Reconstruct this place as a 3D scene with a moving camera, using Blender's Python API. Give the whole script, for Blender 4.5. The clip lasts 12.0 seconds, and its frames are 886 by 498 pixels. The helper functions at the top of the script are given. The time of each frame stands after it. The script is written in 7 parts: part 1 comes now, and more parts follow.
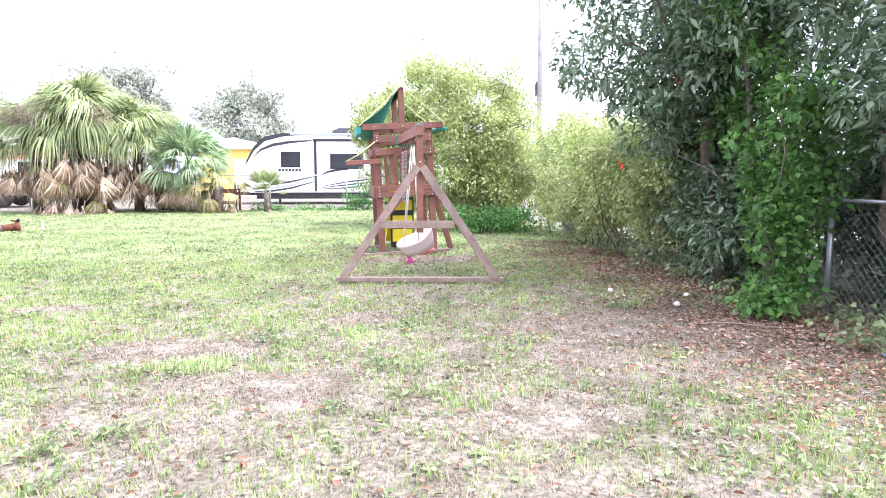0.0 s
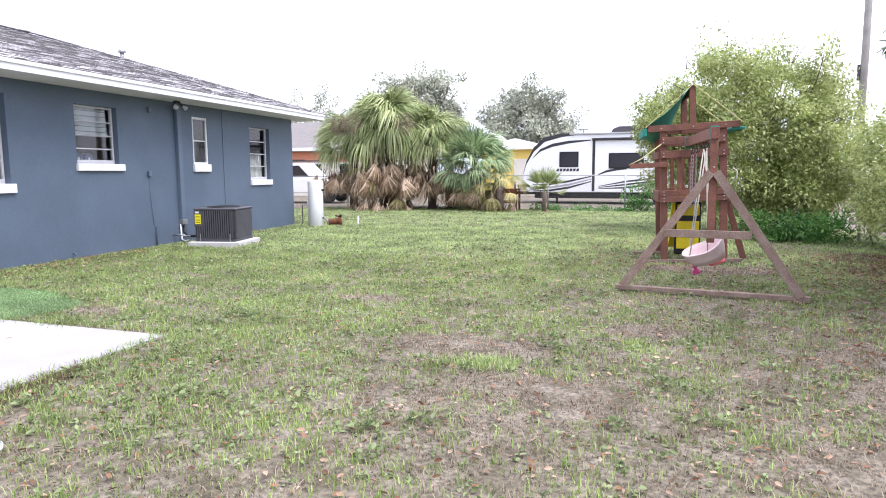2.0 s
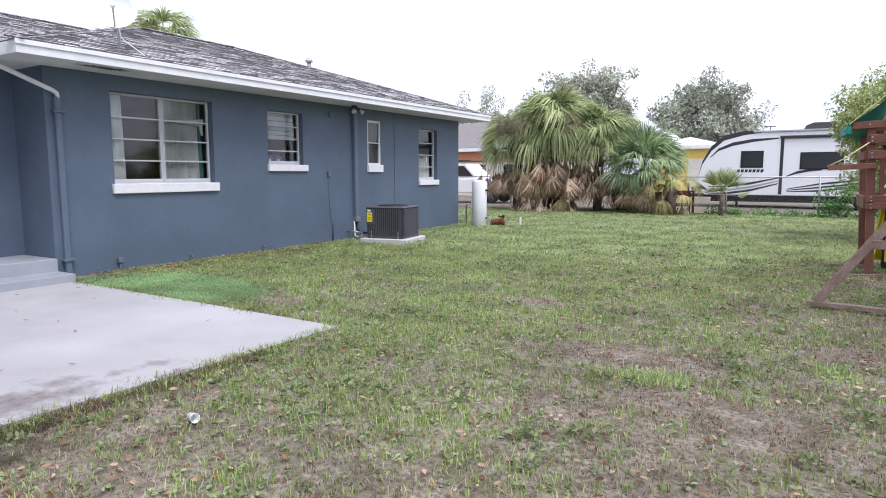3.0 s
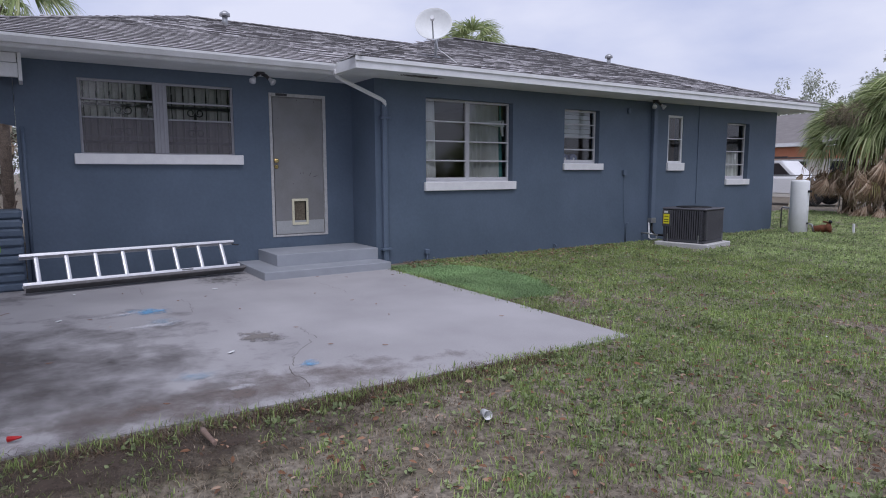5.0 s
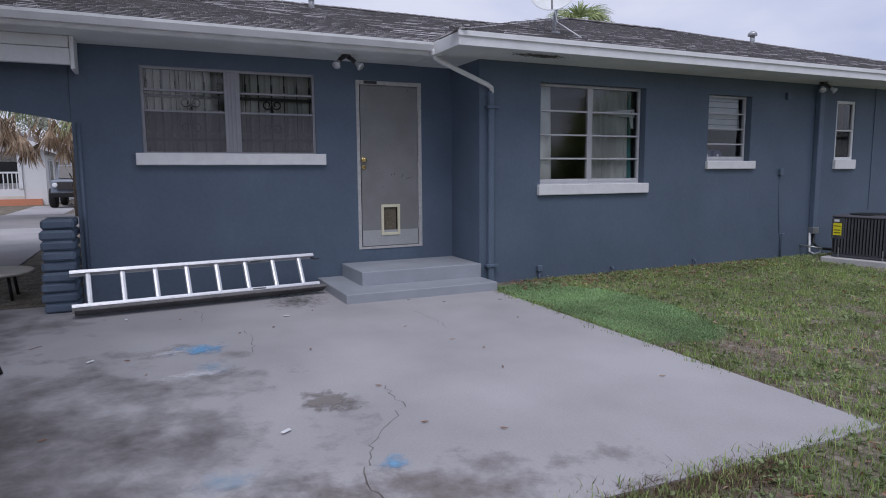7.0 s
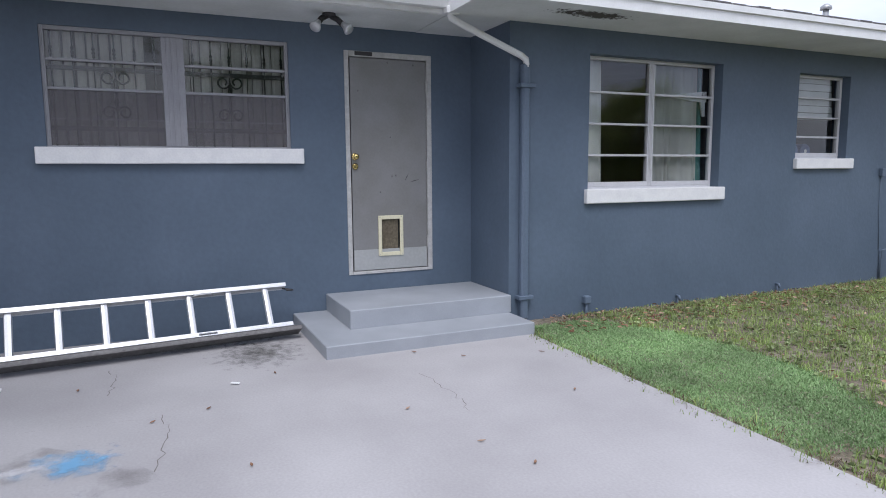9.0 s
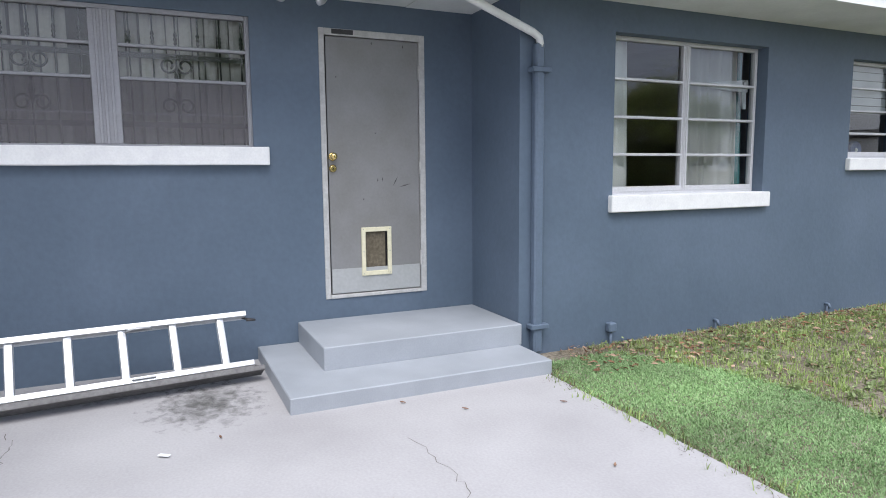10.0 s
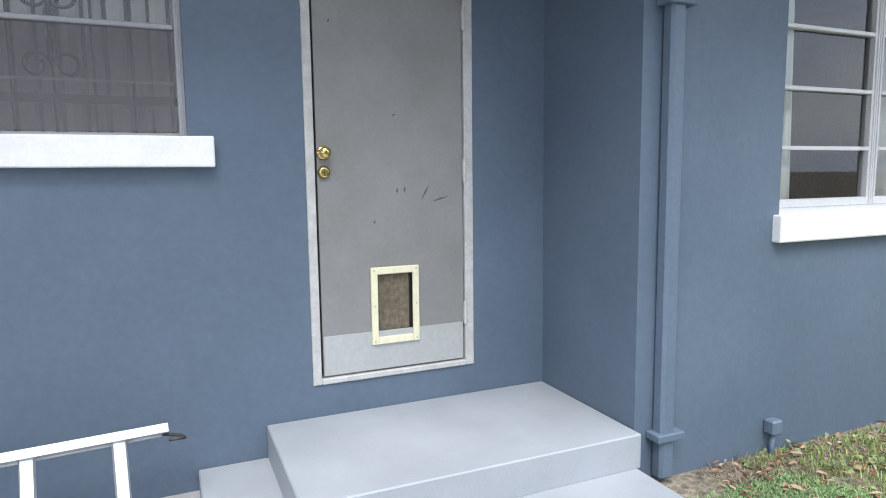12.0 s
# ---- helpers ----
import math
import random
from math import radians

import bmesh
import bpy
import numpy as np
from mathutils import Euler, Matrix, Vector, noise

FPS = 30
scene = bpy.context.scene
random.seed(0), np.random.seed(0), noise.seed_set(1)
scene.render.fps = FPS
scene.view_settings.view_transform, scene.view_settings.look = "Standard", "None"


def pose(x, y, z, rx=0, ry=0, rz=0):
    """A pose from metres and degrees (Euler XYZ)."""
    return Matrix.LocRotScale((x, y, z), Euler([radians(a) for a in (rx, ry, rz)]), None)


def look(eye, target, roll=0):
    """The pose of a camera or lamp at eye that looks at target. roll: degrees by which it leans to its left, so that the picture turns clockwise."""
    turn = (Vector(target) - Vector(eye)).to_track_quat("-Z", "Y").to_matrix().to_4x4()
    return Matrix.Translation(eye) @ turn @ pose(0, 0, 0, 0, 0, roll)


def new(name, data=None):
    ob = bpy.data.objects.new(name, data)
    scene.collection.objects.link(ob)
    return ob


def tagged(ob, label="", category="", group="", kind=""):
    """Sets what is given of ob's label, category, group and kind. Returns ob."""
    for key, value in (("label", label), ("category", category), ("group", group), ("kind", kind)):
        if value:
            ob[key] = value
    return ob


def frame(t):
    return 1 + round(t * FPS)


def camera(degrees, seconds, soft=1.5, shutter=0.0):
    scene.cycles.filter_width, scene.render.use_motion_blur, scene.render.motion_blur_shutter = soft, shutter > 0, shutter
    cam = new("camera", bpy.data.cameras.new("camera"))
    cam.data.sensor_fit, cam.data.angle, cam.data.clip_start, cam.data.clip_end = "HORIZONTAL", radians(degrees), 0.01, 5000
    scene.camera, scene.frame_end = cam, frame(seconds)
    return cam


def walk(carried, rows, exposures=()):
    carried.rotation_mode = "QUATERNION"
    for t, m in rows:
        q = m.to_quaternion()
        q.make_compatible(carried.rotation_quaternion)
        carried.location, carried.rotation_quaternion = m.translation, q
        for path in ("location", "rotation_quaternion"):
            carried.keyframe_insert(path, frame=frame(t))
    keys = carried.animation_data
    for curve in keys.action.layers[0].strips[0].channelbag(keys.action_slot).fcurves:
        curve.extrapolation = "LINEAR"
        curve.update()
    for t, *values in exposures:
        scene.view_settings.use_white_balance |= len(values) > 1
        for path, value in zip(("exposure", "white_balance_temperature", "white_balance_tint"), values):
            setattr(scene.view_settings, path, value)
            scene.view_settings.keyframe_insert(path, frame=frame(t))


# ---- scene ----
cam = camera(69.5, 12.0, soft=1.0)
PATH = [
    (0, (0.545, -0.15, 1.229), (0.789, 1.822, 0.998), 0.0),
    (0.5, (0.538, -0.084, 1.222), (0.591, 1.902, 0.992), -0.4),
    (1, (0.492, -0.161, 1.25), (0.333, 1.819, 1.018), -0.4),
    (1.5, (0.463, -0.206, 1.301), (0.089, 1.744, 1.064), -0.4),
    (2, (0.448, -0.207, 1.329), (-0.137, 1.691, 1.092), -0.3),
    (2.5, (0.433, -0.18, 1.335), (-0.368, 1.637, 1.099), -0.3),
    (3, (0.404, -0.154, 1.344), (-0.636, 1.538, 1.109), -0.1),
    (3.5, (0.438, -0.182, 1.351), (-0.808, 1.365, 1.116), -0.1),
    (5.5, (-0.053, 0.082, 1.359), (-1.779, 1.063, 1.118), -0.2),
    (6, (-0.455, 0.271, 1.383), (-2.211, 1.196, 1.139), -0.3),
    (6.5, (-0.911, 0.385, 1.388), (-2.7, 1.245, 1.142), -0.4),
    (7, (-1.291, 0.556, 1.371), (-3.096, 1.385, 1.132), -0.4),
    (9, (-3.113, 1.303, 1.39), (-4.928, 2.109, 1.148), -0.4),
    (9.5, (-3.556, 1.522, 1.388), (-5.371, 2.328, 1.152), -0.5),
    (10, (-4.053, 1.728, 1.396), (-5.864, 2.543, 1.16), -0.5),
    (10.5, (-4.568, 1.907, 1.388), (-6.384, 2.71, 1.154), -0.6),
    (11, (-5.054, 2.085, 1.399), (-6.87, 2.89, 1.166), -0.6),
    (11.5, (-5.526, 2.244, 1.426), (-7.348, 3.031, 1.185), -0.7),
    (12, (-5.953, 2.311, 1.418), (-7.776, 3.1, 1.189), -0.7),
]
walk(cam, [(t, look(eye, target, roll)) for t, eye, target, roll in PATH], [(0.0, 2.02, 5850, 19), (0.5, 1.9, 5900, 19), (1.0, 1.66, 5950, 19), (1.5, 1.34, 6050, 19), (2.0, 1.04, 6100, 18), (2.5, 0.82, 6100, 17), (3.0, 0.52, 6050, 16), (3.5, 0.25, 5950, 16), (5.5, -0.5, 5850, 20), (7.0, -0.52, 5850, 18), (9.0, 0.22, 6000, 14), (10.5, 0.98, 6200, 10), (11.0, 1.15, 6200, 9), (12.0, 1.05, 6200, 8)])

# ---- world and light ----
world = bpy.data.worlds.new("world")
scene.world = world
world.use_nodes = True
wt = world.node_tree
wt.nodes.clear()
w_out = wt.nodes.new("ShaderNodeOutputWorld")
w_bg = wt.nodes.new("ShaderNodeBackground")
w_sky = wt.nodes.new("ShaderNodeTexSky")
w_sky.sky_type, w_sky.sun_disc = "NISHITA", False
w_sky.sun_elevation, w_sky.sun_rotation = radians(60), radians(113)
w_sky.dust_density, w_sky.ozone_density = 2.0, 2.0
w_tc = wt.nodes.new("ShaderNodeTexCoord")
w_map = wt.nodes.new("ShaderNodeMapping")
w_map.inputs["Scale"].default_value = (1.0, 1.0, 2.6)
w_noise = wt.nodes.new("ShaderNodeTexNoise")
w_noise.inputs["Scale"].default_value, w_noise.inputs["Detail"].default_value = 2.2, 6.0
w_ramp = wt.nodes.new("ShaderNodeValToRGB")
w_ramp.color_ramp.elements[0].position, w_ramp.color_ramp.elements[0].color = 0.36, (0.66, 0.71, 0.86, 1)
w_ramp.color_ramp.elements[1].position, w_ramp.color_ramp.elements[1].color = 0.60, (0.98, 0.99, 1.02, 1)
w_dim = wt.nodes.new("ShaderNodeMix")
w_dim.data_type, w_dim.blend_type = "RGBA", "MULTIPLY"
w_dim.inputs[0].default_value = 1.0
w_dim.inputs[7].default_value = (0.07, 0.07, 0.07, 1)
w_mix = wt.nodes.new("ShaderNodeMix")
w_mix.data_type = "RGBA"
w_mix.inputs[0].default_value = 0.85
wt.links.new(w_tc.outputs["Generated"], w_map.inputs[0])
wt.links.new(w_map.outputs[0], w_noise.inputs["Vector"])
wt.links.new(w_noise.outputs[0], w_ramp.inputs[0])
wt.links.new(w_sky.outputs[0], w_dim.inputs[6])
wt.links.new(w_dim.outputs[2], w_mix.inputs[6])
wt.links.new(w_ramp.outputs[0], w_mix.inputs[7])
wt.links.new(w_mix.outputs[2], w_bg.inputs[0])
wt.links.new(w_bg.outputs[0], w_out.inputs[0])
w_bg.inputs[1].default_value = 1.2
sun_data = bpy.data.lights.new("sun", "SUN")
sun_data.energy, sun_data.angle, sun_data.color = 2.2, radians(40), (1.0, 0.96, 0.9)
sun = new("sun", sun_data)
sun.matrix_world = look((9.5, -4.0, 18), (0, 0, 0))


# ---- materials ----
def mat(name, color, rough=0.7, metal=0.0, var=0.15, scale=3.0, fine=40.0, bump=0.1, spec=0.4, other=None, dist=0.005, piece=0.0):
    """Two scales of variation of colour, with bump; other: a second colour in stains."""
    m = bpy.data.materials.new(name)
    m.use_nodes = True
    nt = m.node_tree
    b = nt.nodes["Principled BSDF"]
    tc = nt.nodes.new("ShaderNodeTexCoord")
    geo = nt.nodes.new("ShaderNodeNewGeometry")
    n1, n2 = nt.nodes.new("ShaderNodeTexNoise"), nt.nodes.new("ShaderNodeTexNoise")
    n1.inputs["Scale"].default_value, n1.inputs["Detail"].default_value = scale, 6
    n2.inputs["Scale"].default_value, n2.inputs["Detail"].default_value = fine, 4
    for n in (n1, n2):
        nt.links.new(geo.outputs["Position"], n.inputs["Vector"])
    c = Vector(color)
    o = Vector(other) if other else c * (1 - var)
    r = nt.nodes.new("ShaderNodeValToRGB")
    r.color_ramp.elements[0].position, r.color_ramp.elements[0].color = 0.35, (*o, 1)
    r.color_ramp.elements[1].position, r.color_ramp.elements[1].color = 0.65, (*c, 1)
    nt.links.new(n1.outputs[0], r.inputs[0])
    h = nt.nodes.new("ShaderNodeMapRange")
    h.inputs[3].default_value, h.inputs[4].default_value = 1 - var, 1 + var
    h.inputs[1].default_value, h.inputs[2].default_value = 0.3, 0.7
    nt.links.new(n2.outputs[0], h.inputs[0])
    mul = nt.nodes.new("ShaderNodeVectorMath")
    mul.operation = "SCALE"
    nt.links.new(r.outputs[0], mul.inputs[0])
    nt.links.new(h.outputs[0], mul.inputs["Scale"])
    last = mul.outputs[0]
    if piece:
        oi = nt.nodes.new("ShaderNodeObjectInfo")
        add = nt.nodes.new("ShaderNodeMath")
        add.operation = "ADD"
        nt.links.new(oi.outputs["Random"], add.inputs[0])
        nt.links.new(geo.outputs["Random Per Island"], add.inputs[1])
        fr = nt.nodes.new("ShaderNodeMath")
        fr.operation = "FRACT"
        nt.links.new(add.outputs[0], fr.inputs[0])
        pr = nt.nodes.new("ShaderNodeMapRange")
        pr.inputs[3].default_value, pr.inputs[4].default_value = 1 - piece, 1 + piece
        nt.links.new(fr.outputs[0], pr.inputs[0])
        m2 = nt.nodes.new("ShaderNodeVectorMath")
        m2.operation = "SCALE"
        nt.links.new(last, m2.inputs[0])
        nt.links.new(pr.outputs[0], m2.inputs["Scale"])
        last = m2.outputs[0]
    nt.links.new(last, b.inputs["Base Color"])
    b.inputs["Roughness"].default_value, b.inputs["Metallic"].default_value = rough, metal
    b.inputs["Specular IOR Level"].default_value = spec
    if bump:
        bp = nt.nodes.new("ShaderNodeBump")
        bp.inputs["Strength"].default_value, bp.inputs["Distance"].default_value = bump, dist
        nt.links.new(n2.outputs[0], bp.inputs["Height"])
        nt.links.new(bp.outputs[0], b.inputs["Normal"])
    return m


def leaf_mat(name, color, other, trans=0.35, rough=0.45, var=0.45, spec=0.3):
    """A leaf: colour varies leaf by leaf, light shines through."""
    m = bpy.data.materials.new(name)
    m.use_nodes = True
    nt = m.node_tree
    b = nt.nodes["Principled BSDF"]
    geo = nt.nodes.new("ShaderNodeNewGeometry")
    oi = nt.nodes.new("ShaderNodeObjectInfo")
    add = nt.nodes.new("ShaderNodeMath")
    add.operation = "ADD"
    nt.links.new(oi.outputs["Random"], add.inputs[0])
    nt.links.new(geo.outputs["Random Per Island"], add.inputs[1])
    fr = nt.nodes.new("ShaderNodeMath")
    fr.operation = "FRACT"
    nt.links.new(add.outputs[0], fr.inputs[0])
    r = nt.nodes.new("ShaderNodeValToRGB")
    r.color_ramp.elements[0].color = (*[c * (1 - var) for c in color], 1)
    r.color_ramp.elements[1].color = (*other, 1)
    e = r.color_ramp.elements.new(0.5)
    e.color = (*color, 1)
    nt.links.new(fr.outputs[0], r.inputs[0])
    n = nt.nodes.new("ShaderNodeTexNoise")
    n.inputs["Scale"].default_value = 1.2
    nt.links.new(geo.outputs["Position"], n.inputs["Vector"])
    h = nt.nodes.new("ShaderNodeMapRange")
    h.inputs[1].default_value, h.inputs[2].default_value, h.inputs[3].default_value, h.inputs[4].default_value = 0.3, 0.7, 0.7, 1.3
    nt.links.new(n.outputs[0], h.inputs[0])
    mul = nt.nodes.new("ShaderNodeVectorMath")
    mul.operation = "SCALE"
    nt.links.new(r.outputs[0], mul.inputs[0])
    nt.links.new(h.outputs[0], mul.inputs["Scale"])
    nt.links.new(mul.outputs[0], b.inputs["Base Color"])
    b.inputs["Roughness"].default_value, b.inputs["Specular IOR Level"].default_value = rough, spec
    t = nt.nodes.new("ShaderNodeBsdfTranslucent")
    nt.links.new(mul.outputs[0], t.inputs[0])
    mx = nt.nodes.new("ShaderNodeMixShader")
    mx.inputs[0].default_value = trans
    nt.links.new(b.outputs[0], mx.inputs[1])
    nt.links.new(t.outputs[0], mx.inputs[2])
    nt.links.new(mx.outputs[0], nt.nodes["Material Output"].inputs[0])
    return m


def glass_mat(name):
    m = bpy.data.materials.new(name)
    m.use_nodes = True
    nt = m.node_tree
    g = nt.nodes.new("ShaderNodeBsdfGlossy")
    g.inputs["Roughness"].default_value = 0.02
    t = nt.nodes.new("ShaderNodeBsdfTransparent")
    t.inputs[0].default_value = (0.86, 0.9, 0.9, 1)
    f = nt.nodes.new("ShaderNodeFresnel")
    f.inputs[0].default_value = 1.75
    mx = nt.nodes.new("ShaderNodeMixShader")
    nt.links.new(f.outputs[0], mx.inputs[0])
    nt.links.new(t.outputs[0], mx.inputs[1])
    nt.links.new(g.outputs[0], mx.inputs[2])
    nt.links.new(mx.outputs[0], nt.nodes["Material Output"].inputs[0])
    return m


M_WALL = mat("blue_grey_paint", (0.112, 0.149, 0.204), 0.55, var=0.045, scale=1.3, fine=26, bump=0.35, dist=0.006, other=(0.094, 0.128, 0.176))
M_WHITE = mat("white_paint", (0.80, 0.81, 0.82), 0.5, var=0.03, scale=4, fine=60, bump=0.12, other=(0.72, 0.73, 0.73))
M_SOFFIT = mat("soffit_paint", (0.78, 0.80, 0.80), 0.6, var=0.03, scale=2, fine=30, bump=0.1, other=(0.66, 0.68, 0.67))
M_STEP = mat("grey_step_paint", (0.33, 0.35, 0.385), 0.55, var=0.04, scale=3, fine=120, bump=0.25, dist=0.002, other=(0.29, 0.31, 0.34))
M_DOOR = mat("grey_door_paint", (0.235, 0.235, 0.24), 0.5, var=0.04, scale=2.5, fine=60, bump=0.06, other=(0.20, 0.198, 0.195))
M_FRAME = mat("worn_frame_paint", (0.50, 0.50, 0.495), 0.5, var=0.08, scale=14, fine=60, bump=0.15, other=(0.42, 0.415, 0.41))
M_ALU = mat("aluminium", (0.66, 0.67, 0.69), 0.38, metal=0.6, var=0.06, scale=8, fine=80, bump=0.05)
M_WINFRAME = mat("aluminium_window_frame", (0.64, 0.64, 0.66), 0.45, metal=0.25, var=0.06, scale=9, fine=80, bump=0.05)
# Darker copy of M_WINFRAME: shade at the porch window put into the colour
M_SHADEFRAME = mat("shaded_window_frame", (0.34, 0.34, 0.365), 0.5, metal=0.2, var=0.07, scale=9, fine=80, bump=0.05)
M_GLASS = glass_mat("window_glass")
M_ROOM = mat("room_wall", (0.30, 0.28, 0.26), 0.9, bump=0)
M_BLACK = mat("black_plastic", (0.012, 0.012, 0.013), 0.45, var=0.2, bump=0.05)
M_DARK = mat("dark_grey_metal", (0.055, 0.053, 0.056), 0.5, metal=0.2, var=0.1, bump=0.05)
M_BRASS = mat("brass", (0.78, 0.60, 0.25), 0.25, metal=1.0, var=0.05, bump=0)
M_STEEL = mat("galvanised_steel", (0.42, 0.43, 0.44), 0.45, metal=0.8, var=0.12, bump=0.05)
M_RUST = mat("rusty_steel", (0.17, 0.065, 0.032), 0.85, var=0.3, scale=14, bump=0.3)
M_WOOD = mat("red_brown_stained_wood", (0.235, 0.098, 0.066), 0.7, var=0.22, scale=5, fine=55, bump=0.3, other=(0.17, 0.075, 0.055), piece=0.12)
M_GREYWOOD = mat("weathered_wood", (0.30, 0.225, 0.185), 0.8, var=0.22, scale=6, fine=60, bump=0.35, other=(0.22, 0.15, 0.12), piece=0.1)
M_BARK = mat("bark", (0.17, 0.135, 0.105), 0.9, var=0.3, scale=6, fine=30, bump=0.6, dist=0.02)


# ---- builders ----
def part(name, bm, material, parent=None, label="", m=None, smooth=False):
    """Links a bmesh as one mesh object, under parent where given."""
    me = bpy.data.meshes.new(name)
    bm.to_mesh(me)
    bm.free()
    if smooth:
        me.polygons.foreach_set("use_smooth", [True] * len(me.polygons))
    for one in (material if isinstance(material, (list, tuple)) else [material]):
        me.materials.append(one)
    ob = new(name, me)
    if parent:
        ob.parent = parent
    if m is not None:
        ob.matrix_basis = m
    if label:
        ob["label"] = label
    return ob


def share(name, me, parent, m=None, label=""):
    ob = new(name, me)
    ob.parent = parent
    if m is not None:
        ob.matrix_basis = m
    if label:
        ob["label"] = label
    return ob


def thing(name, label, category, at=None, group="", kind=""):
    ob = new(name)
    if at is not None:
        ob.matrix_basis = at
    return tagged(ob, label, category, group, kind)


def box(bm, x0, x1, y0, y1, z0, z1, bev=0.0, m=None, seg=1):
    """A box between two corners, bevelled."""
    b = bmesh.new()
    bmesh.ops.create_cube(b, size=1)
    bmesh.ops.transform(b, matrix=Matrix.LocRotScale(((x0 + x1) / 2, (y0 + y1) / 2, (z0 + z1) / 2), None, (abs(x1 - x0), abs(y1 - y0), abs(z1 - z0))), verts=b.verts)
    if bev:
        bmesh.ops.bevel(b, geom=b.edges[:], offset=bev, segments=seg, affect="EDGES", profile=0.5)
    if m is not None:
        bmesh.ops.transform(b, matrix=m, verts=b.verts)
    join(bm, b)
    return bm


def join(bm, b):
    tmp = bpy.data.meshes.new("tmp")
    b.to_mesh(tmp)
    b.free()
    bm.from_mesh(tmp)
    bpy.data.meshes.remove(tmp)


def boxes(*specs, bev=0.0):
    bm = bmesh.new()
    for s in specs:
        box(bm, *s, bev=bev)
    return bm


def beam(a, b, w, h, bev=0.004, up=(0, 0, 1)):
    """A squared timber from a to b: w across, h along up."""
    a, b = Vector(a), Vector(b)
    d = (b - a)
    ez = Vector(up)
    ey = d.normalized()
    ex = ey.cross(ez).normalized()
    ez = ex.cross(ey)
    m = Matrix((ex, ey, ez)).transposed().to_4x4()
    m.translation = (a + b) / 2
    bm = bmesh.new()
    box(bm, -w / 2, w / 2, -d.length / 2, d.length / 2, -h / 2, h / 2, bev=bev, m=m)
    return bm


def tube(points, r, seg=8, taper=None):
    """A round tube along points."""
    bm = bmesh.new()
    pts = [Vector(p) for p in points]
    rings = []
    side = None
    for i, p in enumerate(pts):
        d = (pts[min(i + 1, len(pts) - 1)] - pts[max(i - 1, 0)]).normalized()
        if side is None:
            side = d.orthogonal().normalized()
        side = (side - d * side.dot(d)).normalized()
        other = d.cross(side)
        rr = r if taper is None else r + (taper - r) * i / (len(pts) - 1)
        rings.append([bm.verts.new(p + rr * (math.cos(a) * side + math.sin(a) * other)) for a in [2 * math.pi * k / seg for k in range(seg)]])
    for a, b in zip(rings, rings[1:]):
        for k in range(seg):
            bm.faces.new((a[k], a[(k + 1) % seg], b[(k + 1) % seg], b[k])).smooth = True
    bm.faces.new(rings[0][::-1])
    bm.faces.new(rings[-1])
    return bm


def lathe(profile, seg=24, m=None):
    """A turned body from (radius, height) pairs."""
    bm = bmesh.new()
    rings = [[bm.verts.new((r * math.cos(2 * math.pi * k / seg), r * math.sin(2 * math.pi * k / seg), z)) for k in range(seg)] for r, z in profile]
    for a, b in zip(rings, rings[1:]):
        for k in range(seg):
            bm.faces.new((a[k], a[(k + 1) % seg], b[(k + 1) % seg], b[k])).smooth = True
    bm.faces.new(rings[0][::-1])
    bm.faces.new(rings[-1])
    if m is not None:
        bmesh.ops.transform(bm, matrix=m, verts=bm.verts)
    return bm


def prism(outline, depth, axis="y", bev=0.0):
    """Extrudes an outline of (u, v): along y, outline in x, z; along x, in y, z; along z, in x, y."""
    bm = bmesh.new()
    put = {"y": lambda u, v, d: (u, d, v), "x": lambda u, v, d: (d, u, v), "z": lambda u, v, d: (u, v, d)}[axis]
    lo = [bm.verts.new(put(u, v, depth[0])) for u, v in outline]
    hi = [bm.verts.new(put(u, v, depth[1])) for u, v in outline]
    n = len(outline)
    bm.faces.new(lo[::-1])
    bm.faces.new(hi)
    for k in range(n):
        bm.faces.new((lo[k], lo[(k + 1) % n], hi[(k + 1) % n], hi[k]))
    bmesh.ops.recalc_face_normals(bm, faces=bm.faces)
    if bev:
        bmesh.ops.bevel(bm, geom=bm.edges[:], offset=bev, segments=2, affect="EDGES", profile=0.5)
    return bm


def raw(name, verts, faces, material, parent=None, label="", kind="", category=""):
    me = bpy.data.meshes.new(name)
    me.from_pydata(verts, [], faces)
    me.materials.append(material)
    ob = new(name, me)
    if parent:
        ob.parent = parent
    return tagged(ob, label, category, kind=kind)


def ground_z(x, y):
    """The yard falls away gently from the house."""
    s = min(1, max(0, (x + 3.1) / 4.0))
    far = min(1, max(0, (y - 17) / 8))
    return -0.02 * s * s * (3 - 2 * s) * (1 - 0.6 * far) + 0.012 * noise.noise((x * 0.9, y * 0.9, 3.1)) * (1 if not (-9.2 < x < -3.1 and -9 < y < 4.4) else 0.2) - 0.012


def regroup(new_eye, old_eye, turn, size):
    """Turns, scales and moves a group as one between camera eyes, fitting the view."""
    return Matrix.Translation(new_eye) @ Matrix.Rotation(radians(turn), 4, "Z") @ Matrix.Scale(size, 4) @ Matrix.Translation([-c for c in old_eye])


# the planted side of the yard, what lies beyond the far fence, and what lies across the street, each fitted to the
# camera's view
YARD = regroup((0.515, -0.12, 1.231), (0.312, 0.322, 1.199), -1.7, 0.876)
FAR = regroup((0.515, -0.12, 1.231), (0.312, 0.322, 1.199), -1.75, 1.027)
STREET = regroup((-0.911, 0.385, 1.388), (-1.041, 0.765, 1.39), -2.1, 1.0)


def yard_fitted(ob):
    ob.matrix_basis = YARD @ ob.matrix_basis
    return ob


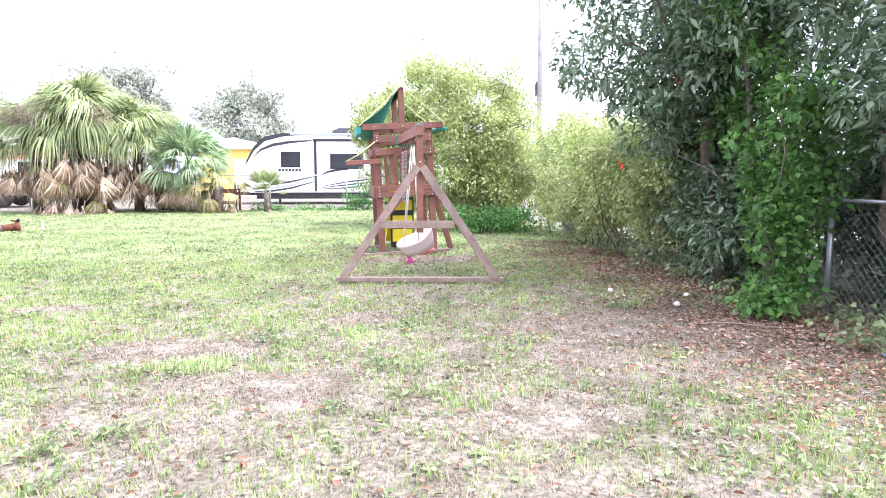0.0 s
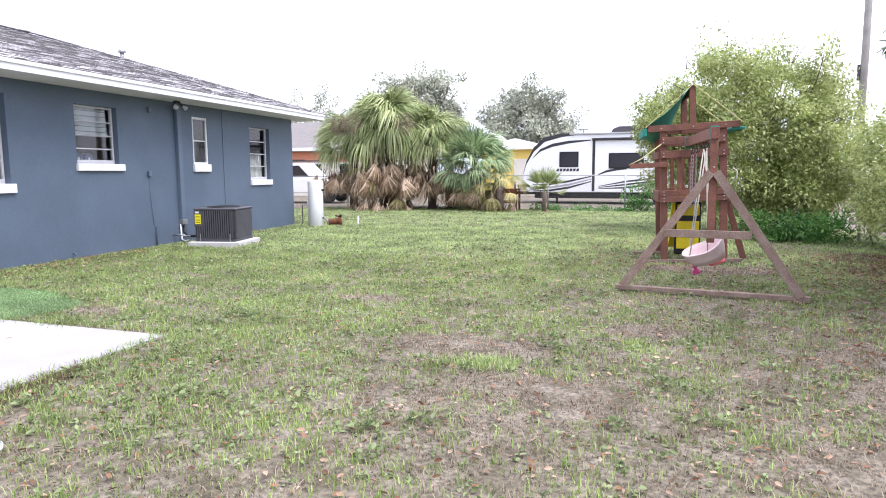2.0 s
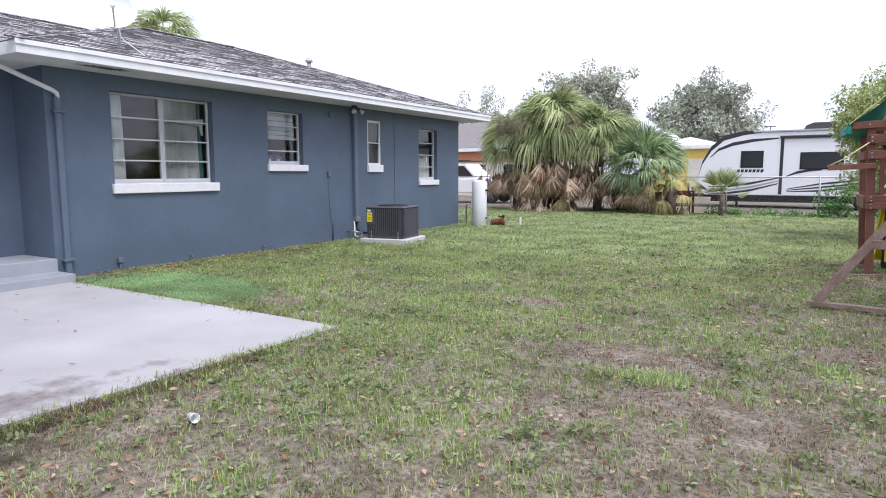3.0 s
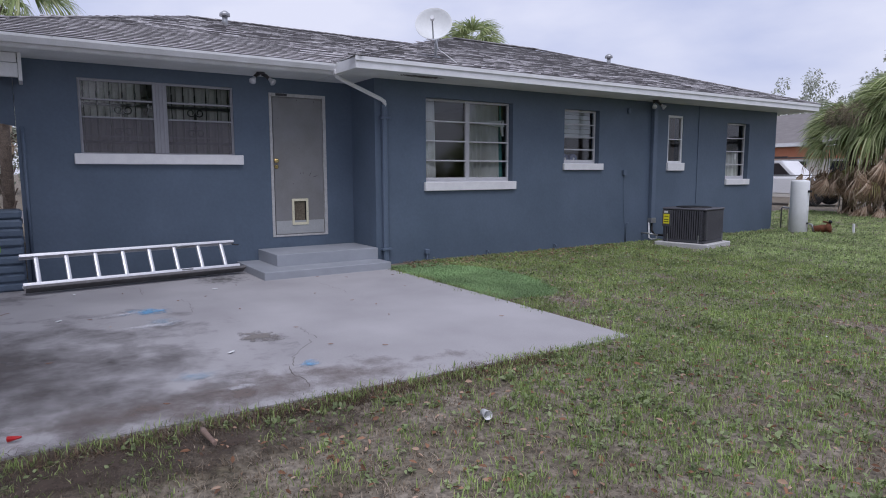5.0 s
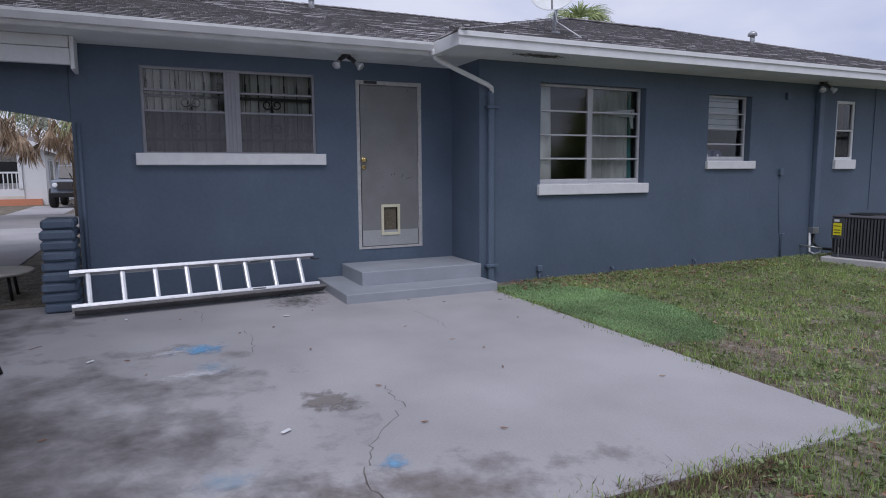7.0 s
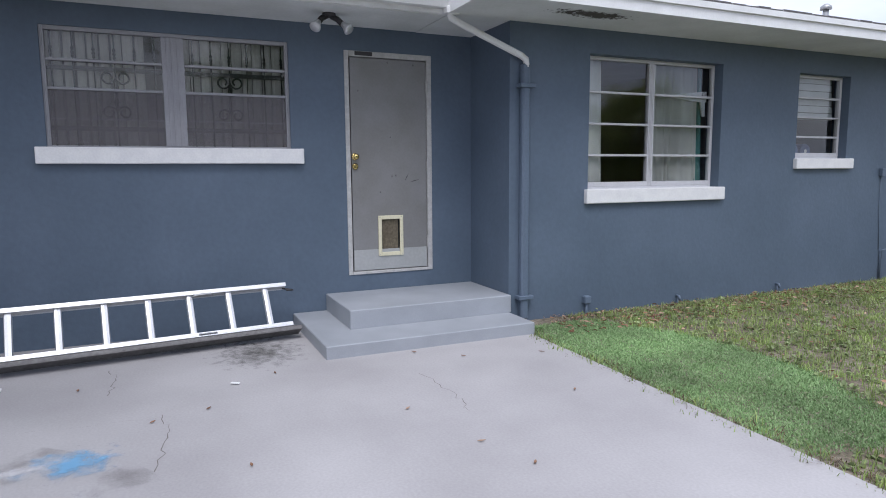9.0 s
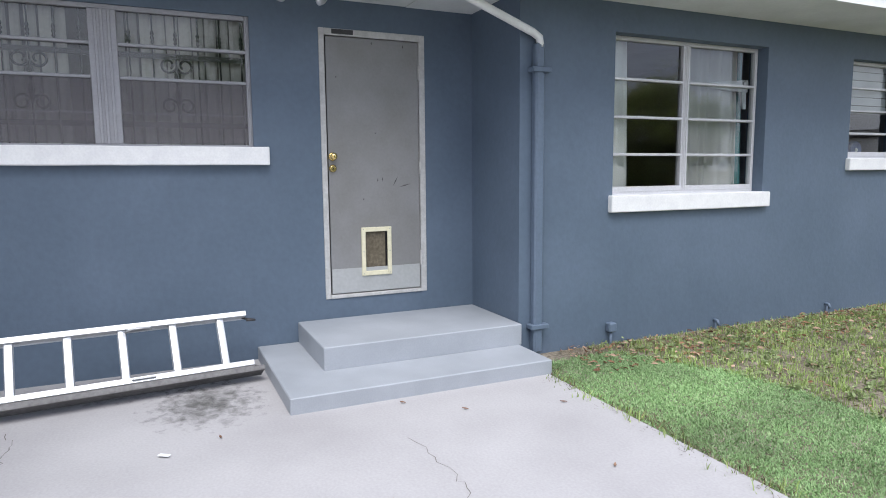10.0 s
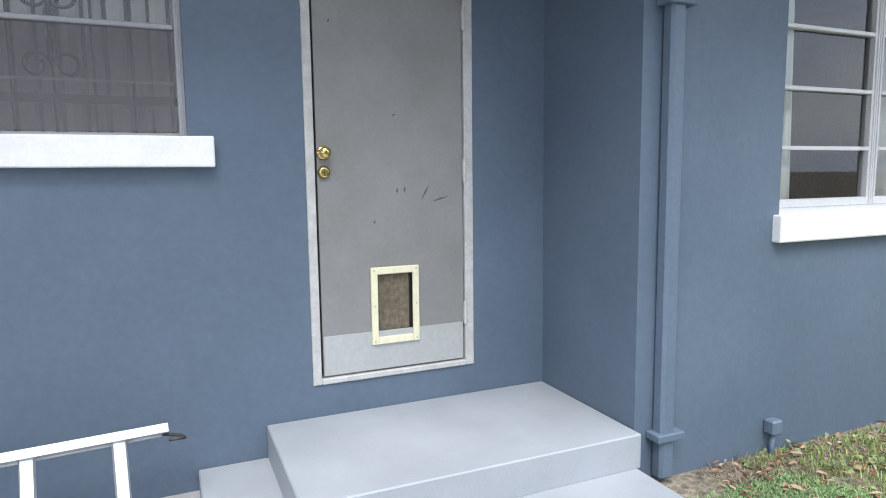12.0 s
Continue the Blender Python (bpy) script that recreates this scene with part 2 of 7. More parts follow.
# ---- ground ----
M_SOIL = mat("sandy_soil", (0.225, 0.195, 0.155), 0.95, var=0.5, scale=4.2, fine=30, bump=0.8, dist=0.03, other=(0.12, 0.102, 0.07))
M_CONC = mat("patio_concrete", (0.41, 0.40, 0.408), 0.8, var=0.06, scale=0.9, fine=70, bump=0.2, other=(0.33, 0.32, 0.328))


def build_ground():
    xs = sorted(set([-900, -400, -150, -70] + [round(-40 + 2 * k, 2) for k in range(8)] + [round(-24 + 0.4 * k, 2) for k in range(86)] + [12, 16, 24, 40, 80, 150, 400, 900]))
    ys = sorted(set([-600, -200, -80, -40, -20, -12] + [round(-9 + 0.4 * k, 2) for k in range(100)] + [34, 40, 50, 70, 120, 300, 900]))
    verts = [(x, y, ground_z(x, y)) for y in ys for x in xs]
    n = len(xs)
    faces = [(j * n + i, j * n + i + 1, (j + 1) * n + i + 1, (j + 1) * n + i) for j in range(len(ys) - 1) for i in range(n - 1)]
    ob = raw("ground", verts, faces, M_SOIL)
    ob.data.polygons.foreach_set("use_smooth", [True] * len(ob.data.polygons))
    return tagged(ob, "patchy sandy lawn ground with thin grass and dead leaves", "ground", kind="structure")


build_ground()


def build_patio():
    ox = [(-9.0, -3.7), (-3.42, -3.7), (-3.37, 1.0), (-3.31, 2.9), (-3.30, 4.08), (-5.1, 4.13), (-7.64, 4.165), (-9.0, 4.16)]
    bm = prism(ox, (-0.3, 0.0), "z")
    return tagged(part("pavement_patio", bm, M_CONC), "pale grey stained concrete patio slab with cracks", "patio", kind="structure")


patio = build_patio()

# ---- the house ----
XA, XB, YJ, YE, YL, ZT = -8.95, -8.175, 4.21, 14.59, -0.12, 2.73
XBACK = -15.8


def wall_x(name, x, y0, y1, z0, z1, holes, thick=0.2):
    """A wall whose outer face lies at x, with holes (y0, y1, z0, z1) through it."""
    bm = bmesh.new()
    ys = sorted({y0, y1, *[h[0] for h in holes], *[h[1] for h in holes]})
    zs = sorted({z0, z1, *[h[2] for h in holes], *[h[3] for h in holes]})
    grid = {}

    def v(px, py, pz):
        key = (px, py, pz)
        if key not in grid:
            grid[key] = bm.verts.new(key)
        return grid[key]

    solid = {}
    for i in range(len(ys) - 1):
        for j in range(len(zs) - 1):
            cy, cz = (ys[i] + ys[i + 1]) / 2, (zs[j] + zs[j + 1]) / 2
            solid[i, j] = not any(h[0] < cy < h[1] and h[2] < cz < h[3] for h in holes)
    for (i, j), s in solid.items():
        if not s:
            continue
        a, b, c, d = ys[i], ys[i + 1], zs[j], zs[j + 1]
        for px in (x, x - thick):
            bm.faces.new((v(px, a, c), v(px, b, c), v(px, b, d), v(px, a, d)))
        for di, dj, e in ((-1, 0, ((a, c), (a, d))), (1, 0, ((b, c), (b, d))), (0, -1, ((a, c), (b, c))), (0, 1, ((a, d), (b, d)))):
            if not solid.get((i + di, j + dj), False):
                (p, q), (r, s2) = e
                bm.faces.new((v(x, p, q), v(x, r, s2), v(x - thick, r, s2), v(x - thick, p, q)))
    bmesh.ops.recalc_face_normals(bm, faces=bm.faces)
    return part(name, bm, M_WALL)


# openings: y0, y1, z0, z1
WIN_A = (0.535, 2.415, 1.58, 2.525)
WIN_B = (5.075, 6.77, 1.20, 2.48)
WIN_C = (7.93, 8.80, 1.50, 2.455)
WIN_D = (10.735, 11.205, 1.525, 2.472)
WIN_E = (12.70, 13.53, 1.185, 2.40)
DOOR = (2.917, 3.778, 0.415, 2.492)

wa = tagged(wall_x("wall_porch", XA, YL, YJ, -0.3, ZT, [WIN_A, DOOR]), "blue-grey painted stucco wall with door and wide window", "wall", kind="structure")
wb = tagged(wall_x("wall_back", XB, YJ, YE, -0.3, ZT, [WIN_B, WIN_C, WIN_D, WIN_E]), "blue-grey painted stucco wall with four windows", "wall", kind="structure")
tagged(part("wall_jog", boxes((XA - 0.2, XB - 0.2, YJ, YJ + 0.2, -0.3, ZT)), M_WALL), "blue-grey painted stucco return wall beside the steps", "wall", kind="structure")
tagged(part("wall_end", boxes((XBACK, XB - 0.2, YE - 0.2, YE, -0.3, ZT)), M_WALL), "blue-grey painted stucco end wall", "wall", kind="structure")
tagged(part("wall_side", boxes((XBACK, XA - 0.2, YL, YL + 0.2, -0.3, ZT)), M_WALL), "blue-grey painted stucco side wall by the carport", "wall", kind="structure")
tagged(part("wall_front", boxes((XBACK - 0.2, XBACK, YL, YE, -0.3, ZT)), M_WALL), "blue-grey painted street wall", "wall", kind="structure")
tagged(part("floor", boxes((XBACK, XA - 0.2, YL + 0.2, YE - 0.2, 0.2, 0.3), (XA - 0.2, XB - 0.2, YJ + 0.2, YE - 0.2, 0.2, 0.3)), M_ROOM), "plain indoor floor", "floor", kind="structure")
tagged(part("ceiling", boxes((XBACK, XA - 0.2, YL + 0.2, YE - 0.2, 2.60, 2.66), (XA - 0.2, XB - 0.2, YJ + 0.2, YE - 0.2, 2.60, 2.66)), M_ROOM), "plain indoor ceiling", "ceiling", kind="structure")
tagged(part("wall_partition", boxes((-11.6, -11.5, YL + 0.2, YE - 0.2, 0.3, 2.6), (-11.5, XA - 0.2, 4.4, 4.5, 0.3, 2.6), (-11.5, XB - 0.2, 7.3, 7.4, 0.3, 2.6), (-11.5, XB - 0.2, 9.9, 10.0, 0.3, 2.6), (-11.5, XB - 0.2, 11.9, 12.0, 0.3, 2.6)), M_ROOM), "plain indoor partition walls", "wall", kind="structure")

# roof planes: eaves, ridges
EZ, SL = 2.85, 0.325
EA, EB = -8.22, -7.48
RX = -12.0
YB0, YB1, YA0 = 3.6, 15.08, -1.3
RZB, RZA = EZ + SL * (EB - RX), EZ + SL * (EA - RX)


def roof_height(x, y):
    zb = min(EZ + SL * (EB - x), EZ + SL * (x - (2 * RX - EB)), EZ + SL * (y - YB0), EZ + SL * (YB1 - y)) if YB0 - 0.01 <= y <= YB1 + 0.01 and x <= EB + 0.01 else -9
    za = min(EZ + SL * (EA - x), EZ + SL * (x - (2 * RX - EA)), EZ + SL * (y - YA0)) if y < 8 and x <= EA + 0.01 and y >= YA0 - 0.01 else -9
    return max(za, zb)


M_SHINGLE = mat("grey_shingle", (0.52, 0.505, 0.51), 0.95, var=0.2, scale=5, fine=160, bump=0.4, other=(0.38, 0.365, 0.37), piece=0.42)


# Dark cut edges, with the shadow lines between courses put into their colour
M_SHINGLE_BUTT = mat("shingle_edge_shadow", (0.12, 0.115, 0.118), 0.95, var=0.3, fine=60)


def build_roof():
    roof = thing("roof", "weathered grey asphalt shingle hip roof", "roof", kind="structure")
    L, W = 2 * RX - EB, 2 * RX - EA
    kb = YB0 + (EB - RX)
    ke = YB1 - (EB - RX)
    ka = YA0 + (EA - RX)
    v = [(EB, YB0, EZ), (EB, YB1, EZ), (RX, ke, RZB), (RX, kb, RZB), (L, YB0, EZ), (L, YB1, EZ), (EA, YA0, EZ), (EA, YB0 + 0.75, EZ + 0.0), (RX, ka, RZA), (RX, 7.2, RZA), (W, YA0, EZ), (W, YB0 + 0.75, EZ)]
    v = [(a, b, c - 0.02) for a, b, c in v]
    f = [(0, 1, 2, 3), (1, 5, 2), (4, 0, 3), (5, 4, 3, 2), (6, 7, 9, 8), (10, 6, 8), (8, 9, 11, 10)]
    raw("roof_deck", v, f, M_SHINGLE, roof)
    # shingle tabs, course by course
    rnd = random.Random(5)
    verts, faces = [], []
    near, tab = [], {}

    def course(e, y0, y1, xe, rise, zone):
        n = int(4.4 / 0.135)
        for k in range(n):
            d0, d1 = k * 0.135, (k + 1) * 0.135 + 0.03
            y = y0 - 0.3 + rnd.random() * 0.3
            while y < y1:
                w = rnd.choice((0.16, 0.2, 0.3, 0.33))
                a, b = y, y + w - 0.006
                y += w
                x0, x1 = xe - d0 * 0.95, xe - d1 * 0.95
                mid = (a + b) / 2
                zz = e + SL * (xe - x0)
                if roof_height(x0 - 0.02, mid) > zz + SL * 0.02 + 0.02 or roof_height(x0 - 0.02, mid) < zz - 0.02:
                    continue
                t = 0.012 + rnd.random() * 0.012
                if zone and -0.2 < mid < 3.4 and k < 13:
                    near.append((x0, a, zz, w))
                    continue
                za, zb = zz + t, e + SL * (xe - x1) + 0.004
                s = len(verts)
                verts.extend([(x0, a, zz), (x0, b, zz), (x0, b, za), (x0, a, za), (x1, b, zb), (x1, a, zb)])
                faces.extend([(s, s + 1, s + 2, s + 3), (s + 3, s + 2, s + 4, s + 5), (s, s + 3, s + 5), (s + 1, s + 4, s + 2)])

    course(EZ, YB0, YB1, EB, SL, 0)
    course(EZ, YA0, 7.2, EA, SL, 1)
    rest = raw("shingle_courses", verts, faces, M_SHINGLE, roof, "layered grey asphalt shingles", "stuff")
    rest.data.materials.append(M_SHINGLE_BUTT)
    rest.data.polygons.foreach_set("material_index", [1, 0, 0, 0] * (len(faces) // 4))
    for x, y, z, w in near:
        if w not in tab:
            dx, tw = -0.165 * 0.95, w - 0.006
            me = bpy.data.meshes.new("shingle")
            me.from_pydata([(0, 0, 0), (0, tw, 0), (0, tw, 0.020), (0, 0, 0.017), (dx, tw, -dx * SL + 0.004), (dx, 0, -dx * SL + 0.004)], [], [(0, 1, 2, 3), (3, 2, 4, 5), (0, 3, 5), (1, 4, 2)])
            me.materials.append(M_SHINGLE)
            me.materials.append(M_SHINGLE_BUTT)
            me.polygons[0].material_index = 1
            tab[w] = me
        share("shingle", tab[w], roof, pose(x, y, z))
    # side facing the porch of the taller part, and its hip
    verts2, faces2 = [], []
    for k in range(30):
        y0, y1 = YB0 + k * 0.128, YB0 + (k + 1) * 0.128 + 0.03
        x = EB - k * 0.128
        while x > RX:
            w = rnd.choice((0.16, 0.2, 0.3, 0.33))
            a, b = x, x - w + 0.006
            x -= w
            zz = EZ + SL * (y0 - YB0)
            if roof_height((a + b) / 2, y0 + 0.02) > zz + 0.03 or (a + b) / 2 < RX:
                continue
            t = 0.012 + rnd.random() * 0.01
            zb = EZ + SL * (y1 - YB0) + 0.004
            s = len(verts2)
            verts2.extend([(a, y0, zz), (b, y0, zz), (b, y0, zz + t), (a, y0, zz + t), (b, y1, zb), (a, y1, zb)])
            faces2.extend([(s, s + 1, s + 2, s + 3), (s + 3, s + 2, s + 4, s + 5)])
    raw("shingle_courses", verts2, faces2, M_SHINGLE, roof, "layered grey asphalt shingles", "stuff")
    # ridge and hip caps
    bm = bmesh.new()
    for a, b in (((EB, YB0, EZ), (RX, kb, RZB)), ((RX, kb, RZB), (RX, ke, RZB)), ((EB, YB1, EZ), (RX, ke, RZB)), ((RX, ka, RZA), (RX, 7.0, RZA)), ((EA, YA0, EZ), (RX, ka, RZA))):
        a, b = Vector(a), Vector(b)
        n = int((b - a).length / 0.16)
        for k in range(n):
            join(bm, beam(a + (b - a) * k / n + Vector((0, 0, 0.012)), a + (b - a) * (k + 1.25) / n + Vector((0, 0, 0.004)), 0.16, 0.012, bev=0))
    part("ridge_cap", bm, M_SHINGLE, roof)
    # fascia, soffit
    part("fascia", boxes((EB - 0.03, EB - 0.005, YB0, YB1, EZ - 0.15, EZ - 0.012), (EA - 0.0, EB - 0.03, YB0, YB0 + 0.025, EZ - 0.15, EZ - 0.012), (L, EB - 0.03, YB1 - 0.025, YB1, EZ - 0.15, EZ - 0.012)), M_WHITE, roof, "white painted fascia board")
    part("drip_edge", boxes((EB - 0.012, EB + 0.015, YB0 - 0.01, YB1 + 0.01, EZ - 0.055, EZ - 0.002)), M_WHITE, roof)
    part("fascia", boxes((EA - 0.03, EA - 0.005, YA0, YB0, EZ - 0.14, EZ - 0.012)), M_WHITE, roof, "white painted fascia board")
    part("soffit", boxes((XB - 0.1, EB - 0.03, YB0 + 0.025, YB1 - 0.025, ZT - 0.03, ZT), (L, XB - 0.1, YE - 0.1, YB1 - 0.025, ZT - 0.03, ZT), (XA - 0.1, XB - 0.1, YB0 + 0.025, YJ + 0.1, ZT - 0.03, ZT)), M_SOFFIT, roof, "white painted soffit with peeling patches")
    part("soffit", boxes((XA - 0.1, EA - 0.03, YA0, YB0 + 0.02, ZT - 0.026, ZT + 0.004)), M_SOFFIT, roof, "white painted soffit")
    return roof


roof = build_roof()


# ---- steps, door, windows ----
def build_steps():
    steps = thing("steps", "two grey painted concrete steps under the back door", "steps", pose(0, 0, 0))
    part("lower_step", boxes((XA + 0.002, -7.685, 2.38, 4.19, -0.05, 0.100), bev=0.006), M_STEP, steps)
    part("upper_step", boxes((XA + 0.002, -8.12, 2.69, YJ - 0.002, 0.096, 0.258), bev=0.006), M_STEP, steps)
    return steps


build_steps()

M_PET = mat("cream_plastic", (0.72, 0.68, 0.50), 0.5, var=0.05, bump=0.03)
M_FLAP = mat("smoked_vinyl", (0.16, 0.135, 0.10), 0.25, var=0.25, scale=6, bump=0.05)
M_KICK = mat("dull_kick_plate", (0.46, 0.47, 0.475), 0.42, metal=0.3, var=0.05, scale=6, bump=0.04)
M_SCUFF = mat("scuff", (0.10, 0.10, 0.10), 0.8, var=0.3)


def build_door():
    y0, y1, z0, z1 = DOOR
    door = thing("door_1", "closed grey back door with a pet flap and worn frame", "door", pose(XA, y0, z0), kind="structure")
    w, h = y1 - y0, z1 - z0
    part("jamb", boxes((-0.12, 0.008, 0.0, 0.042, 0, h), bev=0.003), M_FRAME, door)
    part("jamb", boxes((-0.12, 0.008, w - 0.048, w, 0, h), bev=0.003), M_FRAME, door)
    part("head", boxes((-0.12, 0.008, 0.042, w - 0.048, h - 0.05, h), bev=0.003), M_FRAME, door)
    part("threshold", boxes((-0.12, 0.012, 0.042, w - 0.048, 0, 0.028), bev=0.004), M_FRAME, door)
    a, b, c, d = 0.055, w - 0.054, 0.034, h - 0.057
    p0, p1, q0, q1 = 3.234 - y0, 3.455 - y0, 0.597 - z0, 0.954 - z0
    leaf = part("leaf", boxes((-0.045, -0.008, a, b, c, q0), (-0.045, -0.008, a, b, q1, d), (-0.045, -0.008, a, p0, q0, q1), (-0.045, -0.008, p1, b, q0, q1)), M_DOOR, door, "flat grey painted leaf with scuffs")
    part("kick_plate", boxes((-0.008, -0.005, a + 0.004, b - 0.004, c + 0.004, 0.648 - z0), bev=0.001), M_KICK, door, "dull metal kick plate")
    pet = part("pet_flap_frame", boxes((-0.008, 0.008, p0 - 0.016, p0 + 0.018, q0 - 0.016, q1 + 0.016), (-0.008, 0.008, p1 - 0.018, p1 + 0.016, q0 - 0.016, q1 + 0.016), (-0.008, 0.008, p0 + 0.018, p1 - 0.018, q0 - 0.016, q0 + 0.02), (-0.008, 0.008, p0 + 0.018, p1 - 0.018, q1 - 0.02, q1 + 0.016), bev=0.003), M_PET, door, "cream plastic pet door frame")
    part("flap", boxes((-0.03, -0.024, p0 + 0.012, p1 - 0.018, q0 + 0.014, q1 - 0.01)), M_FLAP, pet, "smoked brown flap")
    part("flap_seal", boxes((-0.04, -0.018, p1 - 0.03, p1 - 0.016, q0 + 0.02, q1 - 0.02), (-0.04, -0.012, p0 + 0.018, p1 - 0.018, q0 + 0.02, q0 + 0.034), bev=0.002), M_BLACK, pet)
    for py, pz in ((p0, q0), (p0, q1), (p1, q0), (p1, q1), (p0, (q0 + q1) / 2), (p1, (q0 + q1) / 2)):
        part("screw", lathe([(0.004, 0), (0.003, 0.002)], 8, pose(0.008, py, pz, 0, 90, 0)), M_STEEL, pet)
    ky, kz, bz = 3.003 - y0, 1.530 - z0, 1.439 - z0
    knob = part("knob", lathe([(0.031, 0), (0.033, 0.004), (0.028, 0.009), (0.012, 0.012), (0.011, 0.028), (0.024, 0.036), (0.028, 0.05), (0.022, 0.062), (0.008, 0.066)], 20, pose(-0.008, ky, kz, 0, 90, 0)), M_BRASS, door, "brass door knob")
    part("keyhole", boxes((0.058, 0.0595, ky - 0.002, ky + 0.002, kz - 0.007, kz + 0.007)), M_BLACK, knob)
    bolt = part("deadbolt", lathe([(0.030, 0), (0.031, 0.005), (0.026, 0.012), (0.024, 0.02), (0.018, 0.022)], 20, pose(-0.008, ky, bz, 0, 90, 0)), M_BRASS, door, "brass deadbolt")
    part("keyhole", boxes((0.0135, 0.0150, ky - 0.002, ky + 0.002, bz - 0.007, bz + 0.007)), M_BLACK, bolt)
    for hz in (2.20 - z0, 1.442 - z0, 0.701 - z0):
        hin = part("hinge", boxes((-0.006, 0.012, b - 0.004, b + 0.026, hz - 0.055, hz + 0.055), bev=0.002), M_FRAME, door, "painted butt hinge")
        part("pin", lathe([(0.008, -0.062), (0.009, -0.055), (0.009, 0.055), (0.008, 0.062)], 10, pose(0.012, b + 0.004, hz)), M_FRAME, hin)
    # scuffs and old screw holes
    rnd = random.Random(2)
    for sy, sz, ln, an in ((0.13, 1.72, 0.02, 60), (0.44, 1.30, 0.02, 30), (0.45, 0.93, 0.03, 80), (0.49, 0.935, 0.035, 85), (0.33, 0.78, 0.02, 70), (0.60, 0.92, 0.09, 60), (0.68, 0.885, 0.11, 14), (0.66, 0.105, 0.04, 30), (0.42, 1.99, 0.025, 88), (0.68, 1.98, 0.03, 88)):
        part("scuff", prism([(-ln / 2, -0.002), (0, -0.005), (ln / 2, 0.0), (0, 0.005)], (-0.0079, -0.0072), "x"), M_SCUFF, door, m=Matrix.Translation((0, sy, sz)) @ Matrix.Rotation(radians(an), 4, "X"))
    part("closer_plate", boxes((0.0085, 0.012, 0.10, 0.27, h - 0.04, h - 0.004), bev=0.002), M_DARK, door, "dark worn plate above the door")
    return door


build_door()

M_SILL = mat("white_sill_paint", (0.82, 0.82, 0.82), 0.55, var=0.04, scale=10, fine=70, bump=0.3, dist=0.004, other=(0.76, 0.76, 0.77))
M_CURTAIN = leaf_mat("white_curtain", (0.82, 0.82, 0.81), (0.85, 0.85, 0.84), trans=0.15, var=0.03, rough=0.9, spec=0.1)
M_TEAL = mat("teal_cloth", (0.10, 0.30, 0.31), 0.9)
M_BLIND = mat("cream_vertical_blind", (0.66, 0.635, 0.58), 0.7, var=0.06, scale=3, piece=0.12)
M_SCREEN = bpy.data.materials.new("insect_screen")
M_SCREEN.use_nodes = True
_nt = M_SCREEN.node_tree
_t, _d, _mx = _nt.nodes.new("ShaderNodeBsdfTransparent"), _nt.nodes.new("ShaderNodeBsdfDiffuse"), _nt.nodes.new("ShaderNodeMixShader")
_d.inputs[0].default_value = (0.21, 0.20, 0.215, 1)
_mx.inputs[0].default_value = 0.42
_nt.links.new(_t.outputs[0], _mx.inputs[1])
_nt.links.new(_d.outputs[0], _mx.inputs[2])
_nt.links.new(_mx.outputs[0], _nt.nodes["Material Output"].inputs[0])


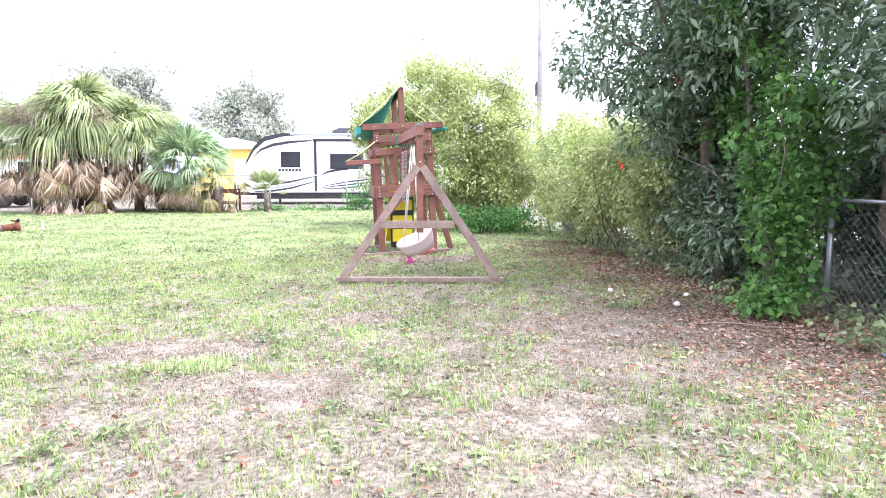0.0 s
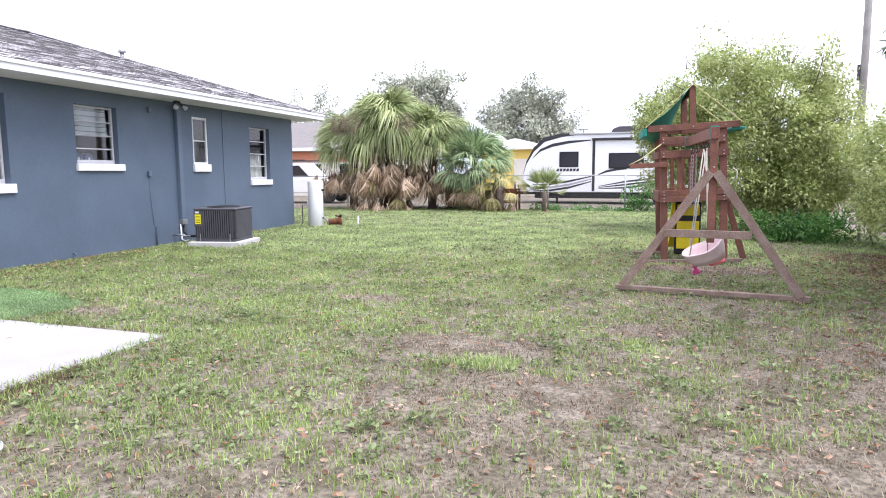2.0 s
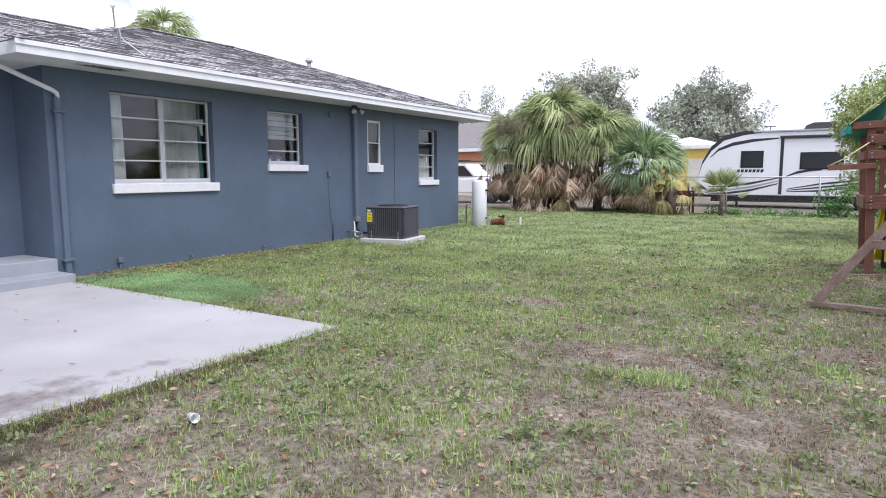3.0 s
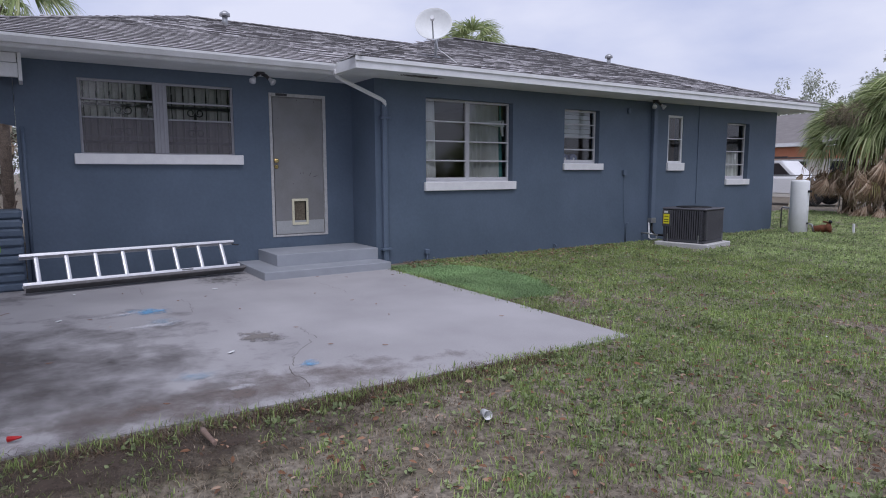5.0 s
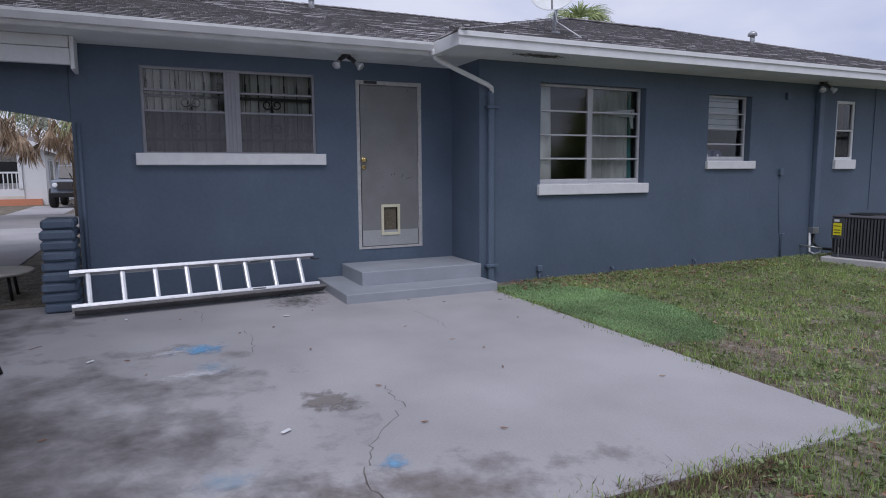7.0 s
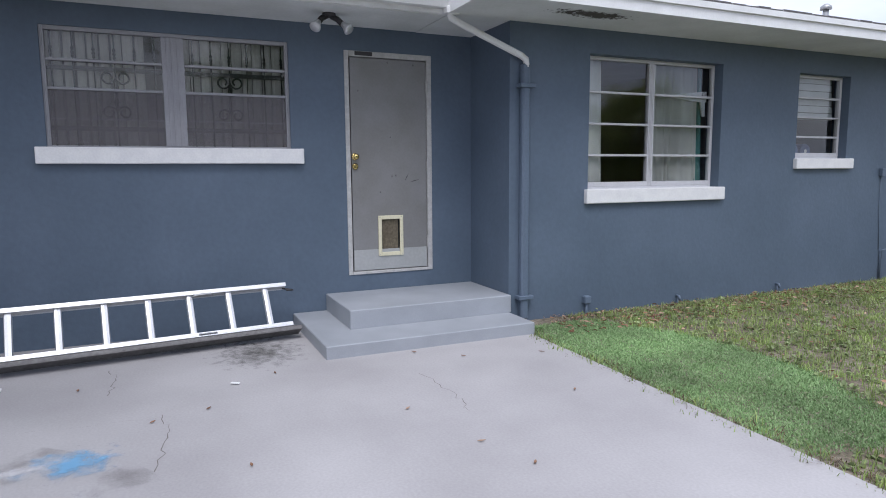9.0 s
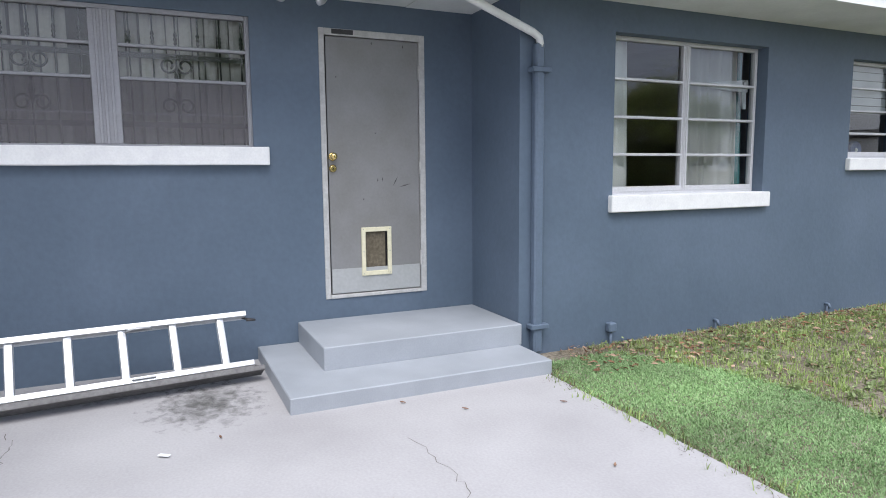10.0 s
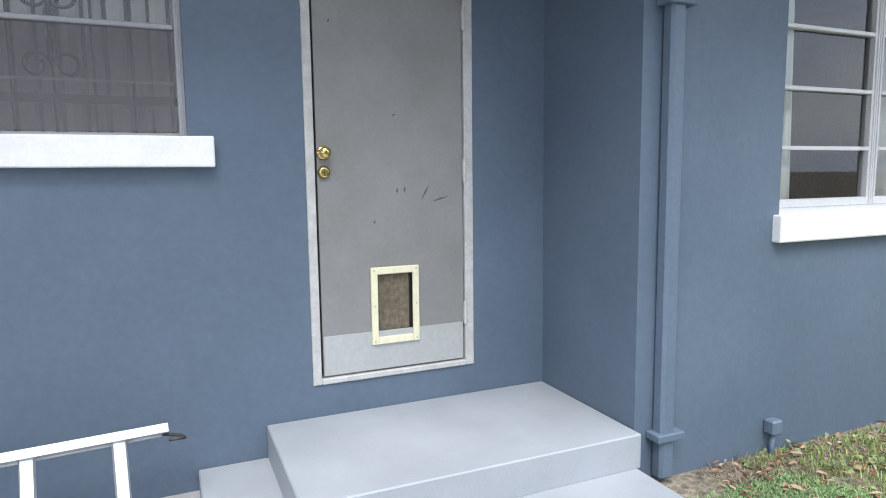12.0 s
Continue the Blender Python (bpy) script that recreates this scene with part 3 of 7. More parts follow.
def build_window(name, label, hole, x, recess, units, rows, sill, out, frame_w=0.032, mull=0.09, material=None):
    """An aluminium window set back in its hole: units side by side, each with horizontal bars at fractions (from the top)."""
    material = material or M_WINFRAME
    y0, y1, z0, z1 = hole
    win = thing(name, label, "window", pose(x, y0, z0), kind="structure")
    w, h = y1 - y0, z1 - z0
    xb, xf = -recess - 0.05, -recess
    frame_ob = part("window_frame", boxes((xb, xf, 0, frame_w, 0, h), (xb, xf, w - frame_w, w, 0, h), (xb, xf, frame_w, w - frame_w, 0, frame_w), (xb, xf, frame_w, w - frame_w, h - frame_w, h), bev=0.003), material, win)
    part("track", boxes((xf - 0.002, xf + 0.008, frame_w * 0.35, frame_w * 0.6, 0.01, h - 0.01), (xf - 0.002, xf + 0.008, w - frame_w * 0.6, w - frame_w * 0.35, 0.01, h - 0.01), bev=0.002), material, frame_ob)
    uw = (w - 2 * frame_w - mull * (units - 1)) / units
    for u in range(units):
        a = frame_w + u * (uw + mull)
        b = a + uw
        if u < units - 1:
            mo = part("mullion", boxes((xb, xf + 0.004, b, b + mull, frame_w, h - frame_w), bev=0.003), material, win)
            for k in (0.2, 0.42, 0.68):
                part("ridge", boxes((xf + 0.003, xf + 0.012, b + mull * k, b + mull * (k + 0.12), frame_w, h - frame_w), bev=0.003), material, mo)
        edges = [0.0, *rows, 1.0]
        hh = h - 2 * frame_w
        for i in range(len(edges) - 1):
            t0, t1 = h - frame_w - hh * edges[i], h - frame_w - hh * edges[i + 1]
            bm = bmesh.new()
            bm.faces.new([bm.verts.new((xb + 0.022, py, pz)) for py, pz in ((a, t1), (b, t1), (b, t0), (a, t0))])
            pane = part("pane", bm, M_GLASS, win)
            pane.visible_shadow = False
            if i:
                part("bar", boxes((xb + 0.008, xf + 0.006, a + 0.001, b - 0.001, t0 - 0.011, t0 + 0.011), bev=0.004), material, win)
    if recess > 0.05:
        part("bottom_rail", boxes((xb + 0.006, xf + 0.006, frame_w + 0.002, w - frame_w - 0.002, frame_w - 0.004, frame_w + 0.04), bev=0.004), material, win)
    if sill:
        s0, s1, sz0, sz1 = sill
        bm = bmesh.new()
        box(bm, -recess - 0.05, out, s0 - y0, s1 - y0, sz0 - z0, sz1 - z0, bev=0.008, seg=2)
        bmesh.ops.subdivide_edges(bm, edges=[e for e in bm.edges if e.calc_length() > 0.4], cuts=14)
        for v in bm.verts:
            n = noise.noise((v.co.x * 9, (v.co.y + y0) * 6, (v.co.z + z0) * 9 + x))
            v.co.z += 0.003 * n
            v.co.x += 0.003 * n
        part("window_sill", bm, M_SILL, win, "thick white painted sill")
    return win


def curtain(label, x, y0, y1, z0, z1, folds, material, depth=0.03):
    n = folds * 8
    bm = bmesh.new()
    rows = []
    for k in range(n + 1):
        t = k / n
        px = x + depth * math.sin(t * folds * 2 * math.pi) + 0.4 * depth * math.sin(t * folds * 3.7 + 1)
        py = y0 + (y1 - y0) * t
        rows.append([bm.verts.new((px + 0.004 * j, py + 0.02 * j * math.sin(t * 9), z1 + (z0 - z1) * j / 3)) for j in range(4)])
    for a, b in zip(rows, rows[1:]):
        for j in range(3):
            bm.faces.new((a[j], b[j], b[j + 1], a[j + 1])).smooth = True
    ob = part("curtain", bm, material)
    sol = ob.modifiers.new("cloth", "SOLIDIFY")
    sol.thickness = 0.002
    return tagged(ob, label, "curtain")


win_a = build_window("window_1", "wide two-part aluminium window with white sill", WIN_A, XA, 0.012, 2, (0.25, 0.5), (0.457, 2.519, 1.467, 1.598), 0.06, mull=0.17, material=M_SHADEFRAME)
win_b = build_window("window_2", "two-part aluminium awning window with thick white sill", WIN_B, XB, 0.11, 2, (0.25, 0.5, 0.75), (5.035, 6.82, 1.071, 1.206), 0.05, mull=0.075)
win_c = build_window("window_3", "small aluminium awning window with white sill", WIN_C, XB, 0.10, 1, (0.25, 0.5, 0.75), (7.905, 8.885, 1.388, 1.505), 0.048)
win_d = build_window("window_4", "narrow two-pane window with white frame and sill", WIN_D, XB, 0.01, 1, (0.5,), (10.715, 11.235, 1.375, 1.53), 0.048, frame_w=0.045, material=M_WHITE)
win_e = build_window("window_5", "small aluminium awning window with white sill", WIN_E, XB, 0.10, 1, (0.25, 0.5, 0.75), (12.69, 13.56, 1.065, 1.19), 0.048)

# lower insect screens, thin meeting bar
for a, b in ((0.034, 0.853), (1.027, 1.846)):
    sc = part("insect_screen", boxes((-0.022, -0.019, a, b, 0.035, 0.47)), M_SCREEN, win_a, "grey insect screen")
    part("thin_bar", boxes((-0.032, -0.026, a, b, 0.235, 0.247)), M_SHADEFRAME, win_a)


def build_blinds(y0, y1, z0, z1, x):
    bl = thing("vertical_blind", "cream vertical blind hanging behind the wide window", "blind", pose(x, y0, z0))
    part("head_rail", boxes((-0.03, 0.03, 0, y1 - y0, z1 - z0, z1 - z0 + 0.05)), M_BLIND, bl)
    n = int((y1 - y0) / 0.085)
    rnd = random.Random(9)
    me = None
    for k in range(n):
        if k in (9, 10):
            continue
        if me is None:
            first = part("slat", prism([(-0.043, 0.0), (-0.02, 0.009), (0.02, 0.009), (0.043, 0.0), (0.02, 0.011), (-0.02, 0.011)], (0, z1 - z0), "z"), M_BLIND, bl)
            me = first.data
            first.matrix_basis = pose(0, 0.045, 0, 0, 0, 60)
        else:
            share("slat", me, bl, pose(0, 0.045 + k * 0.085, 0, 0, 0, 60 + rnd.uniform(-9, 9)))


build_blinds(0.5, 2.5, 1.35, 2.55, XA - 0.125)
M_IRON = mat("black_wrought_iron", (0.018, 0.017, 0.017), 0.55, metal=0.3, bump=0.1)


def build_grille():
    """Ornate bars behind the wide window."""
    gr = thing("window_grille", "black wrought iron security bars with scrolls", "window bars", pose(XA - 0.075, 0.55, 1.50))
    for z in (0.25, 0.72):
        part("rail", boxes((-0.004, 0.004, 0.0, 1.86, z - 0.018, z + 0.018)), M_IRON, gr)
    shaft = None
    for k in range(13):
        y = 0.05 + k * 0.147
        if shaft is None:
            prof = [(0.006, -0.03), (0.006, 0.80), (0.013, 0.81), (0.008, 0.825), (0.014, 0.84), (0.008, 0.855), (0.013, 0.87), (0.006, 0.89), (0.006, 1.0)]
            ob = part("bar", lathe(prof, 8), M_IRON, gr, m=pose(0, y, 0))
            shaft = ob.data
        else:
            share("bar", shaft, gr, pose(0, y, 0))
    sp = []
    for k in range(40):
        a = k / 39 * 2 * math.pi * 1.15
        r = 0.055 * (1 - 0.55 * k / 39)
        sp.append((0, 0.055 + r * math.cos(a + math.pi), 0.66 + r * math.sin(a + math.pi) - 0.0))
    sp = [(0, 0.0, 0.52), (0, 0.012, 0.58)] + sp
    scroll = None
    for y in (0.05 + 3 * 0.147, 0.05 + 9 * 0.147):
        for s in (1, -1):
            for zf in (1, -1):
                m = pose(0.006, y, 0.0 if zf > 0 else 1.04) @ Matrix.Diagonal((1, s, zf, 1))
                if scroll is None:
                    scroll = part("scroll", tube(sp, 0.008, 6), M_IRON, gr, m=m).data
                else:
                    share("scroll", scroll, gr, m)


build_grille()
curtain("gathered white curtain at the window edge", XB - 0.19, 5.09, 5.34, 1.0, 2.47, 2, M_CURTAIN, 0.02)
curtain("long white curtain hanging in soft folds behind the panes", XB - 0.195, 5.96, 6.60, 1.0, 2.47, 5, M_CURTAIN, 0.018)
curtain("narrow teal curtain edge beside the white one", XB - 0.21, 6.63, 6.68, 1.0, 2.47, 2, M_TEAL, 0.015)
curtain("pale curtain behind the small window", XB - 0.19, 12.77, 13.42, 1.02, 1.78, 5, M_CURTAIN, 0.025)

brk = thing("fan_bracket", "white tapered arm with a round knob inside the window", "bracket", pose(XB - 0.156, 6.63, 2.15))
part("arm", prism([(-0.42, -0.02), (-0.42, 0.02), (-0.05, 0.05), (0.07, 0.06), (0.07, -0.05), (-0.05, -0.05)], (-0.012, 0.012), "x", 0.004), M_WHITE, brk)
part("leg", prism([(0.02, -0.2), (0.06, -0.2), (0.05, 0.0), (-0.02, 0.0)], (-0.010, 0.010), "x", 0.004), M_WHITE, brk)
part("knob", lathe([(0.03, 0), (0.03, 0.012), (0.02, 0.016)], 16, pose(0.012, 0.03, 0.02, 0, 90, 0)), M_STEEL, brk)

bl = thing("horizontal_blind", "white slatted blind pulled half down in the small window", "blind", pose(XB - 0.18, 7.96, 1.96))
for k in range(6):
    part("slat", boxes((-0.006, 0.006, 0, 0.8, 0.085 * k, 0.085 * k + 0.078), bev=0.003), M_WHITE, bl, m=Matrix.Rotation(radians(-4), 4, "Y"))
shelf = tagged(part("shelf", boxes((XB - 0.4, XB - 0.17, 7.94, 8.78, 1.48, 1.505), bev=0.002), M_WHITE), "white ledge inside the small window", "shelf", kind="structure")
M_BLUEBOX = mat("blue_package", (0.15, 0.19, 0.34), 0.5)
for y in (8.15, 8.36):
    rl = thing("round_package", "round blue package with a pale centre on the ledge", "package", pose(XB - 0.26, y, 1.505), "packages on the ledge")
    part("body", lathe([(0.085, -0.06), (0.09, -0.05), (0.09, 0.05), (0.085, 0.06)], 20, pose(0, 0, 0.09, 0, 90, 0)), M_BLUEBOX, rl)
    part("core", lathe([(0.022, 0), (0.022, 0.004)], 12, pose(0.06, 0, 0.09, 0, 90, 0)), M_WHITE, rl)
tagged(part("sticker", boxes((XB - 0.123, XB - 0.1215, 13.2, 13.25, 1.63, 1.75)), M_WHITE), "small white sticker on the window glass", "sticker")

# ---- gutter, downspouts, wall fittings ----
M_WALLPIPE = mat("blue_grey_pipe_paint", (0.118, 0.156, 0.214), 0.5, var=0.06, scale=6, bump=0.1)


def build_gutter():
    gut = thing("gutter", "white metal gutter along the porch eave", "gutter", pose(0, 0, 0))
    pr = [(0, 0), (0.0, -0.09), (0.07, -0.09), (0.10, -0.03), (0.10, 0.0), (0.092, 0.0), (0.09, -0.025), (0.066, -0.08), (0.008, -0.08), (0.008, 0)]
    bm = prism([(EA - 0.004 + u, EZ - 0.012 + v) for u, v in pr], (YA0, YB0 + 0.05), "y")
    part("trough", bm, M_WHITE, gut)
    for k in range(7):
        part("hanger", boxes((EA - 0.004, EA + 0.1, YA0 + 0.2 + k * 0.68, YA0 + 0.225 + k * 0.68, EZ - 0.016, EZ - 0.009)), M_STEEL, gut)
    part("end_cap", boxes((EA - 0.006, EA + 0.098, YB0 + 0.05, YB0 + 0.054, EZ - 0.104, EZ - 0.010)), M_WHITE, gut)
    dp = thing("downspout", "white and blue-grey downspout beside the steps", "downspout", pose(0, 0, 0))
    part("outlet", boxes((EA + 0.0, EA + 0.11, YB0 - 0.02, YB0 + 0.10, EZ - 0.16, EZ - 0.09), bev=0.012), M_WHITE, dp)
    part("elbow", tube([(EA + 0.06, 3.62, 2.71), (EA + 0.06, 3.63, 2.67), (EA + 0.062, 3.70, 2.635), (XB + 0.05, 4.29, 2.40), (XB + 0.045, 4.345, 2.37), (XB + 0.045, 4.357, 2.30)], 0.029, 12), M_WHITE, dp, "white slanting pipe")
    part("pipe", boxes((XB + 0.002, XB + 0.072, 4.306, 4.386, 0.02, 2.33), bev=0.014), M_WALLPIPE, dp, "blue-grey painted downpipe")
    for z in (0.225, 2.14):
        part("strap", boxes((XB + 0.001, XB + 0.088, 4.275, 4.43, z - 0.018, z + 0.018), bev=0.004), M_WALLPIPE, dp)
    tagged(part("conduit", tube([(XA + 0.02, -0.06, -0.0), (XA + 0.02, -0.06, 1.90)], 0.02, 8), M_WALLPIPE), "thin painted pipe at the wall corner", "conduit")


build_gutter()


def build_floodlight(x, y, z, label):
    fl = thing("floodlight", label, "lamp", pose(x, y, z))
    part("base", lathe([(0.055, 0), (0.055, -0.018), (0.03, -0.03)], 16), M_DARK, fl)
    for s in (-1, 1):
        part("holder", tube([(0, s * 0.02, -0.02), (0.02, s * 0.07, -0.05), (0.05, s * 0.10, -0.09)], 0.024, 10), M_DARK, fl)
        bulb = part("bulb", lathe([(0.022, 0), (0.026, 0.03), (0.046, 0.075), (0.048, 0.083), (0.038, 0.094), (0.010, 0.098)], 18, Matrix.Translation((0.05, s * 0.10, -0.085)) @ Vector((0.55, s * 0.5, -0.65)).to_track_quat("Z", "Y").to_matrix().to_4x4()), M_ALU, fl, "silvered reflector bulb")
    return fl


build_floodlight(-8.55, 2.69, ZT - 0.026, "twin-bulb floodlight under the porch soffit")
build_floodlight(-7.95, 10.05, ZT - 0.03, "twin-bulb floodlight under the back soffit")

cov = thing("pipe_cover", "tall blue-grey painted cover over the cooling pipes", "pipe cover", pose(XB, 10.27, 0.4))
part("cover", boxes((0.001, 0.085, -0.055, 0.055, 0.0, 2.29), bev=0.008), M_WALLPIPE, cov)
part("foot", boxes((0.001, 0.10, -0.06, 0.075, -0.05, 0.05), bev=0.006), M_STEEL, cov, "grey metal foot")
tagged(part("refrigerant_line", tube([(XB + 0.05, 10.28, 0.36), (XB + 0.07, 10.26, 0.2), (XB + 0.2, 10.2, 0.13), (XB + 0.6, 10.15, 0.14)], 0.022, 8), M_BLACK), "black insulated cooling line to the condenser", "pipe")
tagged(part("white_drain", tube([(XB + 0.03, 10.22, 0.36), (XB + 0.05, 10.21, 0.06), (XB + 0.14, 10.2, 0.03), (XB + 0.24, 10.2, 0.06), (XB + 0.22, 10.22, 0.10)], 0.016, 8), M_WHITE), "white plastic drain pipe", "pipe")
tagged(part("tap_pipe", tube([(XB + 0.0, 10.04, 0.16), (XB + 0.14, 10.06, 0.16), (XB + 0.3, 10.16, 0.13)], 0.017, 8), M_STEEL), "grey metal hose tap pipe", "pipe")
tagged(part("conduit", boxes((XB + 0.001, XB + 0.013, 11.70, 11.715, 0.7, ZT - 0.03)), M_WALLPIPE), "thin painted cable conduit up the wall", "conduit")
tagged(part("standpipe", tube([(XB + 0.02, 9.56, -0.03), (XB + 0.02, 9.56, 0.36), (XB + 0.06, 9.59, 0.38)], 0.014, 8), M_WALLPIPE), "painted pipe stub at the foot of the wall", "pipe")
tagged(part("socket_box", boxes((XB + 0.001, XB + 0.05, 9.44, 9.51, 1.29, 1.39), bev=0.006), M_WALLPIPE), "small painted socket box on the wall", "socket")
tagged(part("wire", tube([(XB + 0.008, 9.475, 1.29), (XB + 0.010, 9.48, 0.9), (XB + 0.008, 9.53, 0.38)], 0.004, 6), M_WALLPIPE), "thin painted wire down the wall", "wire")
tagged(part("wall_bracket", boxes((XB + 0.001, XB + 0.05, 9.52, 9.58, 2.44, 2.54), bev=0.01), M_WALLPIPE), "small painted bracket high on the wall", "bracket")
for y, z, nm in ((5.065, 0.10, 0), (6.24, 0.05, 1), (7.73, 0.06, 1)):
    sp = thing("wall_outlet" if not nm else "hose_tap", "small painted outlet box low on the house wall" if not nm else "small painted pipe stub at the foot of the wall", "outlet", pose(XB, y, z))
    part("stub", tube([(0.03, 0, -0.16), (0.03, 0, 0.0)], 0.014, 8), M_WALLPIPE, sp)
    part("cap", boxes((0.002, 0.065, -0.035, 0.035, 0.0, 0.075), bev=0.008) if not nm else tube([(0.0, 0, 0.02), (0.04, 0, 0.02), (0.06, 0, -0.02)], 0.014, 8), M_WALLPIPE, sp)

# ---- things on the roof ----
def build_dish():
    y = 5.22
    base_z = roof_height(-8.12, y)
    dish = thing("satellite_dish", "grey satellite dish on a bent mast above the eave", "satellite dish", pose(-8.12, y, base_z))
    part("foot", boxes((-0.06, 0.06, -0.05, 0.05, -0.02, 0.02), bev=0.004), M_STEEL, dish)
    part("mast", tube([(0, 0, 0.0), (-0.02, 0.02, 0.22), (-0.04, 0.08, 0.34), (-0.04, 0.08, 0.47)], 0.022, 10), M_STEEL, dish)
    part("brace", tube([(0.1, -0.05, -0.02), (-0.02, 0.05, 0.33)], 0.009, 6), M_STEEL, dish)
    m = Matrix.Translation((0.04, -0.05, 0.43)) @ Vector((0.75, -0.55, 0.42)).to_track_quat("Z", "Y").to_matrix().to_4x4()
    prof = [(0.27 * k / 8, 0.10 * (k / 8) ** 2) for k in range(9)]
    prof = [(max(r, 0.003), z) for r, z in prof] + [(0.275, 0.10), (0.275, 0.094)] + [(max(0.27 * k / 8, 0.003), 0.10 * (k / 8) ** 2 - 0.008) for k in range(8, -1, -1)]
    part("reflector", lathe(prof, 32, m), M_SOFFIT, dish, "pale grey round reflector")
    a = m @ Vector((0, -0.25, 0.09))
    b = m @ Vector((0, -0.12, 0.36))
    part("feed_arm", tube([a, b], 0.011, 6), M_STEEL, dish)
    part("feed_horn", lathe([(0.03, -0.05), (0.034, 0.0), (0.02, 0.06)], 12, Matrix.Translation(b) @ Vector((-0.75, 0.5, -0.2)).to_track_quat("Z", "Y").to_matrix().to_4x4()), M_WHITE, dish)
    part("cable", tube([(-0.02, 0.02, 0.3), (0.10, -0.02, 0.12), (0.35, 0.0, -0.03), (0.52, 0.03, -0.14)], 0.006, 6), M_WHITE, dish)


build_dish()
for x, y, s in ((-10.5, 11.5, 1.0), (-11.2, 13.0, 0.7), (-11.4, 3.0, 1.0)):
    z = roof_height(x, y)
    v = thing("roof_vent", "small grey metal roof vent with a cap", "vent", pose(x, y, z), "vents on the roof")
    part("pipe", tube([(0, 0, -0.05), (0, 0, 0.16 * s)], 0.045 * s, 12), M_STEEL, v)
    part("cap", lathe([(0.09 * s, 0), (0.085 * s, 0.05 * s), (0.03 * s, 0.09 * s)], 14, pose(0, 0, 0.15 * s)), M_STEEL, v)

# ---- condenser, tank and clutter by the wall ----
M_PAD = mat("condenser_pad", (0.52, 0.52, 0.51), 0.85, var=0.1, scale=5, bump=0.2)
M_YELLOW = mat("yellow_label", (0.80, 0.72, 0.02), 0.5, var=0.03, bump=0)
M_ACG = mat("condenser_brown_grey", (0.105, 0.105, 0.12), 0.5, metal=0.2, var=0.08, bump=0.05)


def build_condenser():
    ac = thing("air_conditioner", "dark brown-grey condenser unit with louvred sides", "air conditioner", pose(-7.20, 10.30, 0.0, 0, 0, 11))
    part("pad", boxes((-0.5, 0.5, -0.5, 0.5, -0.05, 0.07), bev=0.012), M_PAD, ac, "pale concrete pad")
    h0, h1, r = 0.07, 0.70, 0.40
    part("core", boxes((-r + 0.03, r - 0.03, -r + 0.03, r - 0.03, h0, h1 - 0.02)), M_BLACK, ac)
    part("base_pan", boxes((-r, r, -r, r, h0, h0 + 0.06), bev=0.02), M_ACG, ac)
    part("top_cap", boxes((-r - 0.012, r + 0.012, -r - 0.012, r + 0.012, h1 - 0.045, h1), bev=0.018, ), M_ACG, ac)
    part("fan_guard", lathe([(0.31, 0), (0.31, 0.016), (0.28, 0.022), (0.05, 0.03), (0.03, 0.03)], 28, pose(0, 0, h1 - 0.005)), M_BLACK, ac)
    slat = None
    for side in range(4):
        for k in range(17):
            m = pose(0, 0, 0, 0, 0, 90 * side) @ pose(-r + 0.06 + k * (2 * r - 0.12) / 16, -r + 0.006, 0)
            if slat is None:
                slat = part("louvre", prism([(-0.013, 0.0), (-0.009, -0.016), (0.009, -0.016), (0.013, 0.0)], (h0 + 0.06, h1 - 0.045), "z"), M_ACG, ac, m=m).data
            else:
                share("louvre", slat, ac, m)
    ribs = bmesh.new()
    for k in range(30):
        z = h0 + 0.075 + k * 0.0165
        box(ribs, r - 0.11, r + 0.012, -r - 0.012, -r + 0.10, z, z + 0.008)
    part("corner_grille", ribs, M_ACG, ac)
    part("control_panel", boxes((-r - 0.006, -r + 0.17, -r - 0.010, -r + 0.0, h0 + 0.28, h1 - 0.05), bev=0.004), M_ACG, ac)
    lab = part("energy_label", boxes((-r + 0.02, -r + 0.135, -r - 0.0125, -r - 0.0105, h0 + 0.33, h0 + 0.51)), M_YELLOW, ac, "bright yellow energy label")
    for z in (0.36, 0.40, 0.46):
        part("print", boxes((-r + 0.03, -r + 0.12, -r - 0.0142, -r - 0.0130, h0 + z, h0 + z + 0.012)), M_BLACK, lab)
    part("white_label", boxes((-r + 0.03, -r + 0.10, -r - 0.0125, -r - 0.0105, h0 + 0.53, h0 + 0.565)), M_WHITE, ac)
    for px, py in ((r - 0.1, -r - 0.03), (-r + 0.12, -r - 0.03), (r + 0.03, r - 0.12)):
        part("strap", boxes((px - 0.008, px + 0.008, py - 0.004, py + 0.004, 0.07, 0.22)), M_STEEL, ac)


build_condenser()


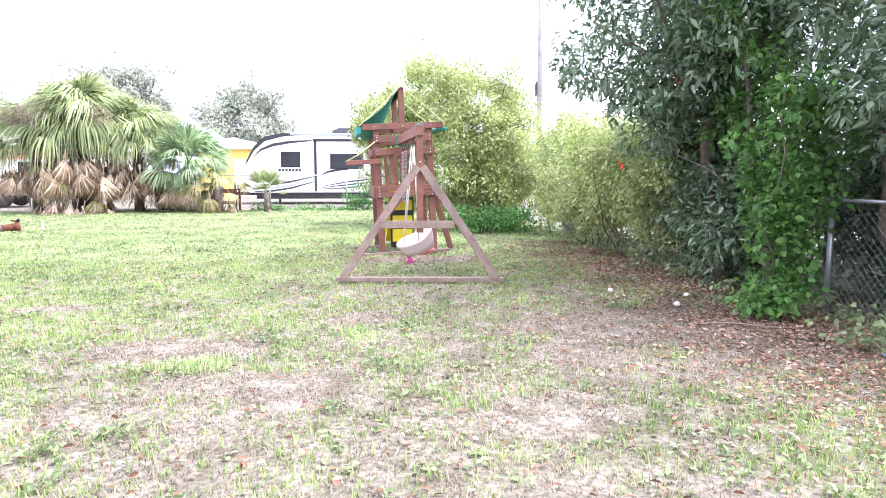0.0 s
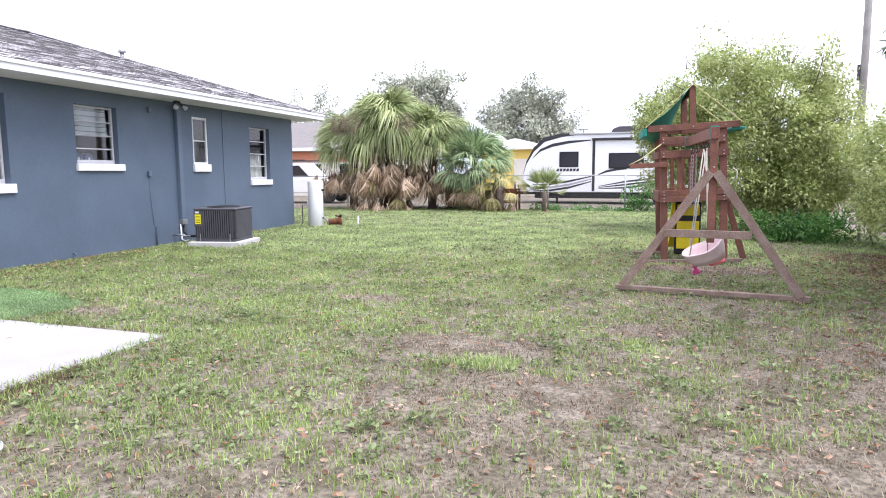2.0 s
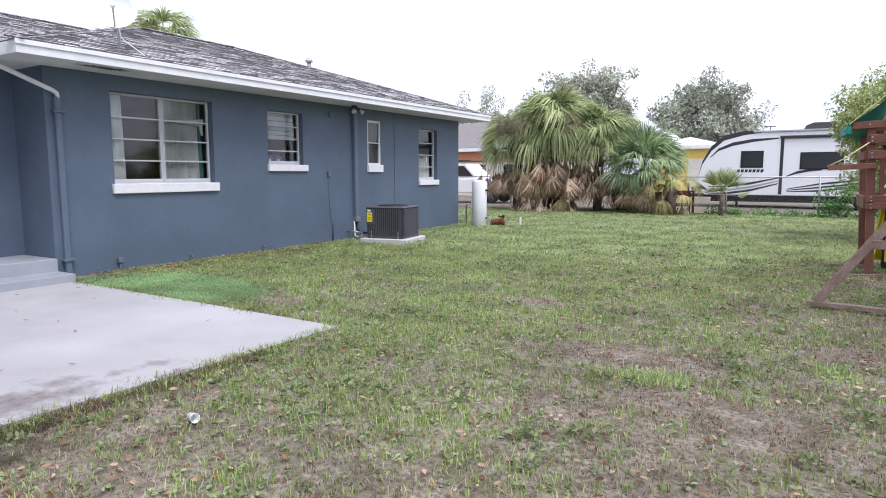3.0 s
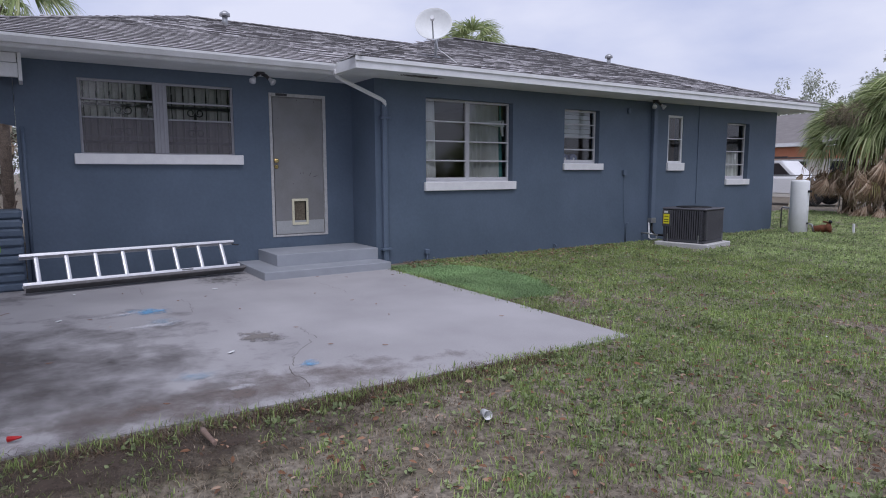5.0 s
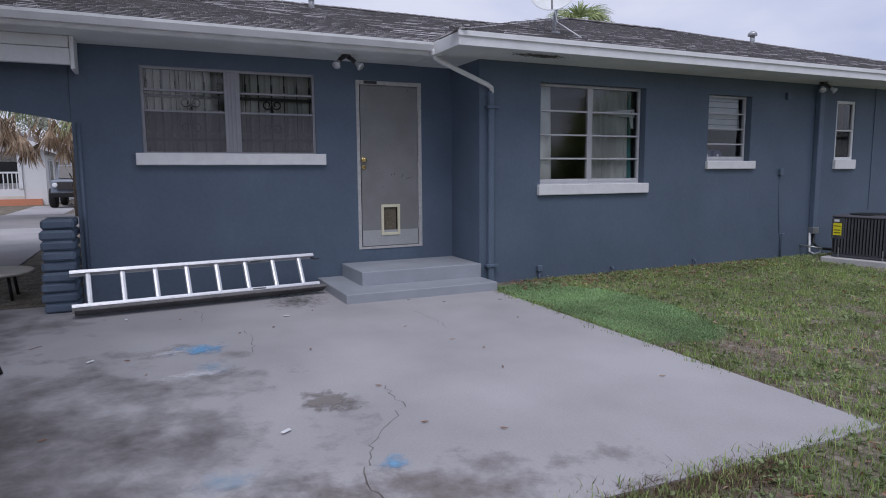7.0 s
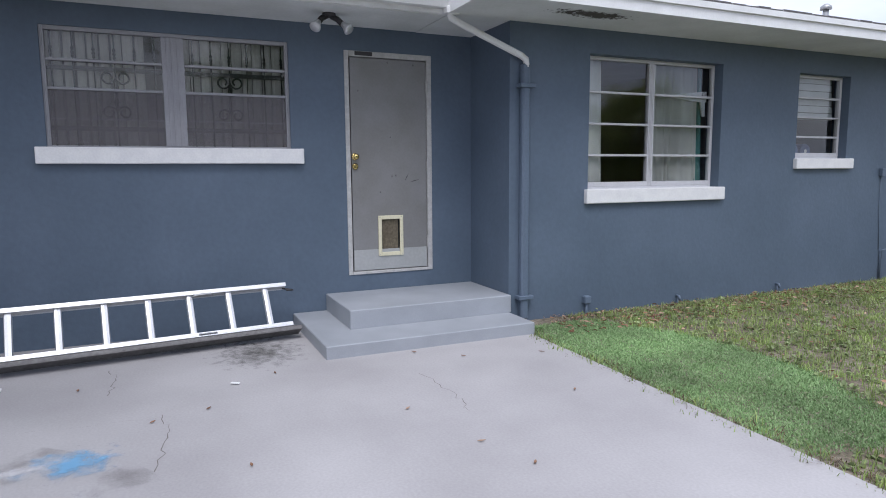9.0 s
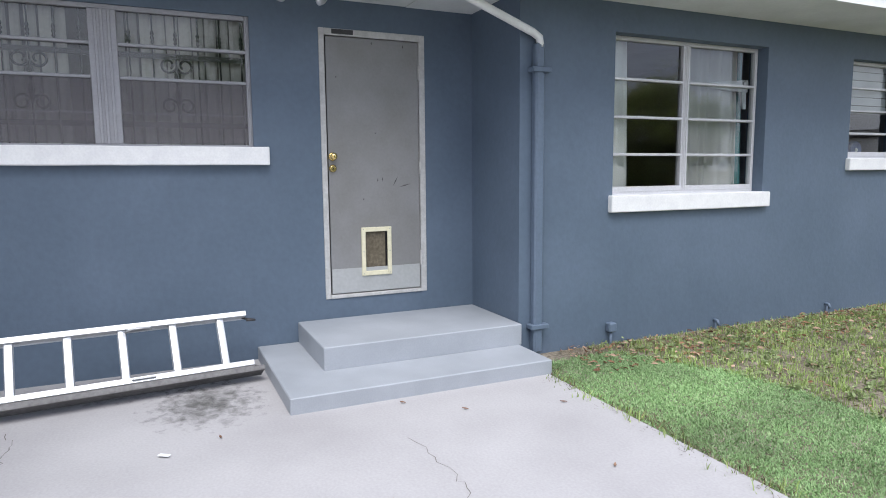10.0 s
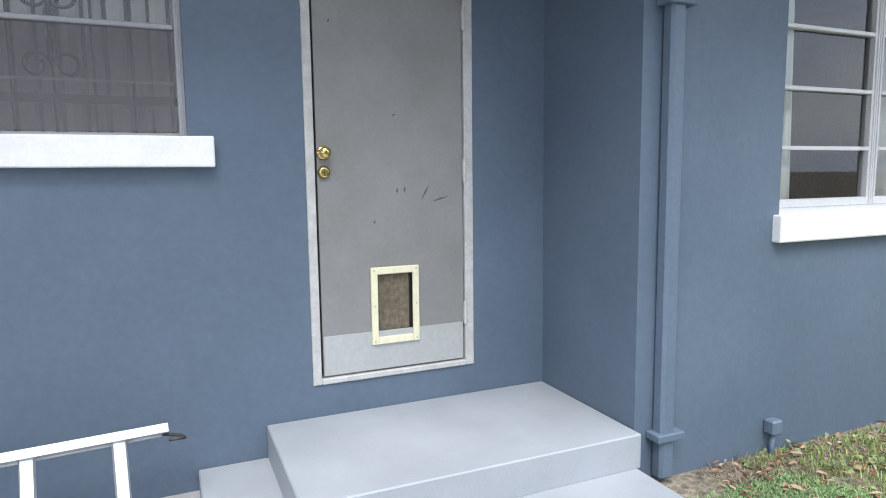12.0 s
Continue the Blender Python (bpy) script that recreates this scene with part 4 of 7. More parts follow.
def build_tank():
    x, y = -7.45, 14.42
    tk = thing("water_tank", "tall pale grey pressure tank standing on the lawn", "water tank", pose(x, y, ground_z(x, y)))
    part("shell", lathe([(0.175, 0), (0.19, 0.02), (0.19, 1.13), (0.175, 1.16), (0.11, 1.175), (0.02, 1.18)], 28), M_SOFFIT, tk)
    part("valve", boxes((0.18, 0.25, -0.03, 0.03, 0.9, 0.95), (0.19, 0.23, -0.02, 0.02, 0.2, 0.24), bev=0.006), M_BLACK, tk)
    part("pipe", tube([(0.2, 0, 0.22), (0.3, 0, 0.2), (0.34, 0.02, 0.05)], 0.02, 8), M_STEEL, tk)
    pump = thing("water_pump", "rusty brown water pump beside the tank", "pump", pose(-7.02, 14.67, ground_z(-7.0, 14.7)))
    part("motor", lathe([(0.05, -0.22), (0.08, -0.2), (0.085, 0.0), (0.08, 0.06), (0.11, 0.08), (0.11, 0.14), (0.05, 0.16)], 16, pose(0, 0, 0.11, 0, 80, 20)), M_RUST, pump)
    part("foot", boxes((-0.2, 0.2, -0.08, 0.08, 0, 0.03), bev=0.005), M_RUST, pump)
    part("pipe", tube([(0.12, 0.0, 0.1), (0.14, 0, 0.24), (-0.02, 0.02, 0.26)], 0.022, 8), M_RUST, pump)
    part("valve", lathe([(0.035, 0), (0.04, 0.03), (0.02, 0.06)], 10, pose(0.14, 0, 0.24)), M_BLACK, pump)
    st = tagged(part("stake", boxes((-6.67, -6.63, 15.2, 15.24, -0.05, 0.2), bev=0.004), M_WHITE), "short white stake in the lawn", "stake")
    wp = tagged(part("well_pipe", tube([(-8.08, 14.85, -0.02), (-8.08, 14.85, 0.5), (-8.03, 14.84, 0.52), (-7.62, 14.47, 0.52)], 0.018, 8), M_STEEL), "grey pipe beside the pressure tank", "pipe")
    wp2 = tagged(part("well_pipe", tube([(-7.85, 14.75, -0.02), (-7.85, 14.75, 0.62)], 0.018, 8), M_PET), "cream plastic pipe beside the tank", "pipe")


build_tank()


# ---- ladder ----
M_DULL = mat("dull_aluminium", (0.17, 0.165, 0.165), 0.6, metal=0.3, var=0.2, scale=6)


def build_ladder():
    a, b = Vector((-8.22, -0.17, 0.052)), Vector((-8.475, 2.29, 0.052))
    d = (b - a).normalized()
    n = Vector((0, 0, 1)).cross(d)
    back = Vector((-1, 0, 0)) - d * Vector((-1, 0, 0)).dot(d)
    back.normalize()
    up = (Vector((0, 0, 1)) * 0.85 + back * 0.53).normalized()
    face = d.cross(up).normalized()
    m = Matrix((d, face, up)).transposed().to_4x4()
    m.translation = a
    L = (b - a).length
    lad = thing("extension_ladder", "aluminium ladder lying on its side along the wall", "ladder", m)
    for z, off in ((0.045, 0.0), (0.405, 0.0)):
        r = part("rail", boxes((0, L, -0.042, 0.042, z, z + 0.006), (0, L, -0.042, -0.036, z - 0.006, z + 0.03), (0, L, 0.036, 0.042, z - 0.006, z + 0.03), bev=0.0015), M_ALU, lad)
        for k in range(8):
            part("rung_cap", lathe([(0.012, 0), (0.01, 0.004)], 8, pose(0.16 + k * 0.305, 0, z - 0.004)), M_DARK, r)
    rr = part("back_rail", boxes((0.02, L + 0.05, -0.03, 0.105, -0.018, -0.012), (0.02, L + 0.05, -0.03, -0.024, -0.022, -0.007), (0.02, L + 0.05, 0.099, 0.105, -0.022, 0.012), bev=0.0015), M_DULL, lad)
    web = part("rail_web", boxes((0, L, 0.030, 0.036, -0.016, 0.038), bev=0.001), M_DULL, lad, "dull grey rail side with dark rung holes")
    for k in range(8):
        part("rung_hole", lathe([(0.013, 0), (0.011, 0.003), (0.0005, 0.003)], 8, Matrix.Translation((0.16 + k * 0.305, 0.036, 0.012)) @ Matrix.Rotation(radians(-90), 4, "X")), M_DARK, web)
    rung = None
    for k in range(8):
        mm = pose(0.16 + k * 0.305, 0, 0.049)
        if rung is None:
            outline = [(-0.022, -0.022), (-0.008, -0.019), (0.008, -0.022), (0.022, -0.019), (0.027, 0.0), (0.02, 0.022), (0, 0.025), (-0.02, 0.022), (-0.027, 0.0)]
            rung = part("rung", prism(outline, (0, 0.357), "z"), M_ALU, lad, m=mm).data
        else:
            share("rung", rung, lad, mm)
    hook = part("rung_lock", boxes((2.02 - 0.305, 2.16 - 0.305, 0.02, 0.055, 0.385, 0.40), bev=0.004), M_STEEL, lad, "steel rung lock")
    part("lever", tube([(2.00 - 0.305, 0.05, 0.375), (2.09 - 0.305, 0.05, 0.40), (2.17 - 0.305, 0.05, 0.38)], 0.007, 6), M_STEEL, hook)
    part("rung_lock", boxes((2.02 - 0.305, 2.16 - 0.305, 0.02, 0.055, 0.052, 0.064), bev=0.004), M_STEEL, lad, "steel rung lock")
    for z in (0.05, 0.40):
        part("foot_clip", tube([(L - 0.02, -0.02, z + 0.005), (L + 0.05, -0.03, z - 0.01), (L + 0.06, 0.01, z - 0.03), (L, 0.02, z - 0.03)], 0.008, 6), M_DARK, lad)


build_ladder()


# ---- carport: rough stone pillar, beam, arched panel ----
def build_carport():
    pil = thing("stone_pillar", "low pillar of rough stacked blocks painted dark blue-grey", "pillar", pose(-8.80, -0.31, 0))
    rnd = random.Random(3)
    for k in range(9):
        z = k * 0.104
        bm = boxes((-0.27 + rnd.uniform(-0.02, 0.02), 0.25 + rnd.uniform(-0.025, 0.025), -0.13 + rnd.uniform(-0.02, 0.02), 0.175, z, z + 0.101), bev=0.024)
        bmesh.ops.subdivide_edges(bm, edges=[e for e in bm.edges if e.calc_length() > 0.15], cuts=4)
        for v in bm.verts:
            q = noise.noise((v.co.x * 7, v.co.y * 7, v.co.z * 7 + k))
            v.co += Vector((v.co.x, v.co.y, 0)).normalized() * 0.018 * q
        part("block", bm, M_WALL, pil, smooth=False)
    bm = boxes((XA - 0.12, XA - 0.002, -6.0, YL - 0.004, 2.23, ZT - 0.03))
    tagged(part("carport_panel", bm, M_WALL), "blue-grey arched carport panel", "panel", kind="structure")
    arch = [(-6.0, 2.23), (YL - 0.004, 2.23), (YL - 0.004, 1.91)] + [(YL - 0.004 - 3.0 * k / 12, 1.91 + 0.26 * math.sin(math.pi * k / 12 * 0.5) ** 0.8) for k in range(1, 13)] + [(-6.0, 2.17)]
    tagged(part("carport_arch", prism(arch, (XA - 0.11, XA - 0.012), "x"), M_WALL), "shallow blue-grey arch over the carport opening", "arch", kind="structure")
    beamy = thing("carport_beam", "white painted board beam at the carport edge", "beam", pose(0, 0, 0), kind="structure")
    part("board", boxes((-8.62, -8.56, -6.0, -0.06, 2.43, 2.585), bev=0.004), M_WHITE, beamy)
    part("board", boxes((-8.624, -8.564, -6.0, -0.065, 2.59, 2.70), bev=0.004), M_WHITE, beamy)
    part("end_trim", boxes((XA + 0.004, -8.555, -0.058, -0.02, 2.39, 2.702), bev=0.004), M_WHITE, beamy)
    tagged(part("carport_roof", boxes((-15.5, EA, -6.0, YA0, 2.71, 2.81), (-15.5, -8.99, YA0, YL - 0.01, 2.705, 2.75)), M_SOFFIT), "white carport roof underside", "roof", kind="structure")
    for x in (-11.0, -12.6, -14.2):
        tagged(part("carport_rafter", boxes((x - 0.04, x + 0.04, -6.0, YL - 0.02, 2.55, 2.702), bev=0.004), M_SOFFIT), "white painted carport rafter", "rafter", kind="structure")


build_carport()


# ---- the wooden playset ----
M_TARP = mat("green_tarp", (0.015, 0.24, 0.19), 0.55, var=0.1, scale=4, bump=0.15)
M_STRAP = mat("yellow_strap", (0.66, 0.62, 0.30), 0.7, var=0.1)
M_SLIDE = mat("yellow_plastic", (0.83, 0.66, 0.01), 0.35, var=0.06, scale=4, bump=0.05)
M_PINKWHITE = mat("pale_pink_plastic", (0.82, 0.66, 0.67), 0.4, var=0.06, scale=6, bump=0.04)
M_PINK = mat("hot_pink_plastic", (0.80, 0.12, 0.36), 0.4, var=0.06, bump=0.03)
M_CORAL = mat("coral_plastic", (0.72, 0.16, 0.18), 0.4, var=0.06, bump=0.03)
M_ROPE = mat("rope", (0.62, 0.58, 0.50), 0.9, var=0.1)
M_GREENMETAL = mat("green_bracket", (0.03, 0.22, 0.18), 0.5, var=0.1)


def bolts(parent, points, face="y"):
    for p in points:
        part("bolt", lathe([(0.013, 0), (0.012, 0.006), (0.006, 0.009)], 8, Matrix.Translation(p) @ Matrix.Rotation(radians(90), 4, "X")), M_STEEL, parent)


def build_playset():
    gz = -0.21
    ps = yard_fitted(thing("wooden_playset", "red-brown wooden play fort with a torn green canvas roof", "playset", pose(0.80, 11.78, gz, 0, -2.6, 5)))
    D = 1.05
    x0, x1 = -0.47, 0.47
    for x in (x0, x1):
        for y in (0.0, D):
            part("post", boxes((x - 0.055, x + 0.055, y - 0.045, y + 0.045, 0.0, 2.22 if y == 0 else 2.2), bev=0.006), M_WOOD, ps)
    for y in (-0.065, D + 0.065):
        part("roof_board", boxes((-0.72, 0.72, y - 0.02, y + 0.02, 2.21, 2.315), bev=0.005), M_WOOD, ps)
        part("board", boxes((-0.50, 0.50, y - 0.02, y + 0.02, 1.985, 2.115), bev=0.005), M_WOOD, ps)
        part("board", boxes((-0.52, 0.52, y - 0.02, y + 0.02, 1.76, 1.885), bev=0.005), M_WOOD, ps)
        r1 = part("rail", boxes((-0.54, 0.54, y - 0.02, y + 0.02, 1.125, 1.225), bev=0.005), M_WOOD, ps)
        part("rail", boxes((-0.54, 0.54, y - 0.02, y + 0.02, 1.025, 1.118), bev=0.005), M_WOOD, ps)
        for x in (-0.22, -0.04, 0.16, 0.32):
            part("baluster", boxes((x - 0.035, x + 0.035, y + (0.024 if y < 0 else -0.05), y + (0.05 if y < 0 else -0.024), 1.15, 1.83), bev=0.004), M_WOOD, ps)
    for x in (x0 - 0.075, x1 + 0.075):
        for z0, z1 in ((1.03, 1.22), (1.76, 1.88)):
            part("side_rail", boxes((x - 0.018, x + 0.018, -0.04, D + 0.04, z0, z1), bev=0.005), M_WOOD, ps)
    for k in range(7):
        part("floor_board", boxes((x0 + 0.06, x1 - 0.06, 0.0 + k * 0.15, 0.14 + k * 0.15, 1.06, 1.085), bev=0.003), M_WOOD, ps)
    for y in (-0.05, D + 0.05):
        part("king_post", boxes((-0.055, 0.045, y - 0.035, y + 0.035, 2.31 if y < 0 else 2.2, 2.93), bev=0.005), M_WOOD, ps)
    part("ridge_board", boxes((-0.03, 0.02, -0.02, D + 0.02, 2.80, 2.92), bev=0.005), M_WOOD, ps)
    # sagging canvas over one slope, hem straps on all edges
    bm = bmesh.new()
    rows = []
    for i in range(9):
        u = i / 8
        row = []
        for j in range(9):
            v = j / 8
            sag = math.sin(math.pi * u) * (0.06 + 0.42 * v) + 0.012 * math.sin(9 * v + 5 * u)
            row.append(bm.verts.new((-0.02 - 0.76 * u + 0.05 * math.sin(math.pi * u) * 0, -0.09 + (D + 0.18) * v, 2.93 - 0.66 * u - sag)))
        rows.append(row)
    for a, b in zip(rows, rows[1:]):
        for j in range(8):
            bm.faces.new((a[j], a[j + 1], b[j + 1], b[j])).smooth = True
    tarp = part("canvas", bm, M_TARP, ps, "sagging green canvas")
    tarp.modifiers.new("cloth", "SOLIDIFY").thickness = 0.004
    part("canvas_flap", boxes((-0.80, -0.73, -0.10, D + 0.1, 2.14, 2.27), bev=0.01), M_TARP, ps, "green canvas edge")
    part("canvas_flap", boxes((0.60, 0.80, -0.055, D + 0.1, 2.17, 2.22), bev=0.01), M_TARP, ps, "torn strip of green canvas")
    for y in (-0.10, D + 0.10):
        for s in (-1, 1):
            part("hem_strap", beam((0.0, y, 2.945), (s * 0.76, y, 2.28), 0.03, 0.012, 0.003), M_STRAP, ps, "yellow hem strap")
    # arm with a rope, slanting brace, ground boards
    part("arm", boxes((-1.02, -0.40, -0.12, -0.085, 1.62, 1.70), bev=0.005), M_WOOD, ps)
    part("arm_rope", tube([(-1.03, -0.10, 1.68), (-0.82, -0.10, 1.78), (-0.48, -0.07, 2.02)], 0.010, 6), M_STRAP, ps)
    part("brace", beam((0.56, 0.15, 1.0), (0.80, 0.1, 0.02), 0.05, 0.10), M_WOOD, ps)
    part("brace", beam((-0.30, -0.055, 0.75), (-0.05, -0.055, 1.03), 0.02, 0.07), M_WOOD, ps)
    part("ground_board", boxes((-1.0, 0.75, -0.10, -0.05, 0.0, 0.05), bev=0.005), M_GREYWOOD, ps)
    part("ground_board", boxes((-0.95, -0.45, 0.95, 1.0, 0.02, 0.07), bev=0.005), M_GREYWOOD, ps)
    part("handle", tube([(0.60, -0.10, 1.55), (0.66, -0.12, 1.50), (0.66, -0.12, 1.38), (0.60, -0.10, 1.33)], 0.012, 6), M_ROPE, ps)
    for z in (2.05, 1.82, 1.175, 1.07):
        bolts(ps, [(x0, -0.085, z + 0.025), (x0, -0.085, z - 0.03), (x1, -0.085, z + 0.025), (x1, -0.085, z - 0.03)])
    bolts(ps, [(-0.5, -0.085, 2.26), (0.5, -0.085, 2.26), (0, -0.085, 2.26)])
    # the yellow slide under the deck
    sl = yard_fitted(thing("yellow_slide", "yellow plastic slide with dark bands behind the fort", "slide", pose(0.72, 12.45, gz, 0, 0, 8)))
    pr = []
    for k in range(13):
        t = k / 12
        pr.append((0.1 + 0.9 * t, 1.02 * (1 - t) ** 1.25 + 0.10))
    for k in range(0, 12, 3):
        pts = pr[k:k + 4]
        bm = prism([(y, z) for y, z in pts] + [(y, z - 0.05) for y, z in pts[::-1]], (-0.2, 0.2), "x", 0.012)
        part("panel", bm, M_SLIDE, sl, m=pose(0, 0, 0))
    part("front_shell", boxes((-0.22, 0.2, -0.02, 0.05, 0.12, 0.40), bev=0.03), M_SLIDE, sl)
    part("front_shell", boxes((-0.22, 0.2, -0.02, 0.05, 0.46, 0.66), bev=0.03), M_SLIDE, sl)
    part("front_shell", boxes((-0.22, 0.2, -0.02, 0.05, 0.72, 0.96), bev=0.03), M_SLIDE, sl)
    part("band", boxes((-0.23, 0.21, -0.01, 0.06, 0.04, 0.98), bev=0.02), M_BLACK, sl, "dark backing band")
    for s in (-0.22, 0.2):
        part("side_lip", tube([(s, y, z + 0.06) for y, z in pr], 0.03, 8), M_SLIDE, sl)
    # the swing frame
    sf = yard_fitted(thing("swing_set", "weathered wooden A-frame swing with a beam bolted to the fort", "swing set", pose(0, 0, 0)))
    ax, ay = 0.83, 8.68
    L, R = Vector((-0.235, 8.79, gz)), Vector((1.87, 8.56, gz))
    part("upright", boxes((ax - 0.045, ax + 0.045, ay - 0.02, ay + 0.02, 0.44, 1.84), bev=0.005), M_WOOD, sf)
    part("leg", beam((ax - 0.03, ay - 0.045, 1.30), L + Vector((0.04, -0.045, 0.05)), 0.042, 0.10), M_GREYWOOD, sf)
    part("leg", beam((ax + 0.03, ay - 0.045, 1.30), R + Vector((-0.04, -0.045, 0.05)), 0.042, 0.10), M_GREYWOOD, sf)
    part("crossbar", beam((0.29, ay - 0.04 - 0.045, 0.555), (1.27, ay - 0.14 - 0.045, 0.555), 0.04, 0.095), M_GREYWOOD, sf)
    part("base_board", beam(L + Vector((-0.05, -0.02, 0.03)), R + Vector((0.06, -0.02, 0.03)), 0.085, 0.055), M_GREYWOOD, sf)
    bm = beam((ax, ay - 0.06, 1.77), (0.64, 11.66, 1.79), 0.085, 0.14)
    bmn = part("swing_beam", bm, M_WOOD, sf)
    part("bracket", boxes((ax - 0.052, ax + 0.052, ay + 0.02, ay + 0.028, 1.62, 1.86), bev=0.002), M_GREENMETAL, sf, "green steel bracket")
    part("bracket", boxes((0.58, 0.70, 11.64, 11.65, 1.70, 1.88), bev=0.002), M_GREENMETAL, sf, "green steel bracket")
    bolts(sf, [(ax, ay - 0.1, 1.36), (ax - 0.1, ay - 0.1, 0.56), (ax + 0.1, ay - 0.11, 0.56), (0.36, ay - 0.09, 0.555), (1.2, ay - 0.17, 0.555), (ax, ay - 0.03, 1.7)])
    for y in (9.45, 9.75, 10.2, 10.5, 10.9, 11.2):
        t = (y - 8.62) / 3.04
        hk = part("hanger", tube([(ax - 0.19 * t, y, 1.70 + 0.02 * t), (ax - 0.19 * t + 0.02, y, 1.64), (ax - 0.19 * t, y, 1.58)], 0.008, 6), M_DARK, sf)
    # toddler swing
    sw = thing("toddler_swing", "pale pink bucket swing seat with hot pink front leg", "swing", pose(0.86, 9.62, 0.17, 30, -20, -12))
    bm = bmesh.new()
    rings = []
    for j, (ry, rx, z) in enumerate(((0.06, 0.10, -0.10), (0.12, 0.22, -0.09), (0.145, 0.27, 0.0), (0.15, 0.285, 0.10), (0.165, 0.30, 0.13), (0.15, 0.28, 0.14), (0.12, 0.24, 0.06), (0.09, 0.2, -0.03), (0.05, 0.1, -0.06))):
        ring = []
        for k in range(24):
            a = 2 * math.pi * k / 24
            back = 0.10 * max(0, math.cos(a)) ** 2 if j in (2, 3, 4, 5) else 0
            ring.append(bm.verts.new((rx * math.cos(a), ry * math.sin(a) * (1 + 0.1 * math.cos(2 * a)), z + back)))
        rings.append(ring)
    for a, b in zip(rings, rings[1:]):
        for k in range(24):
            bm.faces.new((a[k], a[(k + 1) % 24], b[(k + 1) % 24], b[k])).smooth = True
    bm.faces.new(rings[0][::-1])
    bm.faces.new(rings[-1])
    part("seat", bm, M_PINKWHITE, sw)
    part("underside", boxes((-0.02, 0.2, -0.10, 0.10, -0.14, -0.085), bev=0.02), M_CORAL, sw, "coral plastic underside")
    leg = part("front_leg", tube([(-0.19, 0, -0.02), (-0.21, 0, -0.12), (-0.22, 0, -0.2)], 0.03, 10, 0.022), M_PINK, sw, "hot pink front leg")
    part("foot_rest", prism([(-0.06, -0.03), (0.06, -0.03), (0.035, 0.05), (-0.035, 0.05)], (-0.03, 0.03), "y", 0.01), M_PINK, leg, m=pose(-0.225, 0, -0.22))
    for a, b in (((-0.2, -0.1, 0.1), (0.79, 9.45)), ((0.05, -0.14, 0.12), (0.79, 9.45)), ((-0.2, 0.1, 0.1), (0.77, 9.75)), ((0.16, 0.12, 0.16), (0.77, 9.75))):
        top = sw.matrix_basis.inverted() @ Vector((b[0], b[1], 1.62))
        part("rope", tube([a, tuple(Vector(a).lerp(top, 0.5)), top], 0.009, 6), M_ROPE, sw)
    yard_fitted(sw)
    # chains that hang bunched beside the fort
    for x, y in ((0.70, 11.1), (0.72, 10.6), (0.68, 11.3)):
        ch = thing("swing_chain", "loose dark swing chain hanging from the beam", "chain", pose(x, y, 0.75), "chains on the beam")
        yard_fitted(ch)
        link = None
        for k in range(28):
            m = pose(0, 0, k * 0.031, 0, 0, 90 * (k % 2))
            if link is None:
                pts = [(0.009 * math.cos(a), 0, 0.015 + 0.02 * math.sin(a)) for a in [2 * math.pi * q / 8 for q in range(9)]]
                link = part("link", tube(pts, 0.0035, 5), M_STEEL, ch, m=m).data
            else:
                share("link", link, ch, m)


build_playset()


# ---- chain-link fences ----
def build_fence(label, a, b, height, name="chain_link_fence", mesh=0.065, wire=0.0035, spacing=2.6, gap=None):
    a, b = Vector(a), Vector(b)
    d = b - a
    L = d.length
    ang = math.degrees(math.atan2(d.y, d.x))
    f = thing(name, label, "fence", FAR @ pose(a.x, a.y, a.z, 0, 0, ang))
    n = max(1, round(L / spacing))
    post = None
    for k in range(n + 1):
        x = L * k / n
        if post is None:
            post = part("post", tube([(0, 0, -0.1), (0, 0, height + 0.04)], 0.026, 8), M_STEEL, f, m=pose(x, 0.03, 0)).data
        else:
            share("post", post, f, pose(x, 0.03, 0))
    part("top_rail", tube([(0, 0.03, height), (L, 0.03, height)], 0.018, 8), M_STEEL, f)
    verts, faces = [], []
    step = mesh * 1.41
    for s in (1, -1):
        k = -int(height / step) - 1
        while k * step < L + height:
            x0 = k * step
            z0, z1 = 0.03, height
            xa, xb = x0, x0 + (z1 - z0)
            if s < 0:
                xa, xb = xb, xa
            lo, hi = max(0.0, min(xa, xb)), min(L, max(xa, xb))
            if hi > lo:
                za = z0 + (lo - xa) / (xb - xa) * (z1 - z0)
                zb = z0 + (hi - xa) / (xb - xa) * (z1 - z0)
                i = len(verts)
                w = wire
                verts.extend([(lo, 0.004 * s - w / 2, za - w), (lo, 0.004 * s - w / 2, za + w), (hi, 0.004 * s - w / 2, zb + w), (hi, 0.004 * s - w / 2, zb - w), (lo, 0.004 * s + w / 2, za), (hi, 0.004 * s + w / 2, zb)])
                faces.extend([(i, i + 1, i + 2, i + 3), (i + 1, i + 4, i + 5, i + 2), (i + 4, i, i + 3, i + 5)])
            k += 1
    raw("wire_mesh", verts, faces, M_STEEL, f, kind="stuff")
    return f


build_fence("grey chain-link fence along the overgrown side of the yard", (4.61, 0.48, -0.02), (3.82, 14.1, -0.02), 1.0, spacing=1.75, mesh=0.055, wire=0.0016)
build_fence("grey chain-link fence at the far end of the yard", (-14.0, 22.75, 0.0), (4.3, 22.75, -0.1), 1.18, wire=0.0014)


# ---- the travel trailer ----
M_GEL = mat("white_gelcoat", (0.82, 0.83, 0.85), 0.3, var=0.02, scale=1.5, bump=0.02)
M_TINT = mat("dark_tinted_window", (0.02, 0.022, 0.026), 0.12, var=0.1, bump=0.0)
M_DECAL = mat("dark_decal", (0.035, 0.035, 0.04), 0.4, var=0.05, bump=0)
